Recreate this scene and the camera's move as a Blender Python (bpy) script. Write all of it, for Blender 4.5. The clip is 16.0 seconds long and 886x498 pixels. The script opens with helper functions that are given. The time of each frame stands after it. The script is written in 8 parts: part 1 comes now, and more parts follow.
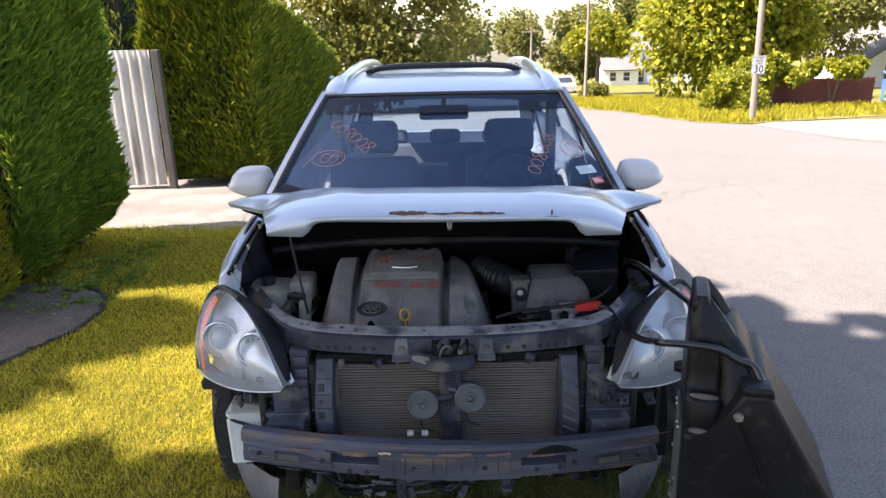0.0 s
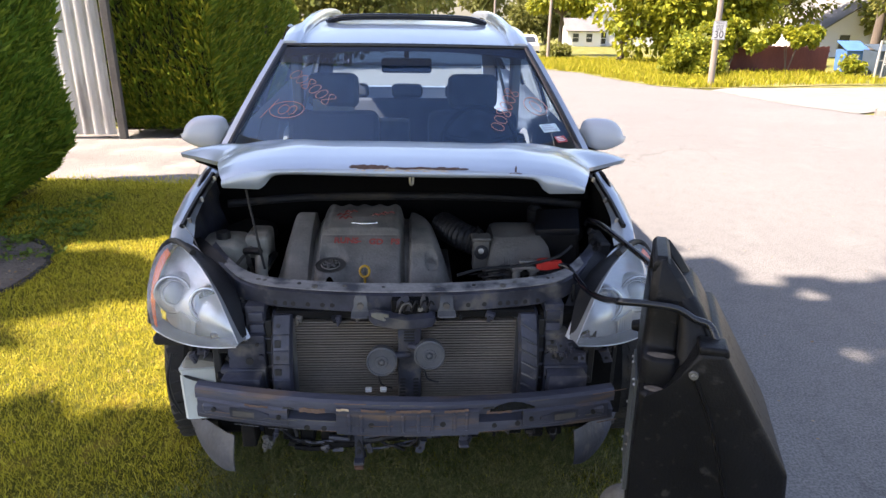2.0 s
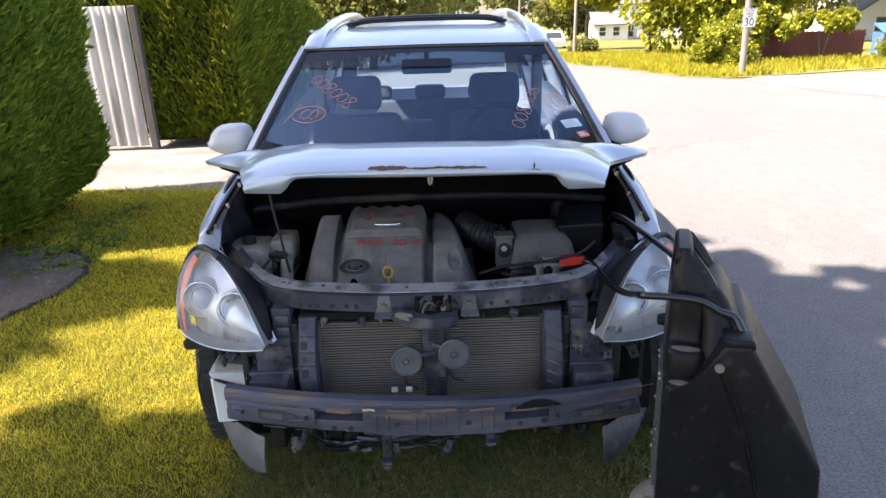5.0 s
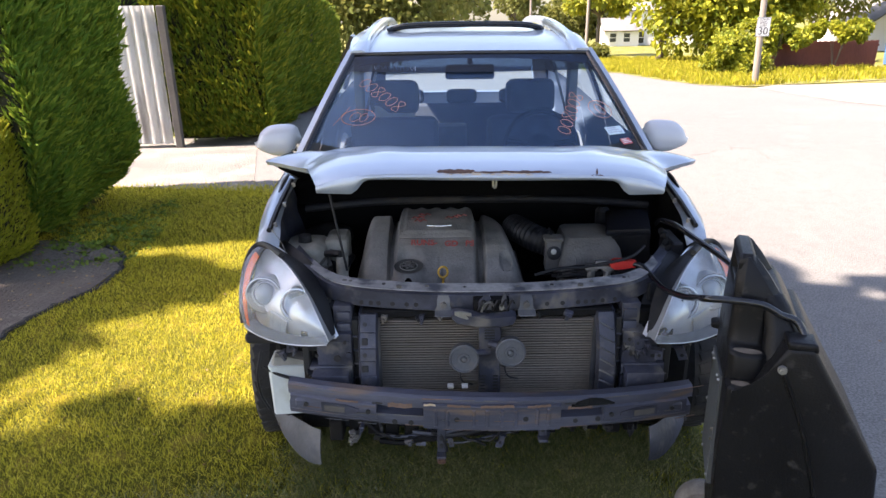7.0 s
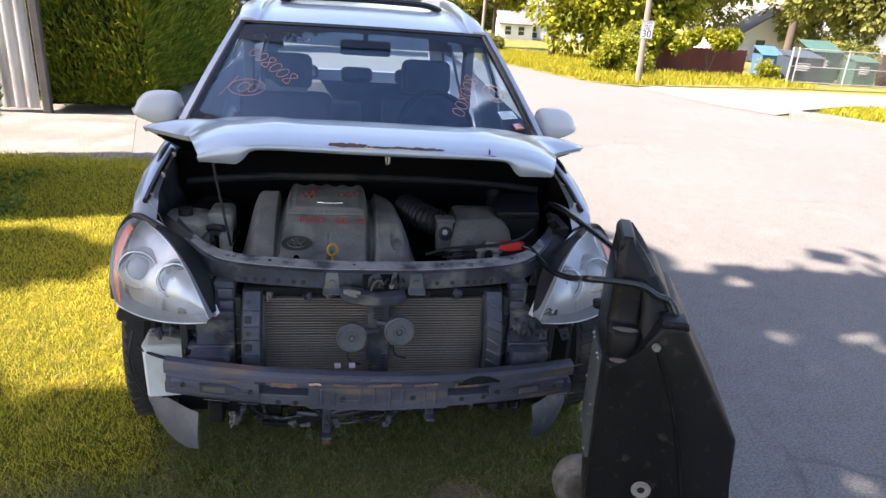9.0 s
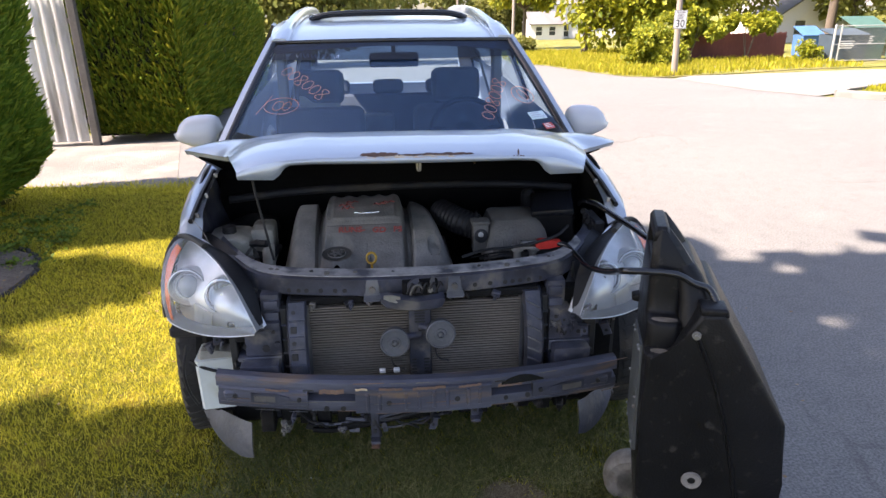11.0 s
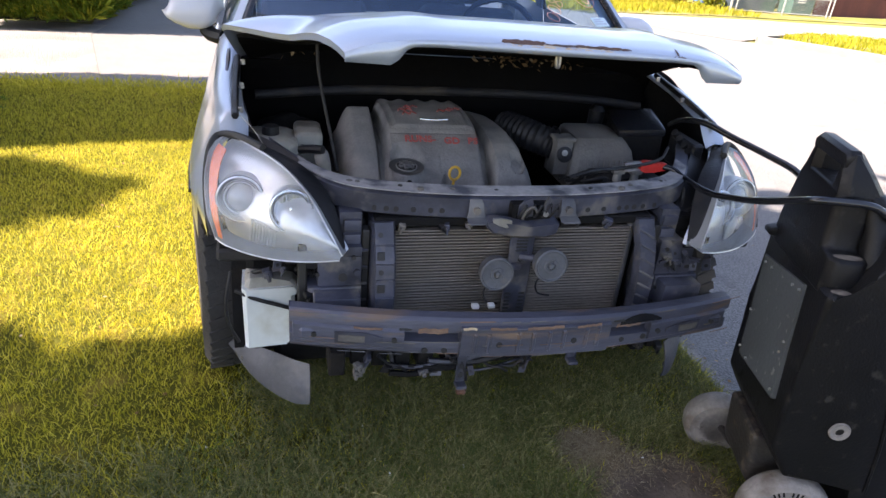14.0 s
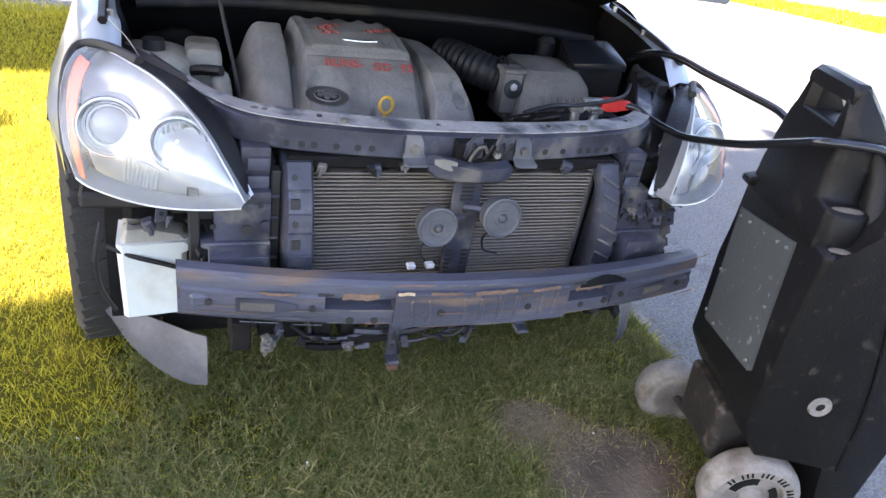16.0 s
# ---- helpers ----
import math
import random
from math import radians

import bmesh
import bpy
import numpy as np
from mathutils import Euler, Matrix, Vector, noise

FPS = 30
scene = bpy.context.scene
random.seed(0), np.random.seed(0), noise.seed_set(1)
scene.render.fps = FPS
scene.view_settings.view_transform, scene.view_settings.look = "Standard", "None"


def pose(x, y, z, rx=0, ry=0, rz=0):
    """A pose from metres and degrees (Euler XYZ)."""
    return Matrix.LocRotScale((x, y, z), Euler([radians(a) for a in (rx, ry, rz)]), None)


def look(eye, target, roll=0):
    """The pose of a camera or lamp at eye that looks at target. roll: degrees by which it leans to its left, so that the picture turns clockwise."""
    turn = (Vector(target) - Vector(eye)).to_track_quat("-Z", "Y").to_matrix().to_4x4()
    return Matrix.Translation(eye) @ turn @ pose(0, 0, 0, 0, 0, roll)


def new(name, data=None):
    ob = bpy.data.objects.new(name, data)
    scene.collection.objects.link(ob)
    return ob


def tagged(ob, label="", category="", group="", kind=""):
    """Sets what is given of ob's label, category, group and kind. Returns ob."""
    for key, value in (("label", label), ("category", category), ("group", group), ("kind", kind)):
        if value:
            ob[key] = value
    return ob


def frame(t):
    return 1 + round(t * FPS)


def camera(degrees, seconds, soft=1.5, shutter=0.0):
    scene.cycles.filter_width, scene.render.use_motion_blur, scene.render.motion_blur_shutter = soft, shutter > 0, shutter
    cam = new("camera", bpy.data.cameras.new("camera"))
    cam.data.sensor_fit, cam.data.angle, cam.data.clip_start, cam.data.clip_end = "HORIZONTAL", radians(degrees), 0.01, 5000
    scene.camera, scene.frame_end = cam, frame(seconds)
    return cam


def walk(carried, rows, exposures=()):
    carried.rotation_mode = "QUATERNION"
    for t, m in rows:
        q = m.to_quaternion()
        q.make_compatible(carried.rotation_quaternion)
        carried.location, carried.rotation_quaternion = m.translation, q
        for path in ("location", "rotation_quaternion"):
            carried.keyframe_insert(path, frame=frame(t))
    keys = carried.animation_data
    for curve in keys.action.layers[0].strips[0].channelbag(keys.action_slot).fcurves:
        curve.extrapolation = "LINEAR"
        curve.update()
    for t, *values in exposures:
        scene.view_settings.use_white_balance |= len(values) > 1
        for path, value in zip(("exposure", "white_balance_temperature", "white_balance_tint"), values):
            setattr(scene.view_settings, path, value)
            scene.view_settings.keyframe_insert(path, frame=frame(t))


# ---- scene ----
cam = camera(65.9, 16.0)
PATH = [
    (0, (0.014, -1.704, 1.739), (-0.004, 0.201, 1.131), -1.2),
    (0.5, (0.004, -1.693, 1.745), (0.027, 0.218, 1.157), -2.4),
    (1, (0.003, -1.683, 1.739), (0.059, 0.215, 1.111), -0.7),
    (1.5, (0.007, -1.689, 1.732), (0.058, 0.2, 1.077), -0.1),
    (2, (0.007, -1.676, 1.721), (0.108, 0.187, 1.0), 1.0),
    (2.5, (0.001, -1.672, 1.72), (0.093, 0.189, 0.996), 1.2),
    (3, (0.016, -1.681, 1.725), (0.107, 0.184, 1.009), 0.3),
    (5.5, (0.038, -1.682, 1.718), (0.007, 0.184, 0.998), -2.3),
    (6, (-0.027, -1.71, 1.728), (-0.15, 0.165, 1.044), -1.0),
    (6.5, (-0.108, -1.715, 1.735), (-0.151, 0.167, 1.058), 0.1),
    (7, (-0.131, -1.746, 1.741), (-0.137, 0.123, 1.029), -0.7),
    (7.5, (-0.129, -1.745, 1.733), (-0.102, 0.106, 0.977), 0.1),
    (8, (-0.122, -1.737, 1.733), (-0.019, 0.105, 0.961), 1.5),
    (8.5, (-0.115, -1.734, 1.728), (0.171, 0.111, 1.012), 4.0),
    (9, (-0.126, -1.73, 1.71), (0.182, 0.101, 0.968), 4.3),
    (11.5, (-0.104, -1.772, 1.712), (0.063, 0.084, 0.987), -1.1),
    (12, (-0.115, -1.748, 1.717), (0.194, 0.091, 0.993), 3.3),
    (12.5, (-0.253, -1.703, 1.704), (0.053, 0.128, 0.96), 3.7),
    (13, (-0.381, -1.502, 1.643), (-0.068, 0.283, 0.796), -0.6),
    (13.5, (-0.514, -1.376, 1.582), (-0.126, 0.368, 0.683), 2.9),
    (14, (-0.664, -1.365, 1.528), (-0.174, 0.349, 0.622), 6.0),
    (14.5, (-0.665, -1.276, 1.489), (-0.056, 0.421, 0.623), 3.0),
    (15, (-0.603, -1.207, 1.44), (-0.023, 0.511, 0.595), 6.9),
    (15.5, (-0.55, -1.165, 1.38), (0.076, 0.488, 0.444), 8.0),
    (16, (-0.607, -1.091, 1.366), (0.103, 0.494, 0.374), 10.3),
]
walk(cam, [(t, look(eye, target, roll)) for t, eye, target, roll in PATH],
     exposures=[(0.0, 2.0, 7300, 21), (6.5, 2.18, 7300, 21), (9.0, 2.08, 7300, 21), (12.5, 2.10, 7300, 22), (14.5, 2.56, 7300, 22), (16.0, 3.25, 7300, 22)])
SUN, SKY = 5.0, 0.112

# ---- light ----
SUN_EL, SUN_DIR = 52.0, Vector((-0.985, -0.17, 0)).normalized()
to_sun = (SUN_DIR * math.cos(radians(SUN_EL)) + Vector((0, 0, math.sin(radians(SUN_EL))))).normalized()
world = bpy.data.worlds.new("sky")
scene.world = world
world.use_nodes = True
wn = world.node_tree.nodes
sky = wn.new("ShaderNodeTexSky")
sky.sky_type = "NISHITA"
sky.sun_disc = False
sky.sun_elevation = radians(SUN_EL)
sky.sun_rotation = math.atan2(SUN_DIR.x, SUN_DIR.y)
sky.dust_density = 1.2
world.node_tree.links.new(sky.outputs[0], wn["Background"].inputs[0])
wn["Background"].inputs[1].default_value = SKY
sun = new("sun", bpy.data.lights.new("sun", "SUN"))
sun.data.energy, sun.data.angle, sun.data.color = SUN, radians(0.55), (1.0, 0.94, 0.86)
sun.matrix_world = look(to_sun * 30, (0, 0, 0))

# ---- materials ----


def material(name):
    m = bpy.data.materials.new(name)
    m.use_nodes = True
    nt = m.node_tree
    return m, nt, nt.nodes["Principled BSDF"]


def node(nt, kind, **props):
    n = nt.nodes.new("ShaderNode" + kind)
    for k, v in props.items():
        n.inputs[k].default_value = v
    return n


def coords(nt, size=(1, 1, 1)):
    g = nt.nodes.new("ShaderNodeNewGeometry")
    mp = node(nt, "Mapping")
    mp.inputs["Scale"].default_value = size
    nt.links.new(g.outputs["Position"], mp.inputs[0])
    return mp.outputs[0]


def mix(nt, fac, a, b, blend="MIX"):
    n = nt.nodes.new("ShaderNodeMix")
    n.data_type, n.blend_type = "RGBA", blend
    for sock, v in ((n.inputs[0], fac), (n.inputs[6], a), (n.inputs[7], b)):
        if hasattr(v, "is_linked"):
            nt.links.new(v, sock)
        else:
            sock.default_value = v if isinstance(v, float) else (*v, 1)
    return n.outputs[2]


def noise_fac(nt, vec, scale, lo=0.35, hi=0.65, detail=4.0):
    n = node(nt, "TexNoise", Scale=scale, Detail=detail)
    nt.links.new(vec, n.inputs["Vector"])
    r = node(nt, "MapRange")
    r.inputs[1].default_value, r.inputs[2].default_value = lo, hi
    nt.links.new(n.outputs["Fac"], r.inputs[0])
    return r.outputs[0]


def bump(nt, bsdf, fac, strength, dist=0.004):
    b = node(nt, "Bump", Strength=strength, Distance=dist)
    nt.links.new(fac, b.inputs["Height"])
    nt.links.new(b.outputs[0], bsdf.inputs["Normal"])


def surf(name, base, base2=None, rough=0.6, metal=0.0, big=3.0, fine=40.0, grain=0.35, relief=0.2, dirt=None, dirt_amt=0.5, dirt_scale=6.0,
         stretch=(1, 1, 1), coat=0.0, dist=0.004, spec=0.5):
    """A surface with a broad patchiness, a fine grain and, where given, patches of dirt or rust."""
    m, nt, p = material(name)
    v = coords(nt, stretch)
    base2 = base2 or tuple(c * 0.7 for c in base)
    col = mix(nt, noise_fac(nt, v, big), base, base2)
    f = noise_fac(nt, v, fine, 0.3, 0.7)
    col = mix(nt, f, col, mix(nt, grain, col, tuple(c * 0.45 for c in base)))
    if dirt:
        d = noise_fac(nt, v, dirt_scale, 0.6 - 0.25 * dirt_amt, 0.72 - 0.1 * dirt_amt, 6.0)
        col = mix(nt, d, col, dirt)
        r = mix(nt, d, (rough,) * 3, (min(1, rough + 0.3),) * 3)
        nt.links.new(r, p.inputs["Roughness"])
    nt.links.new(col, p.inputs["Base Color"])
    p.inputs["Roughness"].default_value = rough
    p.inputs["Metallic"].default_value = metal
    p.inputs["Specular IOR Level"].default_value = spec
    p.inputs["Coat Weight"].default_value = coat
    p.inputs["Coat Roughness"].default_value = 0.11
    if relief:
        bump(nt, p, f, relief, dist)
    return m


def leafy(name, a, b, c, translucent=0.35, rough=0.55, spec=0.3):
    """Leaves: each clump its own shade between three greens, with light shining through."""
    m, nt, p = material(name)
    g = nt.nodes.new("ShaderNodeNewGeometry")
    ramp = nt.nodes.new("ShaderNodeValToRGB")
    ramp.color_ramp.elements[0].color, ramp.color_ramp.elements[1].color = (*a, 1), (*c, 1)
    e = ramp.color_ramp.elements.new(0.55)
    e.color = (*b, 1)
    nt.links.new(g.outputs["Random Per Island"], ramp.inputs[0])
    patch = noise_fac(nt, g.outputs["Position"], 1.3)
    col = mix(nt, patch, ramp.outputs[0], mix(nt, 0.45, ramp.outputs[0], a))
    nt.links.new(col, p.inputs["Base Color"])
    p.inputs["Roughness"].default_value = rough
    p.inputs["Specular IOR Level"].default_value = spec
    t = nt.nodes.new("ShaderNodeBsdfTranslucent")
    nt.links.new(mix(nt, 0.5, col, c), t.inputs[0])
    mx = nt.nodes.new("ShaderNodeMixShader")
    mx.inputs[0].default_value = translucent
    nt.links.new(p.outputs[0], mx.inputs[1])
    nt.links.new(t.outputs[0], mx.inputs[2])
    nt.links.new(mx.outputs[0], nt.nodes["Material Output"].inputs[0])
    return m


def glassy(name, tint, gloss=0.06, rough=0.02, top=0.6, haze=0.0, sheen=(0.8, 0.8, 0.8)):
    """A thin pane: clear, tinted, with a reflection that grows at grazing angles."""
    m, nt, p = material(name)
    tr = nt.nodes.new("ShaderNodeBsdfTransparent")
    tr.inputs[0].default_value = (*tint, 1)
    gl = nt.nodes.new("ShaderNodeBsdfGlossy")
    gl.inputs["Roughness"].default_value = rough
    gl.inputs[0].default_value = (*sheen, 1)
    fr = node(nt, "Fresnel", IOR=1.5)
    rg = node(nt, "MapRange")
    rg.inputs[1].default_value, rg.inputs[2].default_value = 0.03, 1.0
    rg.inputs[3].default_value, rg.inputs[4].default_value = gloss, top
    nt.links.new(fr.outputs[0], rg.inputs[0])
    mx = nt.nodes.new("ShaderNodeMixShader")
    for a, b in ((rg.outputs[0], mx.inputs[0]), (tr.outputs[0], mx.inputs[1]), (gl.outputs[0], mx.inputs[2]), (mx.outputs[0], nt.nodes["Material Output"].inputs[0])):
        nt.links.new(a, b)
    if haze:
        df = nt.nodes.new("ShaderNodeBsdfDiffuse")
        df.inputs[0].default_value = (0.62, 0.65, 0.66, 1)
        hz = nt.nodes.new("ShaderNodeMixShader")
        f = noise_fac(nt, coords(nt), 14, 0.2, 0.8)
        k = node(nt, "Math")
        k.operation = "MULTIPLY"
        k.inputs[1].default_value = haze * 1.6
        nt.links.new(f, k.inputs[0])
        for a, b in ((k.outputs[0], hz.inputs[0]), (mx.outputs[0], hz.inputs[1]), (df.outputs[0], hz.inputs[2]), (hz.outputs[0], nt.nodes["Material Output"].inputs[0])):
            nt.links.new(a, b)
    return m


PAINT = surf("silver_paint", (0.38, 0.43, 0.50), (0.34, 0.39, 0.46), 0.34, 0.35, 1.5, 300, 0.10, 0.0, coat=0.8)
# Body paint made paler for the sunlit mirrors; also the far car's white.
PALE_LIT_PAINT = surf("pale_lit_paint", (0.52, 0.53, 0.56), (0.48, 0.49, 0.52), 0.35, 0.0, 4, 200, 0.05, 0.0, coat=0.6)
SLATE = surf("primered_steel", (0.062, 0.067, 0.096), (0.020, 0.022, 0.031), 0.5, 0.1, 9, 60, 0.45, 0.2, dirt=(0.13, 0.12, 0.11), dirt_amt=0.25, dirt_scale=16)
BEAM = surf("beam_steel", (0.088, 0.094, 0.128), (0.048, 0.052, 0.072), 0.45, 0.15, 6, 70, 0.4, 0.2, dirt=(0.16, 0.11, 0.08), dirt_amt=0.25, dirt_scale=13, stretch=(0.35, 1, 2.5))
RUST = surf("rust", (0.105, 0.048, 0.028), (0.055, 0.028, 0.020), 0.85, 0.0, 20, 120, 0.5, 0.5)
BEAM_RUST = surf("thin_brown_rust", (0.22, 0.135, 0.095), (0.13, 0.085, 0.065), 0.85, 0.0, 20, 120, 0.5, 0.4)
RUSTY_EDGE = surf("bleached_rust", (0.62, 0.50, 0.34), (0.50, 0.36, 0.22), 0.8, 0.0, 20, 120, 0.4, 0.4)
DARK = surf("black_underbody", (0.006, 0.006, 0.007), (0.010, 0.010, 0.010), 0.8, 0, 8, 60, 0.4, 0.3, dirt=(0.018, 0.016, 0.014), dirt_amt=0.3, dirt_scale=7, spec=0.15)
# Near black: the darkness under the bonnet is put into this colour.
UNDERHOOD = surf("underhood_shade_black", (0.0025, 0.0025, 0.003), (0.004, 0.004, 0.004), 0.9, 0, 8, 60, 0.3, 0.2, spec=0.08)
BLACK = surf("black_plastic", (0.009, 0.0095, 0.012), (0.013, 0.0135, 0.016), 0.5, 0, 5, 90, 0.3, 0.15, dirt=(0.035, 0.032, 0.03), dirt_amt=0.25, spec=0.3)
GLOSS_BLACK = surf("glossy_black", (0.010, 0.011, 0.014), (0.014, 0.015, 0.018), 0.22, 0, 5, 150, 0.2, 0.04)
COVER = surf("dusty_engine_cover", (0.25, 0.235, 0.215), (0.13, 0.123, 0.115), 0.72, 0, 9, 130, 0.4, 0.25, dirt=(0.29, 0.265, 0.23), dirt_amt=0.45, dirt_scale=5)
COVER_DARK = surf("engine_cover_recess", (0.09, 0.085, 0.08), (0.06, 0.058, 0.055), 0.7, 0, 9, 120, 0.3, 0.2)
DUSTY = surf("dusty_plastic", (0.125, 0.118, 0.108), (0.070, 0.066, 0.062), 0.7, 0, 9, 110, 0.35, 0.25, dirt=(0.15, 0.13, 0.11), dirt_amt=0.4)
COWL = surf("dusty_cowl_plastic", (0.016, 0.0165, 0.020), (0.010, 0.0105, 0.013), 0.6, 0, 6, 80, 0.35, 0.2, dirt=(0.045, 0.040, 0.035), dirt_amt=0.25, dirt_scale=8, spec=0.25)
TANK = surf("yellowed_tank", (0.38, 0.365, 0.32), (0.24, 0.23, 0.20), 0.5, 0, 9, 60, 0.25, 0.1, dirt=(0.13, 0.12, 0.1), dirt_amt=0.35)
RESERVOIR = surf("milky_reservoir", (0.68, 0.72, 0.70), (0.58, 0.62, 0.60), 0.4, 0, 5, 50, 0.1, 0.05, dirt=(0.45, 0.45, 0.38), dirt_amt=0.2)
SHIELD = surf("grey_splash_plastic", (0.086, 0.090, 0.102), (0.055, 0.058, 0.066), 0.6, 0, 8, 60, 0.4, 0.2, dirt=(0.16, 0.155, 0.145), dirt_amt=0.4)
FIN = surf("condenser_fins", (0.25, 0.215, 0.18), (0.16, 0.14, 0.115), 0.5, 0.3, 5, 90, 0.4, 0.2, dirt=(0.20, 0.17, 0.135), dirt_amt=0.3, dirt_scale=5)
ALU = surf("dull_aluminium", (0.42, 0.42, 0.41), (0.32, 0.32, 0.31), 0.4, 0.8, 9, 80, 0.3, 0.1, dirt=(0.2, 0.18, 0.16), dirt_amt=0.3)
CHROME = surf("reflector_chrome", (0.80, 0.82, 0.83), (0.72, 0.74, 0.76), 0.22, 0.85, 5, 60, 0.05, 0.0)
BEZEL = surf("silver_bezel", (0.62, 0.64, 0.66), (0.50, 0.52, 0.54), 0.28, 0.6, 5, 60, 0.05, 0.0)
RIM_GREY = surf("grey_lamp_rim", (0.24, 0.25, 0.265), (0.18, 0.19, 0.20), 0.4, 0.1, 9, 60, 0.1, 0.0)
LENS = glassy("headlight_lens", (0.95, 0.97, 0.98), 0.05, 0.05, 0.34, haze=0.18)
AMBER = surf("amber_reflector", (0.92, 0.19, 0.05), (0.80, 0.15, 0.04), 0.3, 0, 30, 200, 0.1, 0.1, coat=0.5)
# The reflected sky's blue is put into the gloss colour of this tinted pane.
PANE = glassy("windscreen", (0.60, 0.76, 0.93), 0.075, 0.01, 0.4, sheen=(0.45, 0.68, 1.0))
SIDE_PANE = glassy("side_window", (0.80, 0.86, 0.86), 0.03, 0.01, 0.3)
TINT = glassy("shade_band", (0.10, 0.17, 0.28), 0.03, 0.02, 0.5)
SEAT = surf("dark_cloth", (0.075, 0.078, 0.086), (0.055, 0.057, 0.064), 0.9, 0, 9, 200, 0.3, 0.3)
# Beige of belts and pillar trim; also sunlight painted on the seats.
SEAT_BEIGE = surf("pale_and_sunlit_cloth", (0.25, 0.23, 0.20), (0.20, 0.185, 0.16), 0.9, 0, 9, 200, 0.2, 0.3)
DASH = surf("dash_plastic", (0.03, 0.032, 0.036), (0.022, 0.023, 0.026), 0.65, 0, 9, 150, 0.2, 0.15)
LINER = surf("headliner", (0.13, 0.13, 0.13), (0.11, 0.11, 0.11), 0.95, 0, 5, 200, 0.2, 0.2)
RUBBER = surf("tyre_rubber", (0.018, 0.018, 0.018), (0.028, 0.026, 0.024), 0.8, 0, 9, 100, 0.4, 0.3, dirt=(0.07, 0.06, 0.05), dirt_amt=0.25)
GREY_TYRE = surf("grey_wheel_rubber", (0.26, 0.24, 0.215), (0.18, 0.165, 0.15), 0.8, 0, 14, 90, 0.4, 0.4, dirt=(0.12, 0.10, 0.08), dirt_amt=0.4, dirt_scale=12)
CART = surf("scuffed_cart_plastic", (0.0065, 0.0065, 0.0075), (0.010, 0.010, 0.011), 0.40, 0, 6, 160, 0.25, 0.12, dirt=(0.030, 0.028, 0.025), dirt_amt=0.0, dirt_scale=30, spec=0.17)
DUSTY_CART = surf("dust_on_cart", (0.20, 0.165, 0.13), (0.09, 0.075, 0.06), 0.8, 0, 25, 120, 0.4, 0.3)
PANEL = surf("speckled_panel", (0.075, 0.085, 0.088), (0.06, 0.067, 0.07), 0.55, 0.1, 5, 90, 0.25, 0.1, dirt=(0.24, 0.24, 0.22), dirt_amt=-0.15, dirt_scale=45)
RED = surf("red_clamp", (0.50, 0.03, 0.02), (0.38, 0.02, 0.02), 0.4, 0, 20, 90, 0.2, 0.1)
YELLOW = surf("yellow_ring", (0.65, 0.38, 0.03), (0.5, 0.28, 0.03), 0.45, 0, 20, 90, 0.2, 0.0)
CHALK = surf("red_crayon", (0.42, 0.075, 0.06), (0.30, 0.09, 0.075), 0.9, 0, 60, 300, 0.4, 0.2)
PINK = surf("orange_marker", (0.66, 0.30, 0.24), (0.55, 0.25, 0.20), 0.8, 0, 60, 300, 0.3, 0.0)
FAINT = surf("faint_marker", (0.42, 0.46, 0.56), (0.36, 0.40, 0.48), 0.8, 0, 60, 300, 0.3, 0.0)
STICKER = surf("inspection_sticker", (0.55, 0.68, 0.72), (0.45, 0.58, 0.62), 0.6, 0, 60, 200, 0.3, 0.0)
STICKER_RED = surf("registration_sticker", (0.50, 0.06, 0.06), (0.42, 0.05, 0.05), 0.6, 0, 60, 200, 0.3, 0.0)
WHITE = surf("white_plastic", (0.78, 0.78, 0.76), (0.7, 0.7, 0.68), 0.5, 0, 9, 60, 0.1, 0.05)
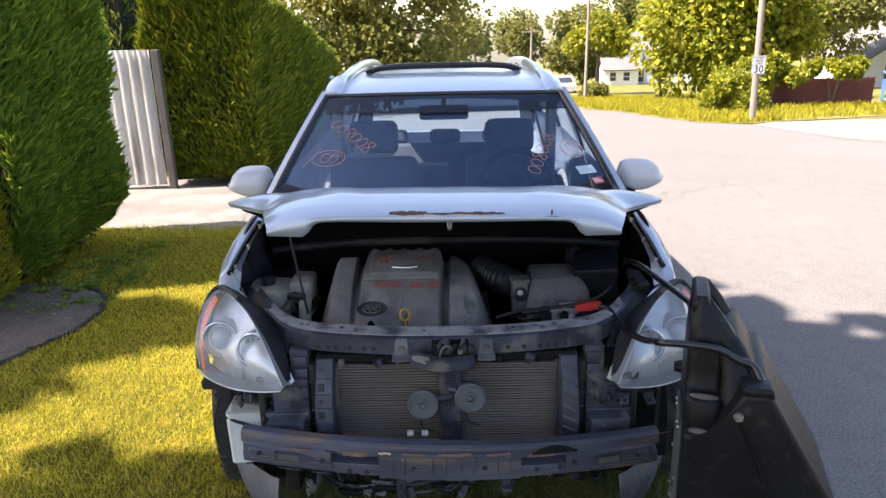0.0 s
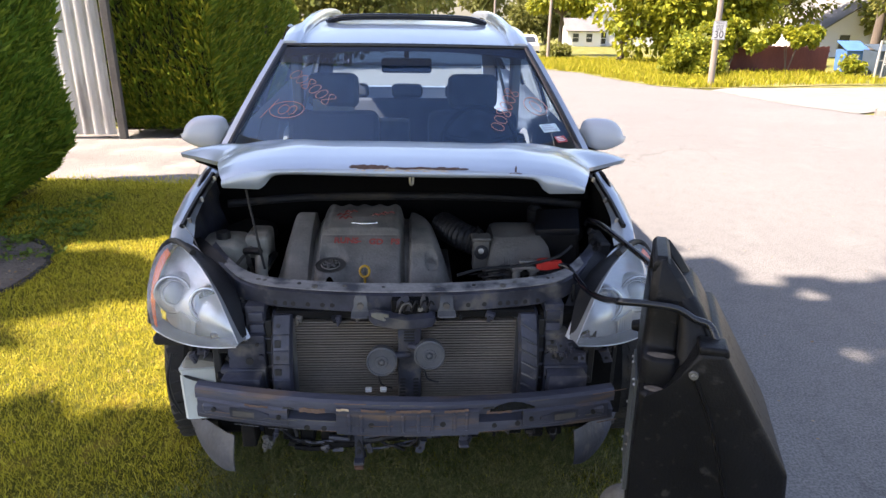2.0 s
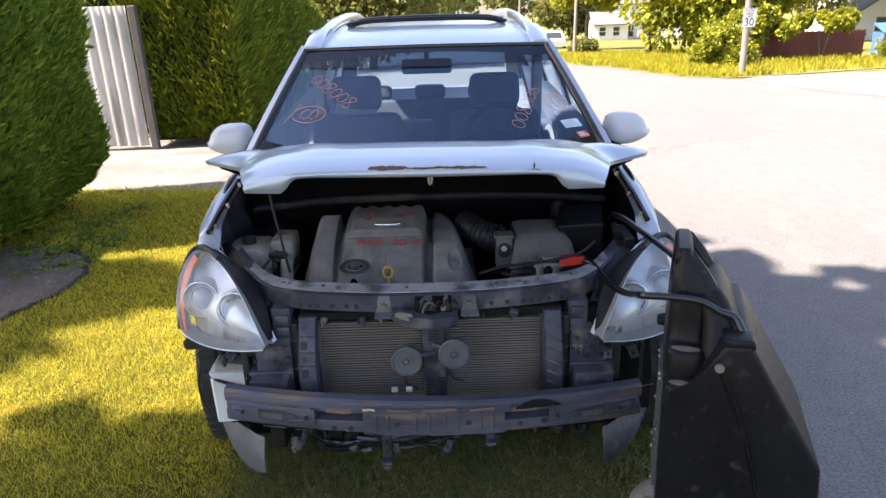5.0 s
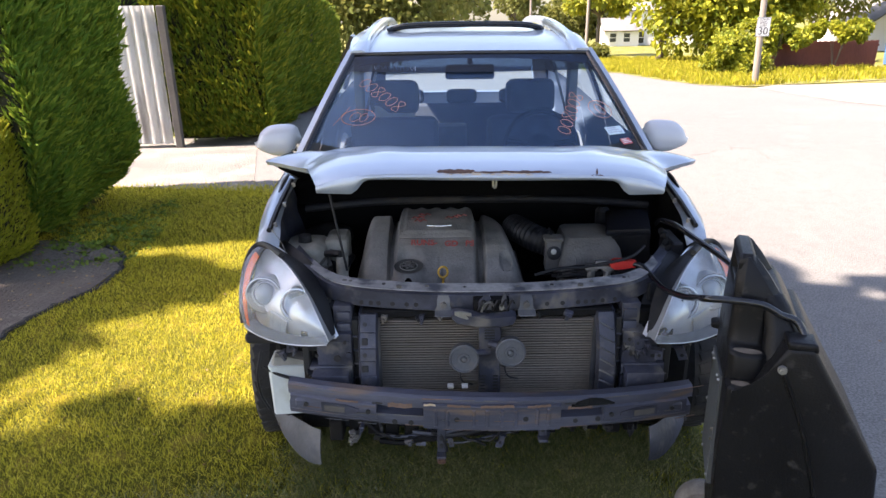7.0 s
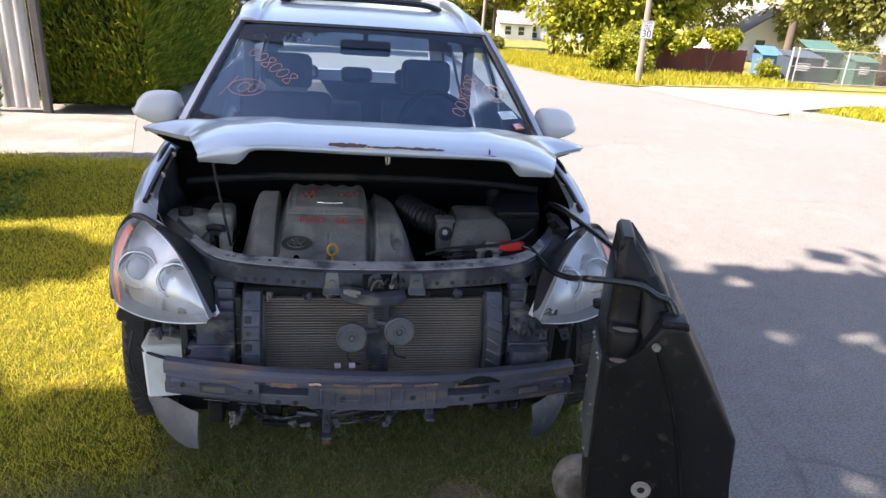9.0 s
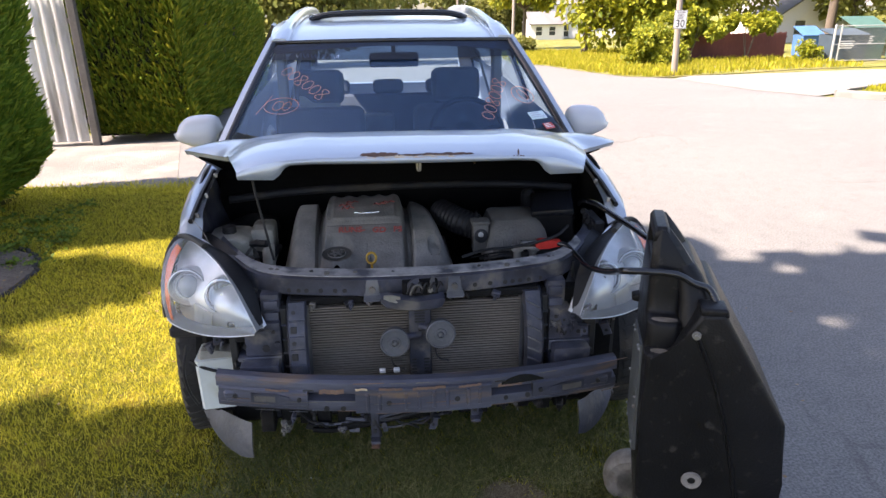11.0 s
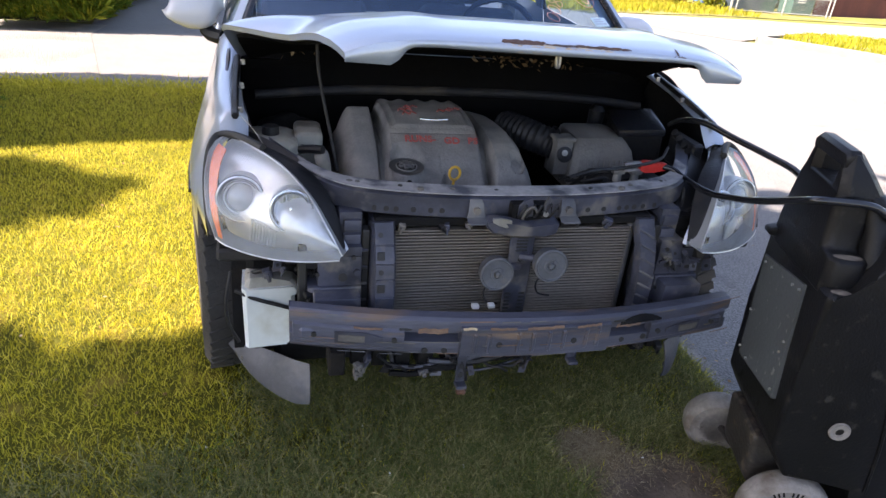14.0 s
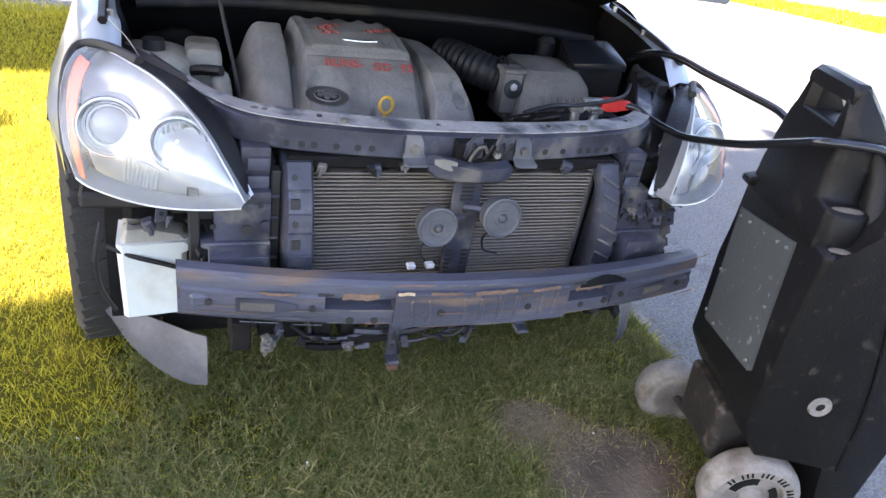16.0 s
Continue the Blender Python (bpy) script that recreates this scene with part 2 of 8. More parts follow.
def cracked_asphalt():
    """Worn asphalt: pale stones in the binder, patches, and thin dark cracks."""
    m, nt, p = material("cracked_asphalt")
    v = coords(nt)
    col = mix(nt, noise_fac(nt, v, 0.35), (0.138, 0.135, 0.129), (0.116, 0.114, 0.110))
    col = mix(nt, noise_fac(nt, v, 2.2, 0.55, 0.75), col, (0.158, 0.154, 0.146))
    col = mix(nt, noise_fac(nt, v, 8, 0.45, 0.75, 6.0), col, mix(nt, 0.45, col, (0.07, 0.07, 0.068)))
    stones = noise_fac(nt, v, 95, 0.38, 0.62, 2.0)
    col = mix(nt, stones, mix(nt, 0.32, col, (0.06, 0.06, 0.06)), mix(nt, 0.28, col, (0.32, 0.31, 0.295)))
    col = mix(nt, noise_fac(nt, v, 26, 0.5, 0.8, 5.0), col, mix(nt, 0.4, col, (0.09, 0.088, 0.085)))
    warp = node(nt, "TexNoise", Scale=1.6, Detail=4.0)
    nt.links.new(v, warp.inputs["Vector"])
    wv = nt.nodes.new("ShaderNodeVectorMath")
    wv.operation = "MULTIPLY_ADD"
    wv.inputs[1].default_value = (0.9, 0.9, 0.0)
    nt.links.new(warp.outputs["Color"], wv.inputs[0])
    nt.links.new(v, wv.inputs[2])
    vo = nt.nodes.new("ShaderNodeTexVoronoi")
    vo.feature = "DISTANCE_TO_EDGE"
    vo.inputs["Scale"].default_value = 0.42
    nt.links.new(wv.outputs[0], vo.inputs["Vector"])
    r = node(nt, "MapRange")
    r.inputs[1].default_value, r.inputs[2].default_value, r.inputs[3].default_value, r.inputs[4].default_value = 0.0, 0.006, 0.48, 0.0
    nt.links.new(vo.outputs["Distance"], r.inputs[0])
    gate = nt.nodes.new("ShaderNodeMath")
    gate.operation = "MULTIPLY"
    nt.links.new(r.outputs[0], gate.inputs[0])
    nt.links.new(noise_fac(nt, v, 0.8, 0.48, 0.58), gate.inputs[1])
    col = mix(nt, gate.outputs[0], col, (0.05, 0.048, 0.045))
    nt.links.new(col, p.inputs["Base Color"])
    p.inputs["Roughness"].default_value = 0.93
    bump(nt, p, stones, 0.5, 0.004)
    return m


ROAD = cracked_asphalt()
CONCRETE = surf("pale_concrete", (0.190, 0.182, 0.168), (0.165, 0.158, 0.147), 0.9, 0, 0.5, 60, 0.3, 0.3, dirt=(0.235, 0.222, 0.198), dirt_amt=0.4, dirt_scale=1.5)
GRAVEL = surf("pale_gravel", (0.265, 0.250, 0.230), (0.175, 0.165, 0.152), 0.95, 0, 1.2, 70, 0.6, 0.9, dirt=(0.30, 0.27, 0.23), dirt_amt=0.35, dirt_scale=2.5, dist=0.012)
SOIL = surf("bare_soil", (0.20, 0.150, 0.105), (0.070, 0.052, 0.038), 0.95, 0, 7, 75, 0.5, 0.45, dirt=(0.12, 0.09, 0.07), dirt_amt=0.35, dirt_scale=9, dist=0.012)
THATCH = surf("dead_thatch", (0.30, 0.235, 0.155), (0.15, 0.105, 0.07), 0.95, 0, 14, 160, 0.5, 0.5, dirt=(0.12, 0.085, 0.06), dirt_amt=0.35, dirt_scale=16, dist=0.008)
MULCH = surf("mulch_bed", (0.165, 0.138, 0.118), (0.095, 0.078, 0.066), 0.95, 0, 3, 45, 0.5, 0.9, dirt=(0.10, 0.083, 0.07), dirt_amt=0.4, dirt_scale=9, dist=0.015)
TURF = surf("turf", (0.125, 0.118, 0.018), (0.070, 0.072, 0.014), 0.95, 0, 1.6, 50, 0.5, 0.8, dirt=(0.19, 0.145, 0.03), dirt_amt=0.3, dirt_scale=7, dist=0.01, spec=0.05)
FIELD = surf("rough_grass", (0.17, 0.17, 0.02), (0.12, 0.13, 0.016), 0.95, 0, 0.4, 9, 0.5, 0.8, dirt=(0.22, 0.19, 0.07), dirt_amt=0.4, dirt_scale=0.7, dist=0.05)
STRAW = leafy("dead_straw", (0.17, 0.125, 0.075), (0.33, 0.26, 0.16), (0.52, 0.45, 0.31), 0.2, 0.85, 0.1)
GRASS = leafy("grass_blades", (0.16, 0.185, 0.016), (0.50, 0.435, 0.018), (0.84, 0.72, 0.14), 0.42, 0.7, 0.06)
# Greener, duller blades: the look of shade put into their colour.
SHADE_GRASS = leafy("shade_grass", (0.052, 0.082, 0.026), (0.135, 0.165, 0.050), (0.50, 0.43, 0.21), 0.3, 0.6, 0.1)
CLOVER = leafy("clover", (0.075, 0.14, 0.015), (0.13, 0.19, 0.025), (0.20, 0.25, 0.04), 0.3, 0.6, 0.2)
DRY_LEAF = leafy("dry_leaves", (0.16, 0.09, 0.04), (0.26, 0.17, 0.09), (0.42, 0.34, 0.22), 0.2, 0.8, 0.1)
WEEDS = leafy("weeds", (0.17, 0.19, 0.012), (0.34, 0.31, 0.02), (0.48, 0.40, 0.07), 0.4, 0.7, 0.08)
HEDGE = leafy("arborvitae", (0.045, 0.115, 0.014), (0.12, 0.21, 0.025), (0.30, 0.35, 0.045), 0.2, 0.6, 0.15)
HEDGE_SUNNY = leafy("sunlit_arborvitae", (0.050, 0.10, 0.010), (0.13, 0.185, 0.018), (0.33, 0.31, 0.03), 0.12, 0.6, 0.15)
SHRUB = leafy("golden_shrub", (0.14, 0.19, 0.015), (0.34, 0.36, 0.025), (0.55, 0.50, 0.06), 0.4)
TREE = leafy("tree_leaves", (0.10, 0.125, 0.022), (0.19, 0.20, 0.045), (0.32, 0.30, 0.09), 0.45)
TREE_BRIGHT = leafy("broad_bright_leaves", (0.075, 0.115, 0.010), (0.24, 0.26, 0.018), (0.50, 0.47, 0.05), 0.4)
TREE_FAR = leafy("far_leaves", (0.10, 0.12, 0.03), (0.17, 0.18, 0.045), (0.27, 0.26, 0.07), 0.4)
COPPER = leafy("copper_leaves", (0.045, 0.018, 0.022), (0.13, 0.05, 0.055), (0.26, 0.13, 0.11), 0.3)
# Near black: the shade inside the foliage is put into this colour.
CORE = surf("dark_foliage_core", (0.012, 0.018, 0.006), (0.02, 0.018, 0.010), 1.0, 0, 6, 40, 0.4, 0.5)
BARK = surf("bark", (0.15, 0.12, 0.095), (0.10, 0.08, 0.065), 0.95, 0, 4, 30, 0.5, 0.8, stretch=(1, 1, 0.2))
POLE_WOOD = surf("weathered_pole", (0.30, 0.255, 0.215), (0.22, 0.185, 0.155), 0.9, 0, 2, 25, 0.4, 0.5, stretch=(1, 1, 0.12))
ZINC = surf("galvanised_sheet", (0.76, 0.76, 0.75), (0.66, 0.66, 0.65), 0.5, 0.05, 3, 60, 0.15, 0.1, dirt=(0.42, 0.40, 0.37), dirt_amt=0.15, stretch=(1, 1, 0.2))
GALV = surf("galvanised_tube", (0.50, 0.50, 0.49), (0.40, 0.40, 0.39), 0.5, 0.5, 6, 60, 0.2, 0.1)
RED_FENCE = surf("faded_red_boards", (0.15, 0.045, 0.036), (0.11, 0.035, 0.03), 0.85, 0, 1.2, 20, 0.4, 0.4, stretch=(1, 1, 0.2))
SIDING = surf("white_siding", (0.74, 0.73, 0.71), (0.68, 0.67, 0.65), 0.7, 0, 0.4, 12, 0.06, 0.1)
SHINGLE = surf("grey_shingles", (0.20, 0.195, 0.195), (0.15, 0.148, 0.15), 0.95, 0, 0.6, 8, 0.4, 0.4)
WINDOW_DARK = surf("dark_window", (0.04, 0.05, 0.06), (0.03, 0.035, 0.04), 0.15, 0, 2, 9, 0.1, 0)
BIN_BLUE = surf("navy_bin", (0.05, 0.075, 0.10), (0.04, 0.06, 0.08), 0.6, 0, 2, 20, 0.3, 0.1)
BIN_GREEN = surf("green_bin", (0.05, 0.12, 0.10), (0.04, 0.095, 0.08), 0.6, 0, 2, 20, 0.3, 0.1)
BRIGHT_BLUE = surf("blue_panel", (0.06, 0.16, 0.35), (0.05, 0.13, 0.30), 0.6, 0, 2, 20, 0.3, 0.1)
SIGN_FACE = surf("sign_sheeting", (0.72, 0.71, 0.69), (0.66, 0.65, 0.63), 0.6, 0, 3, 40, 0.06, 0)
# Print and small black parts; also the painted dark of holes and gaps.
INK_AND_GAP_BLACK = surf("ink_and_gap_black", (0.015, 0.015, 0.015), (0.02, 0.02, 0.02), 0.7, 0, 9, 80, 0.1, 0)

# ---- mesh helpers ----


def finish(bm, name, mat_, parent=None, label="", smooth=None):
    """Links a bmesh as one mesh object. smooth: the angle in degrees up to which edges are shaded round."""
    bmesh.ops.recalc_face_normals(bm, faces=bm.faces[:])
    me = bpy.data.meshes.new(name)
    if smooth is not None:
        for f in bm.faces:
            f.smooth = True
        lim = radians(smooth)
        for e in bm.edges:
            if len(e.link_faces) == 2 and e.calc_face_angle(0) > lim:
                e.smooth = False
    bm.to_mesh(me)
    bm.free()
    me.materials.append(mat_)
    ob = new(name, me)
    if parent:
        ob.parent = parent
    if label:
        ob["label"] = label
    return ob


def part(name, bm, mat_, parent, label="", smooth=35):
    return finish(bm, name, mat_, parent, label, smooth)


def each(name, bm, mat_, parent, label="", smooth=35):
    """Every loose piece of a bmesh as a part of its own."""
    seen = set()
    for v0 in bm.verts[:]:
        if v0 in seen:
            continue
        todo, isle = [v0], []
        seen.add(v0)
        while todo:
            v = todo.pop()
            isle.append(v)
            for e in v.link_edges:
                w = e.other_vert(v)
                if w not in seen:
                    seen.add(w)
                    todo.append(w)
        nb = bmesh.new()
        mp = {v: nb.verts.new(v.co) for v in isle}
        for f in {f for v in isle for f in v.link_faces}:
            nb.faces.new([mp[v] for v in f.verts])
        part(name, nb, mat_, parent, label, smooth)
    bm.free()


def thing(name, label, category, group="", kind="", at=(0, 0, 0)):
    ob = new(name)
    ob.location = at
    ob.empty_display_size = 0.1
    return tagged(ob, label, category, group, kind)


def box(bm, x0, x1, y0, y1, z0, z1, bevel=0.0, seg=1, m=None):
    r = bmesh.ops.create_cube(bm, size=1)
    vs = r["verts"]
    bmesh.ops.scale(bm, vec=(x1 - x0, y1 - y0, z1 - z0), verts=vs)
    bmesh.ops.translate(bm, vec=((x0 + x1) / 2, (y0 + y1) / 2, (z0 + z1) / 2), verts=vs)
    if bevel:
        es = list({e for v in vs for e in v.link_edges})
        r = bmesh.ops.bevel(bm, geom=es, offset=bevel, segments=seg, affect="EDGES", profile=0.6)
        vs = list({v for f in r["faces"] for v in f.verts} | {v for v in vs if v.is_valid})
    if m is not None:
        bmesh.ops.transform(bm, matrix=m, verts=vs)
    return vs


def rod(bm, p, q, r0, r1=None, n=12):
    p, q = Vector(p), Vector(q)
    r1 = r0 if r1 is None else r1
    m = Matrix.Translation((p + q) / 2) @ (q - p).to_track_quat("Z", "Y").to_matrix().to_4x4()
    return bmesh.ops.create_cone(bm, cap_ends=True, segments=n, radius1=r0, radius2=r1, depth=(q - p).length, matrix=m)["verts"]


def smooth_path(pts, per=6):
    """A Catmull-Rom curve through the points."""
    P = [Vector(p) for p in pts]
    P = [2 * P[0] - P[1]] + P + [2 * P[-1] - P[-2]]
    out = []
    for i in range(1, len(P) - 2):
        a, b, c, d = P[i - 1:i + 3]
        for k in range(per):
            t = k / per
            out.append(0.5 * ((2 * b) + (c - a) * t + (2 * a - 5 * b + 4 * c - d) * t * t + (3 * b - a - 3 * c + d) * t ** 3))
    out.append(P[-2])
    return out


def loft(bm, rings, closed=True, caps=True):
    """Skins a row of rings, each a list of points of one count."""
    vs = [[bm.verts.new(p) for p in r] for r in rings]
    n = len(vs[0])
    for a, b in zip(vs, vs[1:]):
        for i in range(n if closed else n - 1):
            bm.faces.new((a[i], a[(i + 1) % n], b[(i + 1) % n], b[i]))
    if closed and caps:
        bm.faces.new(vs[0][::-1])
        bm.faces.new(vs[-1])
    return vs


def tube(bm, pts, r, n=8, per=6, taper=None):
    path = smooth_path(pts, per) if per else [Vector(p) for p in pts]
    rings, up = [], None
    for i, p in enumerate(path):
        d = (path[min(i + 1, len(path) - 1)] - path[max(i - 1, 0)]).normalized()
        up = up or (Vector((0, 0, 1)) if abs(d.z) < 0.9 else Vector((1, 0, 0)))
        s = d.cross(up).normalized()
        up = s.cross(d).normalized()
        k = r if taper is None else r + (taper - r) * i / (len(path) - 1)
        rings.append([p + k * (math.cos(a) * s + math.sin(a) * up) for a in (2 * math.pi * j / n for j in range(n))])
    return loft(bm, rings)


def slab(bm, pts, thick):
    """A polygon in space, thickened along -normal by thick."""
    P = [Vector(p) for p in pts]
    nrm = sum(((P[i] - P[0]).cross(P[i + 1] - P[0]) for i in range(1, len(P) - 1)), Vector()).normalized()
    a = [bm.verts.new(p) for p in P]
    b = [bm.verts.new(p - nrm * thick) for p in P]
    bm.faces.new(a)
    bm.faces.new(b[::-1])
    n = len(P)
    for i in range(n):
        bm.faces.new((a[i], b[i], b[(i + 1) % n], a[(i + 1) % n]))


def grid(bm, f, nu, nv, thick=0.0):
    """A sheet f(u, v), u and v from 0 to 1, thickened inward when asked."""
    P = [[Vector(f(i / nu, j / nv)) for j in range(nv + 1)] for i in range(nu + 1)]
    V = [[bm.verts.new(p) for p in row] for row in P]
    fs = [bm.faces.new((V[i][j], V[i + 1][j], V[i + 1][j + 1], V[i][j + 1])) for i in range(nu) for j in range(nv)]
    if thick:
        bm.normal_update()
        W = [[bm.verts.new(v.co - v.normal * thick) for v in row] for row in V]
        for i in range(nu):
            for j in range(nv):
                bm.faces.new((W[i][j], W[i][j + 1], W[i + 1][j + 1], W[i + 1][j]))
        for i in range(nu):
            bm.faces.new((V[i][0], W[i][0], W[i + 1][0], V[i + 1][0]))
            bm.faces.new((V[i + 1][nv], W[i + 1][nv], W[i][nv], V[i][nv]))
        for j in range(nv):
            bm.faces.new((V[0][j + 1], W[0][j + 1], W[0][j], V[0][j]))
            bm.faces.new((V[nu][j], W[nu][j], W[nu][j + 1], V[nu][j + 1]))
    return fs


def lathe(bm, prof, m=None, n=28):
    """Turns a profile of (radius, height) about z, then places it by m."""
    rings = [[Vector((r * math.cos(a), r * math.sin(a), h)) for a in (2 * math.pi * k / n for k in range(n))] for r, h in prof]
    vs = [[bm.verts.new((m or Matrix()) @ p) for p in ring] for ring in rings]
    for a, b in zip(vs, vs[1:]):
        for i in range(n):
            bm.faces.new((a[i], a[(i + 1) % n], b[(i + 1) % n], b[i]))
    for ring, (r, h) in ((vs[0][::-1], prof[0]), (vs[-1], prof[-1])):
        if r > 1e-5:
            bm.faces.new(ring)


def lettering(text, size, m, depth=0.0008, spacing=1.0, bold=0.0):
    """The built-in font as a bmesh, centred, placed by m."""
    cu = bpy.data.curves.new("lettering", "FONT")
    cu.body, cu.size, cu.extrude, cu.align_x, cu.align_y, cu.space_character, cu.resolution_u = text, size, depth, "CENTER", "CENTER", spacing, 3
    cu.offset = bold
    ob = bpy.data.objects.new("lettering", cu)
    scene.collection.objects.link(ob)
    me = bpy.data.meshes.new_from_object(ob.evaluated_get(bpy.context.evaluated_depsgraph_get()))
    bpy.data.objects.remove(ob)
    bm = bmesh.new()
    bm.from_mesh(me)
    bpy.data.meshes.remove(me)
    bmesh.ops.transform(bm, matrix=m, verts=bm.verts[:])
    return bm


def soften(bm, offset=0.008, limit=25):
    """Rounds every edge sharper than the limit."""
    bmesh.ops.recalc_face_normals(bm, faces=bm.faces[:])
    es = [e for e in bm.edges if len(e.link_faces) == 2 and e.calc_face_angle(0) > radians(limit)]
    bmesh.ops.bevel(bm, geom=es, offset=offset, segments=3, affect="EDGES", profile=0.5, clamp_overlap=True)


def polys(name, verts, faces, mat_, parent=None, label="", smooth=False):
    me = bpy.data.meshes.new(name)
    me.from_pydata(verts, [], faces)
    me.materials.append(mat_)
    if smooth:
        me.polygons.foreach_set("use_smooth", [True] * len(me.polygons))
    ob = new(name, me)
    if parent:
        ob.parent = parent
    if label:
        ob["label"] = label
    return ob


GY = [-60, 6, 10, 14, 24, 40, 60, 90, 200, 900]
GZ = [0, 0, -0.3, -0.75, -1.7, -2.6, -3.7, -5.2, -10, -38]


def gz(y):
    """The lie of the land: level round the car, then falling away down the road."""
    return float(np.interp(y, GY, GZ))

# ---- setting: the ground and what is laid on it ----


def laid(name, poly, mat_, label, category, lift=0.004, edge=0.0, kind="structure", step=1.5):
    """A paved or planted area that follows the land; edge: how far its rim reaches down."""
    bm = bmesh.new()
    f = bm.faces.new([bm.verts.new((x, y, 0)) for x, y in poly])
    ys = [p[1] for p in poly]
    xs = [p[0] for p in poly]
    for y in [g for g in GY if min(ys) < g < max(ys)]:
        bmesh.ops.bisect_plane(bm, geom=bm.verts[:] + bm.edges[:] + bm.faces[:], plane_co=(0, y, 0), plane_no=(0, 1, 0))
    top = bm.faces[:]
    for v in bm.verts:
        v.co.z = gz(v.co.y) + lift
    if edge:
        r = bmesh.ops.extrude_face_region(bm, geom=top)
        for g in r["geom"]:
            if isinstance(g, bmesh.types.BMVert):
                g.co.z += edge
    return tagged(finish(bm, name, mat_), label, category, kind=kind)


bm = bmesh.new()
ys = sorted(set(GY) | {-20, -3, 2, 4, 30, 50, 75, 120, 300})
xs = [-300, -60, -20, -8, -3, 1, 4, 9, 15, 25, 60, 300]
V = [[bm.verts.new((x, y, gz(y) - 0.02)) for x in xs] for y in ys]
for a, b in zip(V, V[1:]):
    for i in range(len(xs) - 1):
        bm.faces.new((a[i], a[i + 1], b[i + 1], b[i]))
tagged(finish(bm, "ground", FIELD), "rough green and straw-coloured grassy ground", "ground", kind="structure")

laid("road", [(0.94, -30), (9.0, -30), (8.7, 6.2), (8.8, 8.4), (8.15, 10.4), (10.1, 21.1), (9.4, 27), (9.4, 33), (9.8, 40.3), (11, 60), (14, 90), (-10, 90), (-6.5, 40), (-3.9, 21), (-2.5, 6.5),
              (-2.4, 4.35), (0.94, 4.2)], ROAD, "sun-bleached worn grey asphalt road with fine cracks", "road", 0.0, 0.0)
laid("driveway", [(-12, 4.7), (-3.3, 4.55), (-1.9, 4.36), (-2.4, 6.5), (-2.4, 7.4), (-12, 7.6)], GRAVEL, "pale crushed gravel driveway beside the lawn", "driveway", 0.004, 0.0)
laid("lawn", [(-12, -8), (0.94, -8), (0.94, 4.25), (-0.6, 4.3), (-1.9, 4.36), (-3.3, 4.6), (-12, 4.7)], TURF, "short yellow-green lawn in patchy sun and shade", "lawn", 0.006, 0.0)
laid("road_edge", [(0.945, -8), (1.02, -8), (1.05, -2), (1.00, 0.4), (1.06, 1.4), (1.02, 4.1), (0.945, 4.2)], GRAVEL, "pale sandy strip where the asphalt meets the lawn", "road edge", 0.004, 0.0)
laid("parking_lot", [(8.15, 10.4), (12.6, 14.3), (15.5, 14.5), (30, 10), (40, 26), (18, 24.5), (11.6, 23.0), (10.1, 21.1)], CONCRETE, "bleached pale concrete lot and road apron", "pavement", 0.006, 0.0)
laid("verge", [(8.73, 27.3), (9.42, 23.7), (9.9, 22.4), (10.7, 22.3), (12.64, 23.7), (17.4, 25.6), (40, 29), (40, 60), (10, 60), (8.2, 44), (7.4, 38), (7.1, 34.2), (8.3, 31.7)], FIELD, "bright green and straw grass verge", "verge", 0.010, 0.0)
laid("grass_island", [(8.45, 9.9), (9.0, 8.4), (9.0, 6.4), (9.3, -4), (16, -4), (16, 9), (12.6, 13.6)], FIELD, "strip of bright grass inside a pale kerb", "verge", 0.10, 0.0)


def kerb(points):
    """A kerb of pale concrete stones, each laid between two joints."""
    holder = tagged(new("kerb"), "low pale concrete kerb with weeds in its joints", "kerb", kind="structure")
    path = smooth_path([(x, y, 0) for x, y in points], 8)
    cuts = [path[0]]
    for p in path[1:]:
        if (p - cuts[-1]).length > 0.9:
            cuts.append(p)
    for a, b in zip(cuts, cuts[1:]):
        d = (b - a).normalized()
        s = Vector((d.y, -d.x, 0)) * 0.08
        a2, b2 = a + d * 0.006, b - d * 0.006
        bm = bmesh.new()
        ring = lambda p: [Vector((p.x, p.y, gz(p.y))) + o for o in (-s + Vector((0, 0, -0.05)), s + Vector((0, 0, -0.05)), s + Vector((0, 0, 0.10)), s * 0.6 + Vector((0, 0, 0.12)), -s + Vector((0, 0, 0.12)))]
        loft(bm, [ring(a2), ring(b2)])
        finish(bm, "kerb_stone", CONCRETE, holder)


kerb([(12.3, 13.8), (10.0, 11.7), (8.35, 10.1), (8.75, 8.9), (8.85, 7.5), (8.85, 6.2), (9.0, 3), (9.1, -3)])

# planting bed with a black plastic edging
bed_rim = [(-2.9, 0.2), (-2.56, 1.2), (-2.50, 1.79), (-2.33, 2.16), (-2.31, 2.48), (-2.42, 2.76), (-2.70, 2.95), (-3.2, 3.05), (-3.7, 3.10)]
laid("planting_bed", bed_rim + [(-8, 3.2), (-8, 0.2)], MULCH, "bare brown soil and mulch bed under the hedge", "planting bed", 0.022, 0.0)
rng = random.Random(17)
rim = [p for p in smooth_path([(x, y, 0.010) for x, y in bed_rim], 10)]
bm = bmesh.new()
tube(bm, [p + Vector((rng.gauss(0, 0.010), rng.gauss(0, 0.010), rng.uniform(-0.006, 0.008))) for p in rim], 0.016, 6, 1)
tagged(finish(bm, "lawn_edging", RUBBER, smooth=30), "crumbling dark soil edge between bed and lawn", "edging", kind="structure")
# worn patch in the lawn: trodden soil, and matted dead grass beside it
WORN = ((0.46, -0.09, 0.25, 0.20), (0.31, 0.11, 0.155, 0.125))


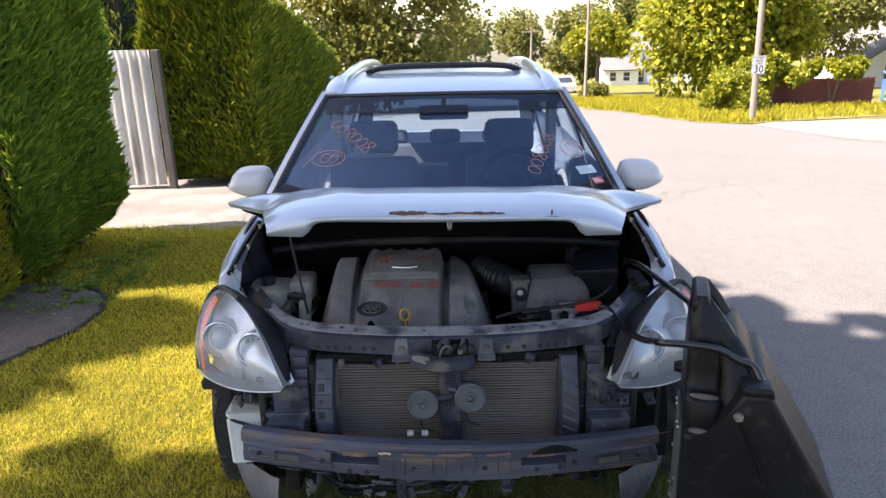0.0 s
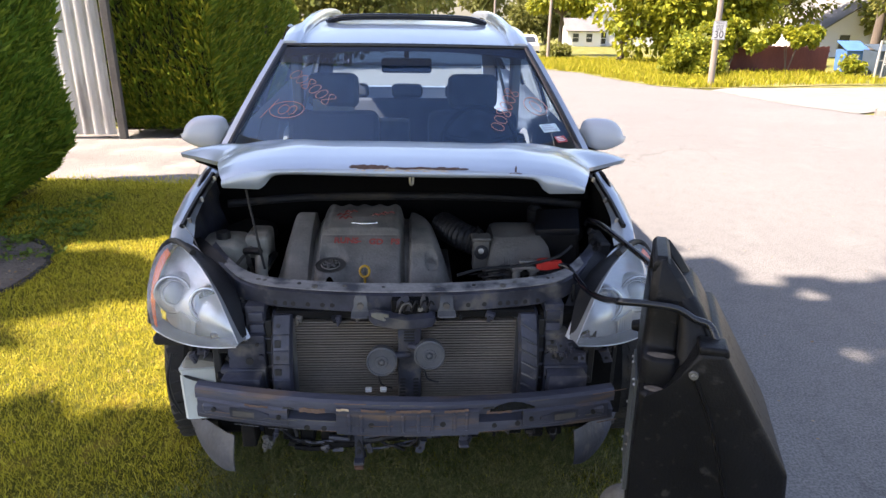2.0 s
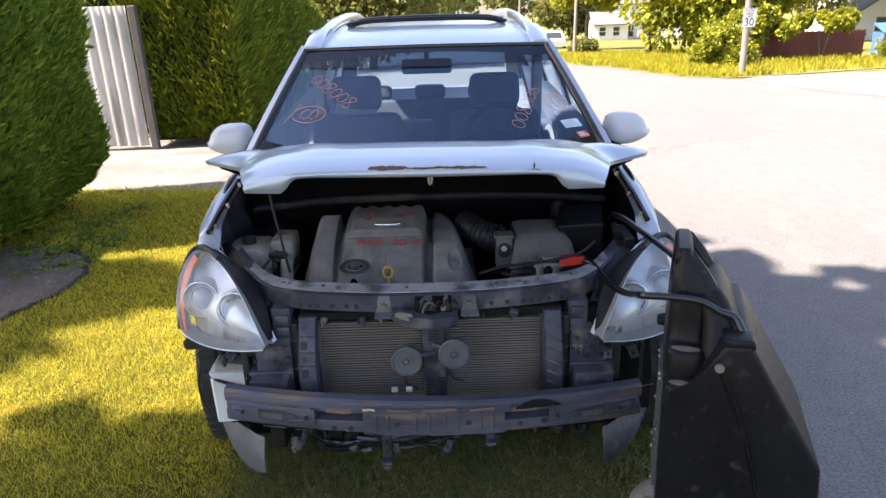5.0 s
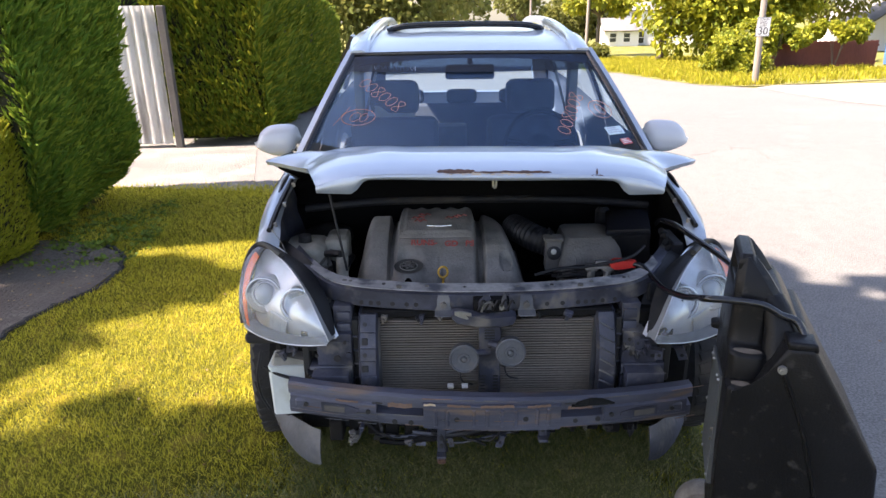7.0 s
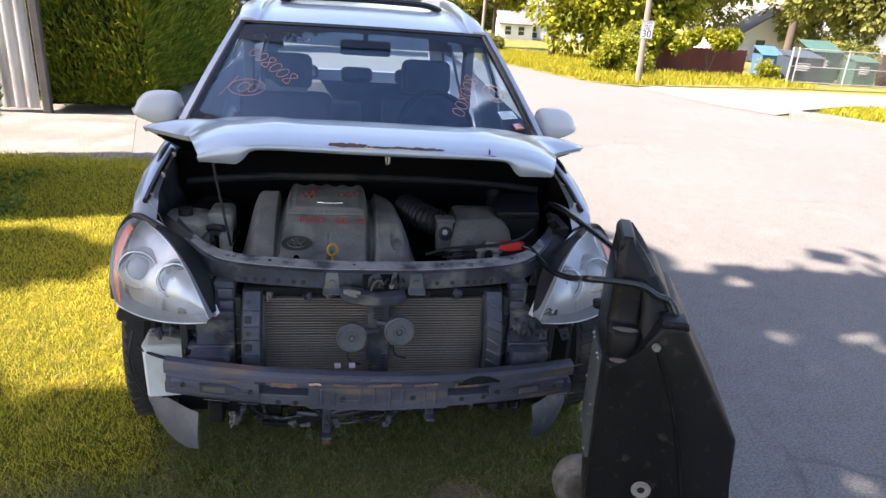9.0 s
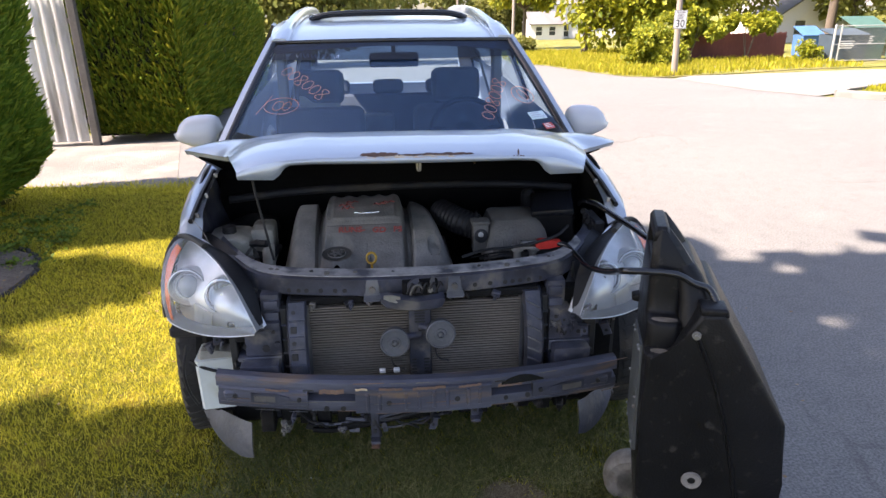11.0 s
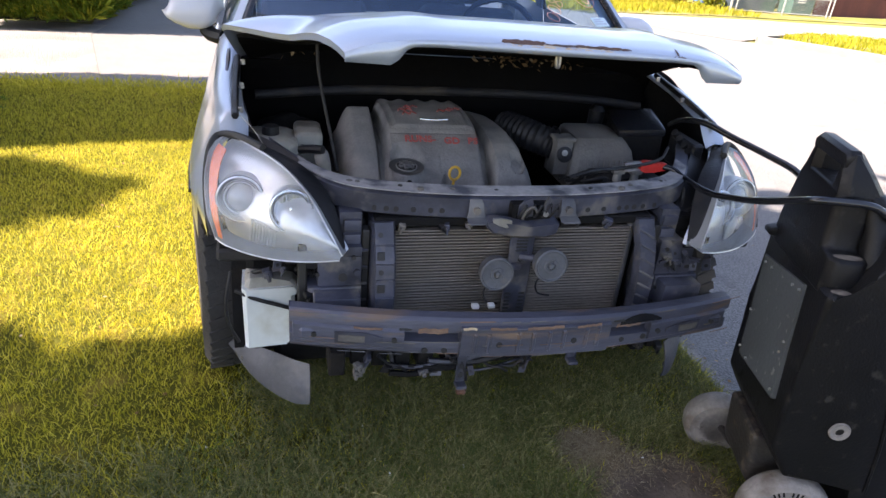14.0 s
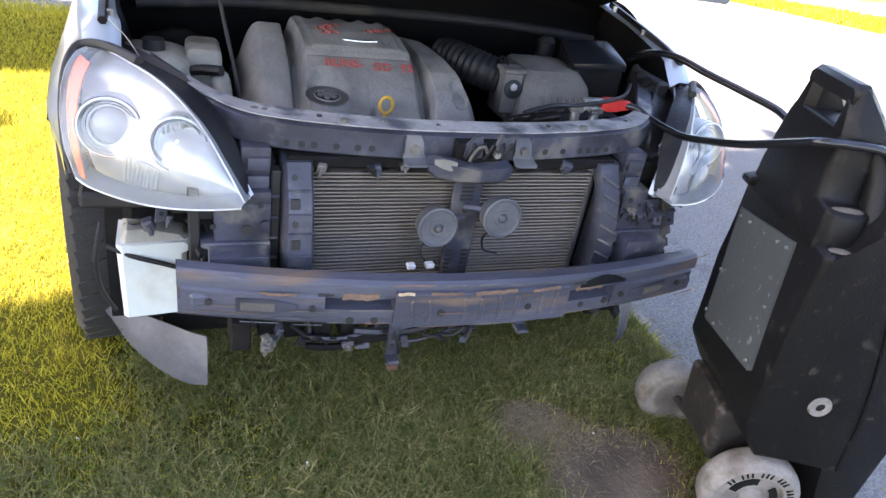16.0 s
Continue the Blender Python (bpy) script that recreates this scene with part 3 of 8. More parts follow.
def worn(x, y):
    """Below 1 inside the worn patch."""
    return np.minimum(*[np.hypot((x - cx) / rx, (y - cy) / ry) for cx, cy, rx, ry in WORN])


def worn_sheet(name, label, cx, cy, rx, ry, mat_, base, seed):
    bm = bmesh.new()
    rings = []
    for share in (0.35, 0.7, 1.0):
        ring = []
        for k in range(64):
            a = 2 * math.pi * k / 64
            rad = 1.0 + 0.28 * noise.noise(Vector((2.1 * math.cos(a), 2.1 * math.sin(a), seed))) + 0.16 * noise.noise(Vector((7 * math.cos(a), 7 * math.sin(a), seed + 5)))
            x, y = cx + rx * rad * share * math.cos(a), cy + ry * rad * share * math.sin(a)
            ring.append(Vector((x, y, base + (0.006 + 0.005 * noise.noise(Vector((x * 14, y * 14, 1)))) * (1 - share))))
        rings.append(ring)
    vs = loft(bm, rings, closed=True, caps=False)
    bm.faces.new([vs[0][k] for k in range(64)])
    return tagged(finish(bm, name, mat_, smooth=80), label, "soil patch", kind="structure")


worn_sheet("bare_patch", "bare brown soil patch worn into the lawn", 0.46, -0.09, 0.28, 0.22, SOIL, 0.0065, 3.0)
worn_sheet("dead_grass_patch", "matted dead grass beside the bare soil", 0.31, 0.11, 0.18, 0.15, THATCH, 0.0045, 4.0)

# ---- plants ----


def sprays(n, place, size, rng, droop=0.0, wide=0.35, fold=True):
    """n small leaf blades; place(rng) gives a point and the way it points."""
    verts, faces = [], []
    for _ in range(n):
        p, d = place(rng)
        d = d.normalized()
        s = d.cross(Vector((rng.gauss(0, 1), rng.gauss(0, 1), rng.gauss(0, 1)))).normalized()
        L = size * rng.uniform(0.6, 1.4)
        w = L * wide
        k = len(verts)
        tip = p + d * L - Vector((0, 0, droop * L))
        verts += [p, p + d * L * 0.5 + s * w, tip, p + d * L * 0.5 - s * w]
        faces += [(k, k + 1, k + 2, k + 3)] if not fold else [(k, k + 1, k + 2), (k, k + 2, k + 3)]
        if fold:
            nrm = d.cross(s).normalized()
            verts[k + 1] += nrm * w * 0.4
            verts[k + 3] += nrm * w * 0.4
    return verts, faces


def lump(p, k, seed):
    return noise.noise(Vector(p) * k + Vector((seed, seed * 0.7, 0)))


def hedge(name, label, spine, half, height, mat_, n, size, seed, bulge=0.12, group=""):
    """A clipped hedge along a spine: a dark core and many leaf sprays on its skin."""
    rng = random.Random(seed)
    holder = thing(name, label, "shrub" if "shrub" in name else "hedge", group)
    P = smooth_path([(x, y, 0) for x, y in spine], 5)
    prof = [(0.78, 0.04), (0.97, 0.13), (1.02, 0.35), (1.01, 0.65), (0.98, 0.88), (0.90, 0.97), (0.5, 1.0)]

    def skin(i, a, out=1.0):
        """A point of the hedge's skin: i along the spine, a round it from one foot to the other."""
        i = max(0, min(len(P) - 1.001, i))
        j = int(i)
        q = P[j].lerp(P[j + 1], i - j)
        d = (P[j + 1] - P[j]).normalized()
        s = Vector((d.y, -d.x, 0))
        full = prof + [(-w, h) for w, h in prof[::-1]]
        t = a * (len(full) - 1)
        k = min(int(t), len(full) - 2)
        w = full[k][0] + (full[k + 1][0] - full[k][0]) * (t - k)
        h = full[k][1] + (full[k + 1][1] - full[k][1]) * (t - k)
        end = min(1.0, 0.90 + 1.6 * min(i, len(P) - 1 - i) / (len(P) - 1) * len(P) / 4)
        pt = q + s * (w * half * out * min(1, end + 0.3)) + Vector((0, 0, gz(q.y) + h * height * out))
        o = Vector((s.x * w, s.y * w, (h - 0.5) * 0.5)) + d * (0.8 * max(0, 1 - end) * (1 if i > len(P) / 2 else -1) * 1.5)
        return pt + o.normalized() * bulge * lump(pt, 2.2, seed) * (out if out < 1 else 1), o

    # Solid dark hull added behind the sprays as the hedge's shaded inside.
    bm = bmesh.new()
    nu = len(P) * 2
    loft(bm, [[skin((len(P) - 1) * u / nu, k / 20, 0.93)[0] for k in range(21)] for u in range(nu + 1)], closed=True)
    core = part("core", bm, CORE, holder, "added dark hull, the foliage's inner shade in its colour", 60)

    def place(r):
        if r.random() < 0.26:
            e = r.choice((0.0, 0.0, 0.0, 1.0)) * (len(P) - 1)
            a, p0 = r.random(), None
            pt, o = skin(e, a)
            mid, _ = skin(e, 1 - a)
            pt = pt.lerp(Vector((mid.x, mid.y, pt.z)), r.random())
            jj = 0 if e == 0 else len(P) - 2
            d = (P[jj + 1] - P[jj]).normalized() * (-1 if e == 0 else 1)
            pt += d * 0.04 * lump(pt, 3, seed)
            o = d * 1.0
        else:
            pt, o = skin(r.random() * (len(P) - 1), r.random())
        o = o.normalized()
        return pt - o * r.uniform(0.0, 0.07), o * 0.55 + Vector((r.gauss(0, 0.35), r.gauss(0, 0.35), 0.75 + r.gauss(0, 0.3)))

    v, f = sprays(n, place, size, rng, -0.05, 0.115)
    polys("foliage", v, f, mat_, holder)
    return holder


def crown(name, parent, centre, radii, n, size, mat_, seed, blobs=14, gap=0.55):
    """Clusters of leaves spread through an uneven ball of foliage."""
    rng = random.Random(seed)
    C, R = Vector(centre), Vector(radii)
    cl = []
    while len(cl) < blobs:
        p = Vector((rng.uniform(-1, 1), rng.uniform(-1, 1), rng.uniform(-1, 1)))
        if 0.25 < p.length < 1:
            cl.append((C + Vector((p.x * R.x, p.y * R.y, p.z * R.z)) * 0.82, rng.uniform(0.28, 0.5) * min(R)))

    def place(r):
        c, rad = r.choice(cl)
        d = Vector((r.gauss(0, 1), r.gauss(0, 1), r.gauss(0, 1))).normalized()
        p = c + d * rad * r.uniform(gap, 1.05)
        return p, d + Vector((r.gauss(0, 0.5), r.gauss(0, 0.5), r.gauss(0, 0.5) - 0.2))

    v, f = sprays(n, place, size, rng, 0.15, 0.42)
    polys(name, v, f, mat_, parent)
    return cl


def tree(name, label, foot, height, radii, lift, n, size, mat_, seed, trunk=0.2, blobs=16, group="", lean=(0, 0)):
    x, y = foot
    z = gz(y)
    holder = thing(name, label, "tree", group)
    c = Vector((x + lean[0], y + lean[1], z + lift))
    cl = crown("crown", holder, c, radii, n, size, mat_, seed, blobs)
    bm = bmesh.new()
    fork = Vector((x + lean[0] * 0.10, y + lean[1] * 0.10, z + max(0.8, lift - radii[2] * 0.8)))
    tube(bm, [(x, y, z - 0.1), (x + lean[0] * 0.1, y, z + (fork.z - z) * 0.5), fork, c], trunk, 10, 4, trunk * 0.35)
    rng = random.Random(seed + 1)
    for k in range(min(8, len(cl))):
        p = cl[k][0]
        tube(bm, [fork, fork.lerp(p, 0.5) + Vector((0, 0, 0.15 * rng.random())), p], trunk * 0.45, 6, 3, trunk * 0.08)
    part("trunk", bm, BARK, holder, "", 60)
    return holder


hedge("tall_hedge", "tall dark green clipped arborvitae hedge beside the lawn", [(-3.74, 2.85), (-3.72, 3.3), (-3.70, 3.8), (-3.68, 4.25)], 0.83, 3.3, HEDGE, 150000, 0.088, 3)
hedge("roadside_hedge", "long clipped arborvitae hedge with sunlit bronze tips", [(-2.93, 6.72), (-3.02, 9.0), (-3.32, 14), (-4.1, 21)], 0.63, 2.35, HEDGE_SUNNY, 130000, 0.125, 9)
hedge("back_hedge", "high dark hedge behind the metal gate", [(-9.0, 9.6), (-6.5, 9.4), (-4.6, 9.2)], 0.6, 2.9, HEDGE, 16000, 0.15, 12)
hedge("golden_shrub", "small golden-green clipped shrub in the bed", [(-3.44, 2.22), (-3.44, 2.5), (-3.44, 2.8)], 0.42, 0.97, SHRUB, 26000, 0.05, 21, 0.06)

tree("broad_leaved_tree", "bright broad-leaved tree beyond the road", (13.6, 43.6), 9, (5.3, 3.8, 3.9), 4.7, 21000, 0.36, TREE_BRIGHT, 31, 0.24, 64, lean=(3.5, -1.4))
tree("leafy_tree", "tall leafy tree behind the roadside hedge", (-3.2, 36), 9, (5.0, 4.0, 4.4), 4.9, 12000, 0.30, TREE, 33, 0.25, 34)
tree("leafy_tree", "tall leafy tree behind the roadside hedge", (-10.5, 33), 9, (4.4, 4.0, 4.0), 5.2, 7000, 0.30, TREE, 35, 0.25, 26)
tree("round_tree", "round-headed far tree down the road", (8.4, 84), 8, (3.6, 3.4, 3.3), 5.2, 4200, 0.42, TREE_FAR, 37, 0.25, 20)
tree("round_tree", "round-headed far tree down the road", (17.5, 88), 9, (6.2, 4, 4.2), 5.2, 6500, 0.45, TREE_FAR, 39, 0.3, 26)
tree("round_tree", "far tree rising behind the white house", (27, 104), 12, (7, 5, 5), 8.2, 6000, 0.55, TREE_FAR, 41, 0.35, 26)
tree("round_tree", "far trees behind the red fence", (31, 58), 9, (5, 4, 4), 6.6, 5500, 0.42, TREE_FAR, 43, 0.25, 24)
tree("round_tree", "far trees behind the red fence", (41, 56), 9, (5.5, 4, 4.2), 6.4, 6000, 0.42, TREE, 45, 0.25, 26)
tree("round_tree", "shady tree over the rubbish bins", (30.6, 38.5), 9, (3.4, 3.2, 3.2), 5.2, 6500, 0.34, TREE, 47, 0.22, 26)
tree("copper_tree", "purple-leaved copper tree beyond the bins", (37.0, 37.5), 9, (4.2, 3.4, 3.6), 4.6, 8000, 0.34, COPPER, 48, 0.25, 30)
tree("pine_tree", "tall thin-leaved tree with a bare trunk behind the fence", (30.2, 43.0), 12, (4.6, 3.5, 3.0), 9.4, 3400, 0.34, TREE_FAR, 50, 0.33, 22)
tree("pine_tree", "spreading thin-needled pine by the verge", (12.2, 55), 8, (3.6, 2.6, 1.7), 4.4, 4200, 0.32, TREE_BRIGHT, 49, 0.2, 18)
tree("round_tree", "far tree at the bend of the road", (1.0, 95), 8, (6, 4, 4), 5.4, 5000, 0.5, TREE_FAR, 51, 0.3, 22)

# an added, unseen tall tree to shade the nose of the car, standing beside the camera's back
shade = thing("unseen_shade_tree", "unseen dense tree crowns added to shade the front lawn", "tree")
TALL = 8.5
k = TALL / math.tan(radians(SUN_EL))
# Each crown is an unseen clump added to shade one patch below.
for j, (x, y, rx, ry, n_) in enumerate(((-2.2, -1.35, 2.6, 2.2, 4300), (1.0, -0.9, 2.4, 2.4, 9500), (3.6, 0.1, 2.6, 2.3, 2100), (6.6, 0.3, 2.4, 2.6, 1700), (0.5, -4.2, 6.0, 2.4, 7000), (0.95, 1.65, 1.25, 1.15, 3600), (-1.75, -0.35, 1.7, 1.2, 1500), (-2.95, 1.45, 0.75, 0.65, 2200), (-2.1, 2.22, 0.36, 0.28, 900), (0.05, 0.35, 0.75, 0.6, 2600), (0.45, -0.75, 1.1, 0.9, 3000))):
    crown("crown", shade, (x + SUN_DIR.x * k, y + SUN_DIR.y * k, TALL), (rx, ry, 1.3 if ry > 1.5 else 0.8 if ry > 1 else 0.35), n_, 0.30, TREE, 60 + j, 40, 0.1)
bm = bmesh.new()
tube(bm, [(-7.2, -4.6, -0.1), (-7.1, -4.5, 2.6), (-6.6, -3.9, 5.6), (-5.8, -3.0, 8.3)], 0.26, 10, 4, 0.09)
for x, y in ((-8.8, -2.4), (-5.4, -2.0), (-3.0, -1.4), (-0.2, -1.0), (-6.0, -5.4)):
    tube(bm, [(-6.8, -4.1, 5.0), ((x - 6.8) / 2, (y - 4.1) / 2, 7.2), (x, y, 8.5)], 0.10, 7, 4, 0.03)
part("trunk", bm, BARK, shade, "", 60)

# ---- the car ----
car = thing("car", "silver compact suv, front bumper removed, bonnet ajar, parked on grass", "car")
AXLES = (0.80, 3.50)


def lerp_list(t, xs, ys):
    return float(np.interp(t, xs, ys))


def sstep(a, b, t):
    t = max(0.0, min(1.0, (t - a) / (b - a)))
    return t * t * (3 - 2 * t)


def body_w(y):
    return lerp_list(y, [0.2, 0.45, 0.6, 0.8, 1.2, 3.5, 4.0, 4.3, 4.45], [0.80, 0.85, 0.885, 0.90, 0.905, 0.905, 0.885, 0.82, 0.72])


def belt(y):
    return lerp_list(y, [0.25, 0.52, 0.8, 1.25, 2.0, 3.5, 4.45], [0.88, 0.945, 0.985, 1.03, 1.05, 1.09, 1.10])


def arch(y, floor=0.23):
    z = floor
    for ya in AXLES:
        if abs(y - ya) < 0.375:
            z = max(z, 0.33 + math.sqrt(0.375 ** 2 - (y - ya) ** 2))
    return z


def side_x(y, z):
    w, b = body_w(y), belt(y)
    return w - 0.03 * sstep(0.55, 0.22, z) - 0.085 * sstep(0.66, b + 0.02, z) ** 1.4 + 0.008 * math.exp(-((z - 0.74) / 0.03) ** 2)


def fender(sx):
    bm = bmesh.new()

    def f(u, v):
        y = 0.30 + 0.96 * u
        zb = 0.70 if y < 0.50 else arch(y)
        b = belt(y)
        if v <= 0.8:
            z = zb + (b - zb) * v / 0.8
            yy = max(y, 0.30 + (z - 0.70) * 1.02) if z > 0.7 else y
            return (sx * side_x(yy, z), yy, z)
        k = (v - 0.8) / 0.2
        yy = max(y, 0.30 + (b - 0.70) * 1.02)
        return (sx * (side_x(yy, b) - 0.075 * k), yy, b + 0.022 * math.sin(k * 2.2) - 0.02 * k * k)

    grid(bm, f, 30, 14, 0.0)
    bmesh.ops.remove_doubles(bm, verts=bm.verts[:], dist=0.0008)
    fd = part("front_fender", bm, PAINT, car, "silver painted front wing", 50)
    bm = bmesh.new()
    pts = [(sx * (body_w(0.8 + 0.372 * math.cos(a)) + 0.002), 0.80 + 0.372 * math.cos(a), 0.33 + 0.372 * math.sin(a)) for a in (math.pi * (0.10 + 0.52 * k / 16) for k in range(17))]
    tube(bm, pts, 0.009, 6, 1)
    part("arch_lip", bm, GLOSS_BLACK, fd, "black wheel arch lip", 60)


def side_panel(name, sx, y0, y1, label, mat_=PAINT, n=16):
    bm = bmesh.new()

    def f(u, v):
        y = y0 + (y1 - y0) * u
        zb, b = arch(y), belt(y)
        z = zb + (b - zb) * v
        return (sx * side_x(y, z), y, z)

    grid(bm, f, n, 12, 0.0)
    return part(name, bm, mat_, car, label, 50)


ROOF_Y = [1.60, 1.75, 2.0, 2.4, 3.2, 3.8, 4.15]
ROOF_Z = [1.462, 1.488, 1.512, 1.530, 1.530, 1.49, 1.44]


def roof_z(y):
    return lerp_list(y, ROOF_Y, ROOF_Z)


def roof_half(y):
    return lerp_list(y, [1.6, 1.75, 2.2, 3.2, 4.15], [0.565, 0.60, 0.635, 0.635, 0.58])


def screen(u, v):
    """A point of the windscreen: u across, -1 to 1, v from its foot to its head."""
    x0, x1 = 0.75 * u, 0.565 * u
    y0, y1 = 0.80 + 0.36 * u * u, 1.585 + 0.075 * u * u
    z0, z1 = 1.035 + 0.03 * u * u, 1.462 - 0.012 * u * u
    k = v + 0.10 * v * (1 - v)
    return Vector((x0 + (x1 - x0) * v, y0 + (y1 - y0) * v, z0 + (z1 - z0) * k))


for sx in (-1, 1):
    fender(sx)
    for nm, a, b, lb in (("front_door", 1.268, 2.34, "silver front door"), ("rear_door", 2.348, 3.22, "silver rear door"), ("quarter_panel", 3.228, 4.44, "silver rear quarter panel")):
        d = side_panel(nm, sx, a, b, lb)
        if "door" in nm:
            bm = bmesh.new()
            yh = b - 0.16
            x = side_x(yh, 0.88)
            box(bm, sx * x - 0.008 + sx * 0.012, sx * x + 0.008 + sx * 0.022, yh - 0.09, yh + 0.09, 0.86, 0.892, 0.006, 2)
            part("door_handle", bm, PAINT, d)
    # side windows and pillars between belt and roof
    def upper(y, v):
        b = belt(y)
        zt = roof_z(max(1.6, y)) - 0.035
        if y < 1.64:
            k = (y - 1.10) / (1.64 - 1.10)
            zt = b + 0.02 + (1.43 - b - 0.02) * max(0.0, k)
        xb = side_x(y, b)
        xt = roof_half(max(1.6, y))
        z = b + (zt - b) * v
        full = roof_z(max(1.6, y)) - 0.035
        k = (z - b) / (full - b)
        return Vector((sx * (xb + (xt - xb) * (k ** 1.15)), y, z))
    for nm, a, b in (("front_window", 1.22, 2.29), ("rear_window", 2.40, 3.17), ("quarter_window", 3.29, 4.0)):
        bm = bmesh.new()
        grid(bm, lambda u, v: upper(a + (b - a) * u, 0.02 + 0.94 * v) - Vector((sx * 0.006, 0, 0)), 10, 6)
        w = part("side_window", bm, SIDE_PANE, car, "clear side window")
        w.visible_shadow = False
    for a, b, mt in ((2.29, 2.40, GLOSS_BLACK), (3.17, 3.29, GLOSS_BLACK), (4.0, 4.22, DASH)):
        bm = bmesh.new()
        grid(bm, lambda u, v: upper(a + (b - a) * u, v), 3, 6, 0.02)
        part("pillar", bm, mt, car)
    bm = bmesh.new()
    rings = []
    for k in range(13):
        v = -0.05 + 1.08 * k / 12
        p = screen(sx * 1.0, v)
        q = p + Vector((sx * 0.045, 0.085, -0.01))
        rings.append([p + Vector((sx * 0.004, -0.006, 0.004)), p + Vector((sx * 0.026, 0.010, 0.012)), q + Vector((0, 0, 0)), q + Vector((-sx * 0.03, 0.03, -0.03)), p + Vector((-sx * 0.0, 0.03, -0.04))])
    loft(bm, rings)
    part("windscreen_pillar", bm, PAINT, car, "silver windscreen pillar", 50)
    bm = bmesh.new()
    tube(bm, [screen(sx * 0.985, v) + Vector((0, -0.004, 0.006)) for v in (0.0, 0.25, 0.5, 0.75, 0.98)], 0.013, 6, 3)
    part("windscreen_seal", bm, GLOSS_BLACK, car, "black rubber seal", 60)
    # roof rail with its flared foot
    bm = bmesh.new()
    rail = [(sx * 0.535, 1.64, 1.448), (sx * 0.53, 1.80, 1.480), (sx * 0.52, 2.05, 1.512), (sx * 0.515, 2.5, 1.540), (sx * 0.515, 3.2, 1.540), (sx * 0.51, 3.7, 1.510), (sx * 0.50, 3.95, 1.46)]
    path = smooth_path(rail, 5)
    rings = []
    for i, p in enumerate(path):
        k = i / (len(path) - 1)
        w = 0.042 - 0.020 * sstep(0.1, 0.35, k)
        h = 0.022
        rings.append([p + Vector((a * w, 0, c * h)) for a, c in ((-1, -1), (-0.95, 0.4), (-0.55, 1), (0.55, 1), (0.95, 0.4), (1, -1))])
    loft(bm, rings)
    part("roof_rail", bm, PAINT, car, "silver roof rail with flared foot", 40)
    # door mirror
    bm = bmesh.new()
    c = Vector((sx * 0.925, 1.50, 1.062))
    rings = []
    for k in range(13):
        t = -1 + 2 * k / 12
        s = math.sqrt(max(0.0, 1 - abs(t) ** 4.5)) * 0.96 + 0.04
        up, down = 0.080 - 0.030 * max(0.0, t) ** 2.2, 0.070 - 0.036 * sstep(-0.1, 1.0, t) - 0.016 * sstep(-0.4, -1.0, t)
        ring = []
        for a in (2 * math.pi * j / 20 for j in range(20)):
            k = math.copysign(abs(math.sin(a)) ** 0.6, math.sin(a))
            ring.append(c + Vector((sx * (t * 0.106 - 0.010 * k), -0.062 * s * math.cos(a) * (1.0 if math.cos(a) > 0 else 0.55) * (1.05 - 0.2 * max(0, k)), (up if k > 0 else down) * s * k + 0.006 - 0.004 * t)))
        rings.append(ring)
    loft(bm, rings)
    mir = part("door_mirror", bm, PALE_LIT_PAINT, car, "door mirror housing, sunlight put into its paler paint", 50)
    bm = bmesh.new()
    tube(bm, [(sx * 0.885, 1.50, 1.005), (sx * 0.86, 1.47, 0.985), (sx * 0.815, 1.42, 0.985)], 0.028, 8, 4)
    part("mirror_arm", bm, BLACK, mir)
    bm = bmesh.new()
    box(bm, sx * 0.925 - 0.08, sx * 0.925 + 0.08, 1.530, 1.536, 1.01, 1.115, 0.002)
    part("mirror_glass", bm, CHROME, mir)

# roof, header, rear
bm = bmesh.new()
grid(bm, lambda u, v: (lambda y, x: (x * roof_half(y), y + 0.06 * x * x * (1 - v), roof_z(y) - 0.035 * abs(x) ** 2.4))(1.592 + 2.55 * v, 2 * u - 1), 20, 26, 0.03)
part("roof", bm, PAINT, car, "silver roof panel")
bm = bmesh.new()
grid(bm, lambda u, v: (lambda y, x: (x * (roof_half(y) - 0.03), y, roof_z(y) - 0.045 - 0.035 * abs(x) ** 2.4))(1.66 + 2.4 * v, 2 * u - 1), 8, 8)
part("headlining", bm, LINER, car, "pale cloth headlining")
for y, z, r in ((2.26, 1.560, 0.012), (2.30, 1.545, 0.008)):
    bm = bmesh.new()
    tube(bm, [(-0.44, y + 0.10, z - 0.036), (-0.40, y + 0.05, z - 0.022), (-0.30, y + 0.02, z - 0.006), (0, y, z), (0.30, y + 0.02, z - 0.006), (0.40, y + 0.05, z - 0.022), (0.44, y + 0.10, z - 0.036)], r, 8, 5)
    part("roof_crossbar", bm, GLOSS_BLACK, car, "black curved bar across the roof", 60)
bm = bmesh.new()
grid(bm, lambda u, v: (lambda x, z: (x * (0.72 - 0.02 * sstep(0.8, 1.1, z)), 4.44 - 0.05 * sstep(0.7, 1.1, z) + 0.03 - 0.06 * x * x, z))(2 * u - 1, 0.26 + 0.62 * v), 14, 12, 0.03)
tail = part("tailgate", bm, PAINT, car, "silver tailgate")
bm = bmesh.new()
grid(bm, lambda u, v: (lambda x: (x * (0.67 - 0.09 * v), 4.42 - 0.28 * v - 0.05 * x * x, 0.87 + 0.53 * v))(2 * u - 1), 12, 6)
rw = part("rear_screen", bm, SIDE_PANE, car, "clear rear screen")
rw.visible_shadow = False
for sx in (-1, 1):
    bm = bmesh.new()
    grid(bm, lambda u, v: (sx * (0.665 - 0.085 * v + 0.10 * u * (1 - 0.3 * v)), 4.37 - 0.23 * v - 0.12 * u, 0.96 + 0.46 * v), 3, 6, 0.03)
    part("rear_pillar", bm, DASH, car)
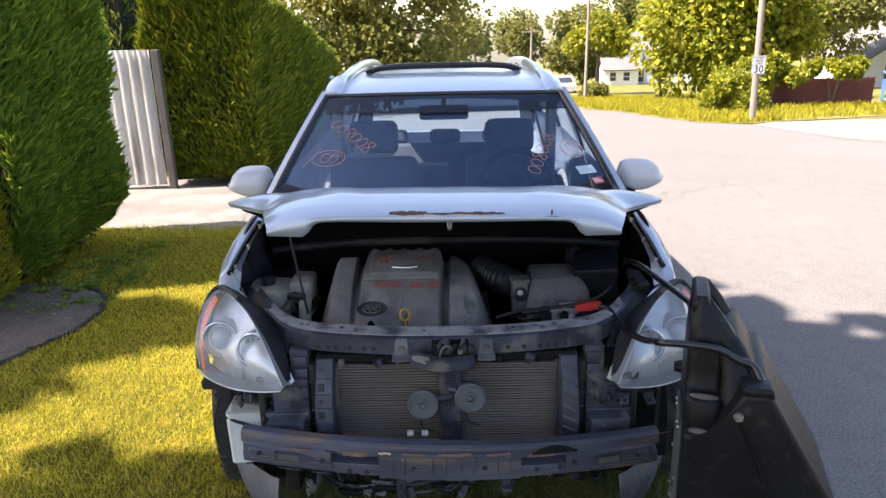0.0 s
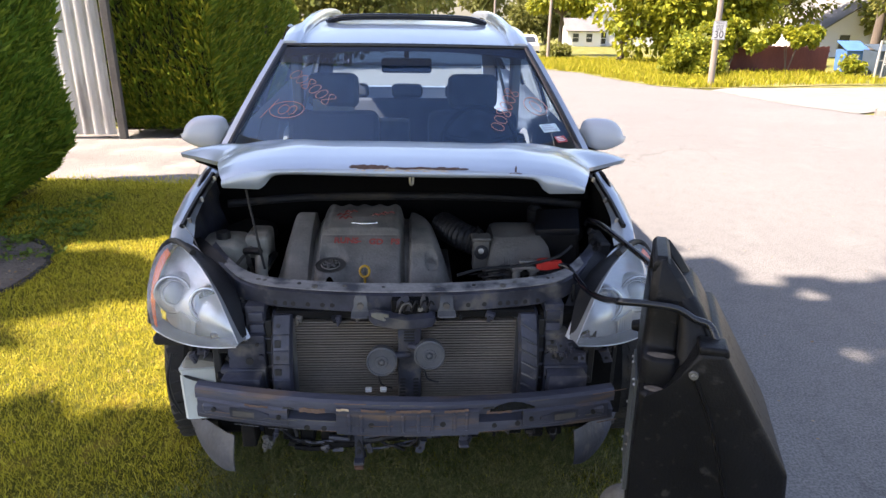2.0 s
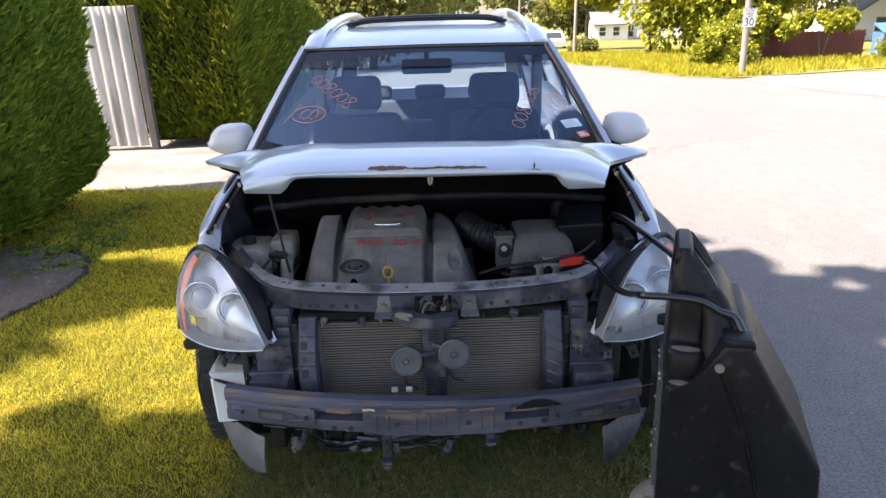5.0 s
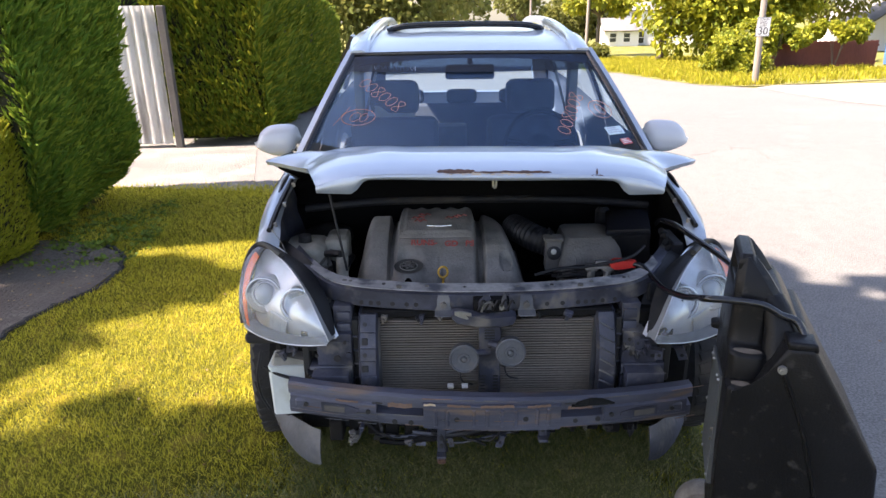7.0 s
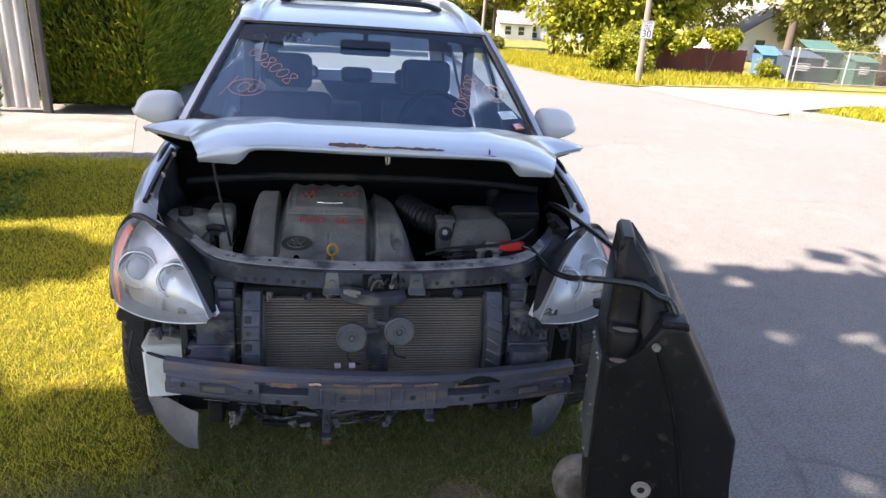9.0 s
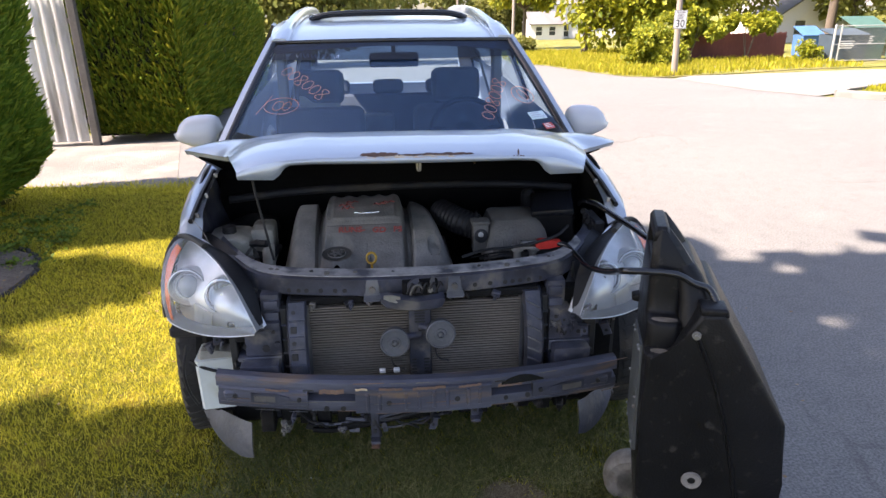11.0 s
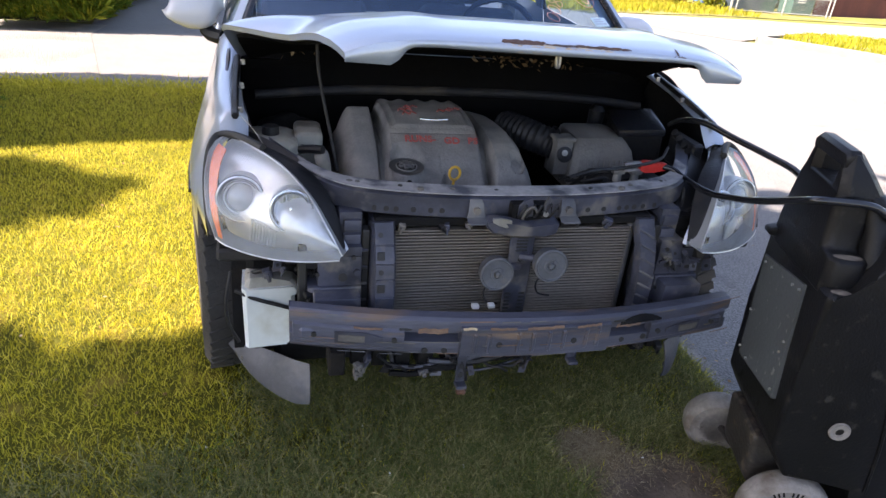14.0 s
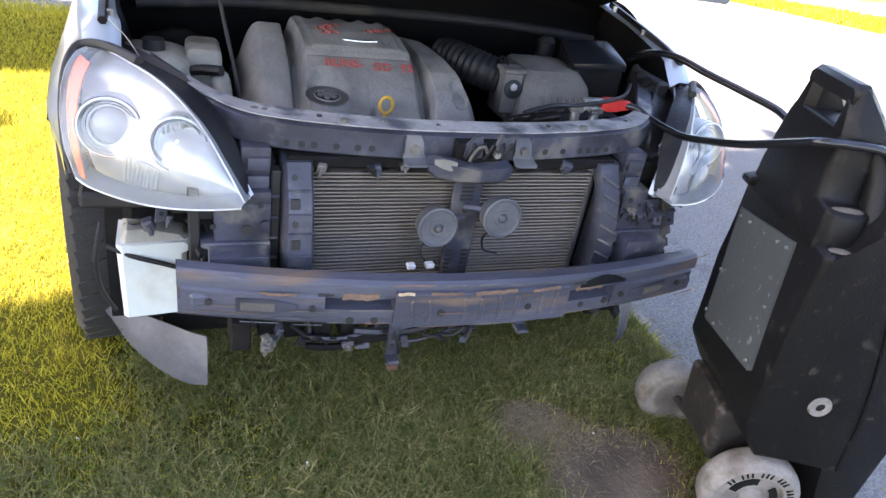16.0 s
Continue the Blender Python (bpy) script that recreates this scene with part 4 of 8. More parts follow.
bm = bmesh.new()
box(bm, -0.83, 0.83, 4.2, 4.50, 0.32, 0.58, 0.05, 3)
part("rear_bumper", bm, PAINT, car, "silver rear bumper")

# windscreen with its blue band and black border
bm = bmesh.new()
grid(bm, lambda u, v: screen((2 * u - 1) * 0.97, 0.14 + 0.84 * v), 20, 12)
ws = part("windscreen", bm, PANE, car, "tinted windscreen with scrawled marker numbers")
ws.visible_shadow = False
bm = bmesh.new()
grid(bm, lambda u, v: screen((2 * u - 1) * 0.965, 0.80 + 0.18 * v) - Vector((0, 0.006, -0.004)), 20, 4)
o = part("shade_band", bm, TINT, ws, "blue-tinted upper band")
o.visible_shadow = False
bm = bmesh.new()
tube(bm, [screen(u, 0.985) + Vector((0, -0.004, 0.004)) for u in (-0.98, -0.6, -0.2, 0.2, 0.6, 0.98)], 0.011, 6, 3)
part("header_seal", bm, GLOSS_BLACK, ws, "black upper seal", 60)


def on_screen(u, v, turn):
    """The pose of something written on the windscreen, read from the front."""
    p = screen(u, v)
    ax = (screen(u + 0.02, v) - p).normalized()
    up = (screen(u, v + 0.02) - p).normalized()
    nrm = ax.cross(up).normalized()
    up = nrm.cross(ax)
    m = Matrix((ax, up, nrm)).transposed().to_4x4()
    return Matrix.Translation(p + nrm * 0.004) @ m @ pose(0, 0, 0, 0, 0, turn)


def scrawl(name, pts, base, mat_, parent, r=0.0014):
    """A marker line drawn through points given in the plane of base."""
    bm = bmesh.new()
    tube(bm, [base @ Vector((x, y, 0)) for x, y in pts], r, 4, 4)
    return part(name, bm, mat_, parent)


def loop(cx, cy, rx, ry, turns=1.15, start=0.4):
    return [(cx + rx * math.cos(start + 2 * math.pi * turns * k / 14), cy + ry * math.sin(start + 2 * math.pi * turns * k / 14)) for k in range(15)]


def scribbled(base, s, mat_):
    """The digits 0 0 8 0 0 8 as loose loops of marker."""
    x = 0.0
    for ch in "008008":
        if ch == "0":
            scrawl("marker_digit", loop(x, 0, 0.42 * s, 0.55 * s), base, mat_, ws)
        else:
            e = [(x + 0.36 * s * math.sin(2 * a), 0.62 * s * math.cos(a)) for a in (2 * math.pi * k / 16 + 0.3 for k in range(17))]
            scrawl("marker_digit", e, base, mat_, ws)
        x += 1.02 * s


scribbled(on_screen(-0.78, 0.69, -33), 0.052, PINK)
scribbled(on_screen(0.54, 0.30, 50), 0.050, PINK)
b = on_screen(-0.74, 0.39, 4)
scrawl("marker_ring", loop(0, 0, 0.082, 0.050, 1.1), b, PINK, ws)
scrawl("marker_mark", loop(-0.015, 0, 0.024, 0.028, 1.1), b, PINK, ws)
scrawl("marker_mark", loop(0.028, 0, 0.018, 0.026, 1.1), b, PINK, ws)
scrawl("marker_mark", [(-0.10, -0.06), (-0.085, 0.0), (-0.07, 0.06)], b, PINK, ws)
b = on_screen(0.83, 0.42, 10)
scrawl("marker_ring", loop(0, 0, 0.055, 0.055, 1.2), b, PINK, ws)
scrawl("marker_mark", loop(0, 0, 0.02, 0.034, 1.1), b, PINK, ws)
b = on_screen(-0.62, 0.84, -4)
for k in range(6):
    scrawl("marker_mark", [(0.036 * k - 0.09, 0.012), (0.036 * k - 0.075, -0.014), (0.036 * k - 0.068, 0.016), (0.036 * k - 0.06, -0.012)], b, FAINT, ws, 0.0014)
for (u, v, w, h, mt, lb) in ((0.86, 0.235, 0.092, 0.045, STICKER, "pale blue inspection sticker"), (0.90, 0.135, 0.058, 0.034, STICKER_RED, "red registration sticker")):
    bm = bmesh.new()
    box(bm, -w / 2, w / 2, -h / 2, h / 2, -0.002, 0.0, 0)
    bmesh.ops.transform(bm, matrix=on_screen(u, v, -6), verts=bm.verts[:])
    st = part("sticker", bm, mt, ws, lb)
    bm = bmesh.new()
    for k in range(3):
        box(bm, -w * 0.4, w * (0.4 - 0.12 * k), -h * 0.28 + k * h * 0.26, -h * 0.16 + k * h * 0.26, 0.0003, 0.0008, 0)
    bmesh.ops.transform(bm, matrix=on_screen(u, v, -6), verts=bm.verts[:])
    part("print", bm, FAINT if mt is STICKER else WHITE, st)

# cabin
bm = bmesh.new()
grid(bm, lambda u, v: (lambda x: (x * 0.76, 1.07 + 0.17 * x * x + (0.45 - 0.13 * x * x) * v, 1.0 + 0.01 * math.sin(3 * v) - 0.05 * v * v))(2 * u - 1), 14, 6, 0.05)
part("dashboard", bm, DASH, car, "dark dashboard top")
bm = bmesh.new()
box(bm, -0.74, 0.74, 1.30, 1.52, 0.6, 0.95, 0.04, 2)
box(bm, -0.10, 0.10, 1.45, 2.0, 0.45, 0.70, 0.03, 2)
part("console", bm, DASH, car)
bm = bmesh.new()
m = Matrix.Translation((0.36, 1.66, 0.99)) @ Euler((radians(62), 0, 0)).to_matrix().to_4x4()
tube(bm, [m @ Vector((0.185 * math.cos(a), 0.185 * math.sin(a), 0)) for a in (2 * math.pi * k / 20 for k in range(21))], 0.014, 8, 1)
for a in (0.2, math.pi - 0.2, -math.pi / 2):
    rod(bm, m @ Vector((0, 0, -0.01)), m @ Vector((0.18 * math.cos(a), 0.18 * math.sin(a), 0)), 0.016, 0.013, 8)
lathe(bm, [(0.07, -0.03), (0.07, 0.0), (0.05, 0.015), (0.0, 0.02)], m, 16)
part("steering_wheel", bm, DASH, car, "black three-spoke steering wheel", 40)


def cushion(bm, x0, x1, y0, y1, z0, z1, m=None, r=0.05):
    box(bm, x0, x1, y0, y1, z0, z1, r, 3, m)


for x in (-0.42, 0.38):
    lean = Matrix.Translation((x, 2.22, 0.62)) @ Euler((radians(-14), 0, 0)).to_matrix().to_4x4()
    bm = bmesh.new()
    cushion(bm, x - 0.25, x + 0.25, 1.75, 2.28, 0.47, 0.63)
    cushion(bm, -0.26, 0.26, -0.07, 0.07, 0.0, 0.43, lean, 0.065)
    st = part("front_seat", bm, SEAT, car, "dark cloth front seat")
    bm = bmesh.new()
    cushion(bm, -0.145, 0.145, -0.06, 0.055, 0.44, 0.64, lean, 0.058)
    rod(bm, lean @ Vector((-0.05, 0, 0.43)), lean @ Vector((-0.05, 0, 0.5)), 0.006)
    rod(bm, lean @ Vector((0.05, 0, 0.43)), lean @ Vector((0.05, 0, 0.5)), 0.006)
    part("headrest", bm, SEAT, st)
bm = bmesh.new()
lean = Matrix.Translation((0, 3.15, 0.62)) @ Euler((radians(-16), 0, 0)).to_matrix().to_4x4()
cushion(bm, -0.62, 0.62, 2.68, 3.2, 0.45, 0.63)
cushion(bm, -0.62, 0.62, -0.07, 0.07, 0.0, 0.36, lean, 0.06)
rs = part("rear_seat", bm, SEAT, car, "dark cloth rear bench")
for x in (-0.38, 0.0, 0.38):
    bm = bmesh.new()
    cushion(bm, x - 0.11, x + 0.11, -0.05, 0.05, 0.36, 0.46, lean, 0.04)
    part("headrest", bm, SEAT, rs)
for sx in (-1, 1):
    bm = bmesh.new()
    grid(bm, lambda u, v: (sx * (0.50 + 0.09 * v + 0.016 * u), 2.33 + 0.03 * u, 1.34 - 0.30 * v), 2, 6, 0.003)
    part("seat_belt", bm, SEAT_BEIGE, car, "pale seat belt strap")
    bm = bmesh.new()
    cushion(bm, sx * 0.625 - 0.025, sx * 0.625 + 0.025, 2.30, 2.41, 0.6, 1.40, None, 0.012)
    part("pillar_trim", bm, SEAT_BEIGE, car, "pale inner pillar trim")
# Sunlight on the front seat's shoulder, put in as a pale piece.
bm = bmesh.new()
slab(bm, [(-0.53, 2.262, 1.045), (-0.30, 2.262, 1.045), (-0.30, 2.262, 1.066), (-0.45, 2.262, 1.068), (-0.50, 2.262, 1.105), (-0.53, 2.262, 1.11)], -0.02)
part("sunlit_shoulder", bm, SEAT_BEIGE, car, "pale piece painted as sunlit cloth on the seat shoulder")
# Sun patch between the front seats, added as a pale block.
bm = bmesh.new()
cushion(bm, -0.20, 0.02, 2.62, 2.70, 0.60, 0.93, None, 0.03)
part("sun_patch", bm, SEAT_BEIGE, car, "pale block painted as a sun patch on the rear seat")
bm = bmesh.new()
box(bm, -0.12, 0.12, 1.66, 1.70, 1.325, 1.395, 0.018, 3)
rod(bm, (0, 1.69, 1.39), (0, 1.70, 1.45), 0.012)
part("rear_view_mirror", bm, DASH, car, "black rear-view mirror")
# floor pan, rear floor and lower body
bm = bmesh.new()
box(bm, -0.78, 0.78, 1.02, 4.3, 0.23, 0.42, 0.03)
box(bm, -0.66, 0.66, 0.35, 1.05, 0.24, 0.36, 0.02)
part("floor_pan", bm, DARK, car, "dark underbody")
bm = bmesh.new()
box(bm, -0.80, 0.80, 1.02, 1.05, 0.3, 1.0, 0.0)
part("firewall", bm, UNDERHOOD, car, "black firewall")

# wheels
for ya in AXLES:
    for sx in (-1, 1):
        m = Matrix.Translation((sx * 0.80, ya, 0.33)) @ Euler((0, radians(90 * sx), radians(7 if ya < 1 and sx < 0 else 0))).to_matrix().to_4x4()
        bm = bmesh.new()
        lathe(bm, [(0.215, -0.10), (0.29, -0.11), (0.322, -0.09), (0.33, -0.05), (0.33, 0.05), (0.322, 0.085), (0.29, 0.105), (0.22, 0.10), (0.215, 0.05), (0.215, -0.10)], m, 40)
        wh = part("wheel", bm, RUBBER, car, "black tyre on a steel rim", 40)
        bm = bmesh.new()
        for k in range(48):
            a = 2 * math.pi * k / 48
            for s in (-1, 1):
                mm = m @ Euler((0, 0, a)).to_matrix().to_4x4() @ Matrix.Translation((0.330, 0, s * 0.052)) @ Euler((radians(18 * s), 0, 0)).to_matrix().to_4x4()
                box(bm, -0.003, 0.004, -0.015, 0.015, -0.036, 0.036, 0, 1, mm)
        part("tread", bm, RUBBER, wh)
        bm = bmesh.new()
        lathe(bm, [(0.213, 0.085), (0.205, 0.06), (0.12, 0.045), (0.06, 0.07), (0.0, 0.075)], m, 30)
        for k in range(5):
            a = 2 * math.pi * k / 5
            rod(bm, m @ Vector((0.05 * math.cos(a), 0.05 * math.sin(a), 0.07)), m @ Vector((0.205 * math.cos(a), 0.205 * math.sin(a), 0.075)), 0.02, 0.025, 8)
        part("rim", bm, ALU, wh, "dull alloy rim")
        # wheel arch liner
        bm = bmesh.new()
        grid(bm, lambda u, v: (sx * (0.64 + (0.19 - 0.055 * sstep(0.6, 0.75, u)) * v), ya + 0.39 * math.cos(math.pi * (-0.05 + 1.1 * u)), 0.33 + 0.39 * math.sin(math.pi * (-0.05 + 1.1 * u))), 18, 3, 0.004)
        part("arch_liner", bm, DARK, car, "black plastic arch liner", 60)

# bonnet: lip, crest and flared rear corners
HY = [0.115, 0.14, 0.20, 0.30, 0.40, 0.50, 0.56, 0.60, 0.66, 0.72, 0.86, 1.05]
HW = [0.498, 0.508, 0.524, 0.548, 0.572, 0.602, 0.645, 0.700, 0.775, 0.785, 0.775, 0.75]
HZ = [1.254, 1.262, 1.270, 1.274, 1.267, 1.250, 1.237, 1.228, 1.214, 1.200, 1.150, 1.050]
HD = [0.036, 0.036, 0.038, 0.046, 0.058, 0.066, 0.062, 0.052, 0.040, 0.045, 0.055, 0.05]


def bonnet(x, y):
    """The height of the bonnet's skin; x as a share of its half width."""
    z = lerp_list(y, HY, HZ) - 0.007 * x
    crease = 0.007 * math.exp(-((abs(x) - 0.72) / 0.05) ** 2) * sstep(0.28, 0.45, y)
    return z - lerp_list(y, HY, HD) * abs(x) ** 7 - 0.010 * x * x + 0.005 * math.exp(-((abs(x) - 0.55) / 0.08) ** 2) * sstep(0.15, 0.4, y) - crease


def bonnet_pt(u, y):
    w = lerp_list(y, HY, HW)
    return Vector((u * w, y + 0.03 * u * u * sstep(0.3, 0.1, y), bonnet(u, y)))


bm = bmesh.new()
grid(bm, lambda u, v: bonnet_pt(2 * u - 1, 0.115 + 0.935 * (v ** 1.35)), 60, 34, 0.0)
hood = part("bonnet", bm, PAINT, car, "silver bonnet propped slightly open, paint flaking off its lip", 60)
bm = bmesh.new()


def lip(u, v):
    x = 2 * u - 1
    p = bonnet_pt(x, 0.115)
    low = 1.238 - 0.047 * sstep(0.70, 0.80, abs(x)) - 0.007 * x
    z = p.z + (min(low, p.z - 0.012) - p.z) * v
    return (p.x, p.y - 0.012 * math.sin(v * 2.4) + 0.012 * v, z)


grid(bm, lip, 60, 5, 0.003)
part("bonnet_lip", bm, PAINT, hood, "", 50)
for sx in (-1, 1):
    bm = bmesh.new()
    grid(bm, lambda u, v: bonnet_pt(sx, 0.115 + 0.60 * u) + Vector((-sx * 0.006 * v, 0.004 * v, -0.020 * v * (1 - 0.3 * u))), 20, 2, 0.003)
    part("bonnet_edge", bm, PAINT, hood, "", 60)
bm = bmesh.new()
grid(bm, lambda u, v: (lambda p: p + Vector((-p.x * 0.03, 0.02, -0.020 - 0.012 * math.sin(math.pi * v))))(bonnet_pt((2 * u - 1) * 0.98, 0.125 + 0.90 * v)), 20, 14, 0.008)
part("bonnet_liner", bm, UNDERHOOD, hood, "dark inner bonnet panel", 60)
bm = bmesh.new()
grid(bm, lambda u, v: bonnet_pt((2 * u - 1) * 0.5, 0.36 + 0.5 * v) + Vector((0, 0, -0.048)), 6, 6, 0.012)
part("insulation", bm, surf("brown_insulation", (0.016, 0.012, 0.009), (0.008, 0.006, 0.005), 1, 0, 9, 60, 0.5, 0.6), hood, "stained brown insulation mat")


def flake(x0, x1, y0, y1, mat_, seed, jag=0.25, lift=0.0016):
    """A ragged patch where paint has come off, lying on the bonnet's lip."""
    r = random.Random(seed)
    n = max(4, int((x1 - x0) / 0.006))
    bm = bmesh.new()
    w = lerp_list(0.15, HY, HW)
    top = [r.uniform(-jag, jag) for _ in range(n + 1)]
    bot = [r.uniform(-jag, jag) for _ in range(n + 1)]

    def f(u, v):
        i = round(u * n)
        end = math.sin(math.pi * min(1, max(0, u))) ** 0.35
        a, b = y0 + (y1 - y0) * bot[i] * 0.5, y1 + (y1 - y0) * top[i] * 0.5
        mid = (a + b) / 2
        y = mid + (a + (b - a) * v - mid) * end
        p = bonnet_pt((x0 + (x1 - x0) * u) / w, max(0.1155, y))
        p.z += lift
        if y < 0.1155:
            p += Vector((0, -0.006, -(0.1155 - y) * 1.0))
        return p

    grid(bm, f, n, 3, 0.001)
    part("rust_patch", bm, mat_, hood, "bare rusted patch")


flake(-0.155, 0.03, 0.101, 0.120, RUSTY_EDGE, 3, 0.35, 0.0012)
flake(0.02, 0.12, 0.110, 0.120, RUSTY_EDGE, 5, 0.6, 0.0012)
flake(-0.155, -0.045, 0.118, 0.138, RUST, 1, 0.35)
flake(-0.05, 0.02, 0.119, 0.127, RUST, 2, 0.5)
flake(0.0, 0.175, 0.120, 0.131, RUST, 4, 0.6)
flake(0.303, 0.309, 0.113, 0.150, RUST, 6, 0.5)
flake(0.288, 0.326, 0.112, 0.117, RUST, 7, 0.6)
bm = bmesh.new()
tube(bm, [(0.012, 0.19, 1.235), (0.012, 0.185, 1.203), (0.016, 0.184, 1.196), (0.020, 0.185, 1.203), (0.020, 0.19, 1.235)], 0.004, 6, 4)
part("striker", bm, ALU, hood, "bright latch striker", 60)
bm = bmesh.new()
tube(bm, [(-0.475, 0.47, 0.82), (-0.49, 0.48, 0.90), (-0.525, 0.52, 1.08), (-0.53, 0.525, 1.20)], 0.0045, 7, 4)
part("prop_rod", bm, BLACK, car, "thin black bonnet prop rod", 60)

# ---- engine bay ----
bm = bmesh.new()
tube(bm, [(-0.70, 0.93, 0.905), (-0.4, 0.95, 0.925), (0, 0.955, 0.93), (0.4, 0.95, 0.925), (0.70, 0.93, 0.905)], 0.016, 8, 5)
part("cowl_seal", bm, COWL, car, "dusty black cowl seal", 60)
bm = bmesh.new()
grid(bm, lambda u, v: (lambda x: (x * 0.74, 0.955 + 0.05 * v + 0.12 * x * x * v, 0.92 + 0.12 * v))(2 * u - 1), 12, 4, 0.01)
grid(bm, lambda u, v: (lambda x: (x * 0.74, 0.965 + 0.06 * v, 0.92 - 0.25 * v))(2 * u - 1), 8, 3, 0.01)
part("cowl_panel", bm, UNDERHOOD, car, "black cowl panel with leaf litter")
for sx in (-1, 1):
    bm = bmesh.new()
    grid(bm, lambda u, v: (sx * (0.765 - 0.085 * v + (0.02 * (1 - v) if u > 0.4 else 0)), 0.55 + 0.49 * u, (0.955 + 0.065 * u) - 0.42 * v - 0.02 * math.sin(6 * u)), 14, 6, 0.008)
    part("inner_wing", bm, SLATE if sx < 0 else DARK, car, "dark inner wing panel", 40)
    bm = bmesh.new()
    tube(bm, [(sx * 0.748, 0.52, 0.955), (sx * 0.752, 0.7, 0.985), (sx * 0.752, 0.95, 1.02)], 0.010, 6, 4)
    part("wing_seal", bm, BLACK, car, "", 60)
    bm = bmesh.new()
    for y in (0.56, 0.72, 0.90):
        rod(bm, (sx * 0.735, y, 0.948 + (y - 0.52) * 0.16), (sx * 0.735, y, 0.963 + (y - 0.52) * 0.16), 0.009, 0.007, 6)
    each("wing_bolt", bm, ALU, car, "wing bolts")
    bm = bmesh.new()
    lathe(bm, [(0.10, 0.0), (0.095, 0.03), (0.06, 0.04), (0.03, 0.06), (0.0, 0.06)], Matrix.Translation((sx * 0.60, 0.86, 0.80)), 20)
    part("strut_tower", bm, DARK, car)


def cover_z(x, y):
    """The moulded top of the engine cover: a middle block between two rounded lobes."""
    mid = lerp_list(y, [0.472, 0.50, 0.55, 0.60, 0.66, 0.75, 0.85, 0.93, 0.975], [0.735, 0.775, 0.820, 0.858, 0.894, 0.908, 0.908, 0.898, 0.86])
    left = lerp_list(y, [0.49, 0.52, 0.56, 0.62, 0.70, 0.81, 0.87, 0.93], [0.70, 0.755, 0.800, 0.842, 0.880, 0.908, 0.890, 0.80])
    right = lerp_list(y, [0.472, 0.50, 0.53, 0.60, 0.70, 0.85, 0.95, 0.985], [0.735, 0.798, 0.834, 0.862, 0.876, 0.878, 0.862, 0.80])
    xr = lerp_list(y, [0.47, 0.63, 0.80, 0.96], [0.168, 0.166, 0.150, 0.105])
    low = 0.69
    body = mid - 0.055
    c = sstep(-0.322, -0.300, x) * sstep(-0.006, -0.026, x)
    a = (sstep(-0.474, -0.400, x) ** 0.55) * sstep(-0.318, -0.345, x)
    b = sstep(-0.004, 0.018, x) * (sstep(xr, xr - 0.075, x) ** 0.55)
    base = low + (body - low) * sstep(-0.352, -0.330, x) * sstep(0.03, 0.01, x)
    z = max(base, body + (mid - body) * c if c > 0.001 else 0, low + (left - low) * a, low + (right - low) * b)
    step = 0.005 * (sstep(0.655, 0.662, y) - sstep(0.915, 0.92, y)) * sstep(-0.285, -0.278, x) * sstep(-0.04, -0.047, x)
    flute = 0.007 * math.sin(x * 105) * sstep(0.88, 0.94, y) * c
    seam = -0.004 * math.exp(-((x + 0.150) / 0.0025) ** 2) * sstep(0.59, 0.57, y) * c
    seam -= 0.004 * math.exp(-((y - 0.640) / 0.003) ** 2) * c
    oval = -0.022 * sstep(1.15, 0.85, math.hypot((x - 0.087) / 0.021, (y - 0.535) / 0.032))
    notch = -0.030 * sstep(1.1, 0.9, abs(x + 0.139) / max(0.004, 0.030 - (y - 0.472) * 0.55)) * sstep(0.53, 0.515, y)
    z += step + flute + seam + oval + notch
    d = math.hypot(x + 0.262, (y - 0.535) * 0.92)
    z += (0.806 + 0.12 * (y - 0.53) - z) * sstep(0.062, 0.054, d)
    return z


bm = bmesh.new()
grid(bm, lambda u, v: (-0.472 + 0.642 * u, 0.474 + 0.512 * v, cover_z(-0.472 + 0.642 * u, 0.474 + 0.512 * v)), 120, 96, 0.0)
cover = part("engine_cover", bm, COVER, car, "dusty grey plastic engine cover with red crayon writing", 50)


def on_cover(x, y, lift=0.002, turn=0):
    z = cover_z(x, y)
    slope = math.degrees(math.atan((cover_z(x, y + 0.01) - cover_z(x, y - 0.01)) / 0.02))
    return pose(x, y, z + lift, slope, 0, turn)


bm = lettering("RUNS-", 0.034, on_cover(-0.208, 0.612, 0.003, -2), 0.0009, 1.0, 0.0011)
part("crayon_writing", bm, CHALK, cover, "red crayon word")
for word, x in (("GD", -0.108), ("PS", -0.040)):
    part("crayon_writing", lettering(word, 0.034, on_cover(x, 0.607, 0.003, -4), 0.0009, 1.0, 0.0011), CHALK, cover, "red crayon word")
for x, y in ((-0.235, 0.765), (-0.21, 0.80), (-0.225, 0.735), (-0.105, 0.765), (-0.07, 0.785)):
    bm = bmesh.new()
    m = on_cover(x, y, 0.003, 8)
    tube(bm, [m @ Vector(p) for p in ((-0.022, -0.008, 0), (-0.01, 0.010, 0), (0.0, -0.008, 0), (0.012, 0.010, 0), (0.024, -0.006, 0))], 0.0028, 4, 3)
    part("crayon_mark", bm, CHALK, cover, "", 60)
bm = bmesh.new()
m = on_cover(-0.152, 0.690, 0.004)
tube(bm, [m @ Vector((0.046 * t, -0.006 * (1 - t * t), 0)) for t in (-1, -0.5, 0, 0.5, 1)], 0.0032, 6, 4)
part("badge_arc", bm, CHROME, cover, "thin chrome arc", 60)
m = Matrix.Translation((-0.262, 0.530, 0.8075)) @ Euler((radians(7), 0, 0)).to_matrix().to_4x4()
bm = bmesh.new()
lathe(bm, [(0.031, 0.0), (0.031, 0.003), (0.0, 0.003)], m, 28)
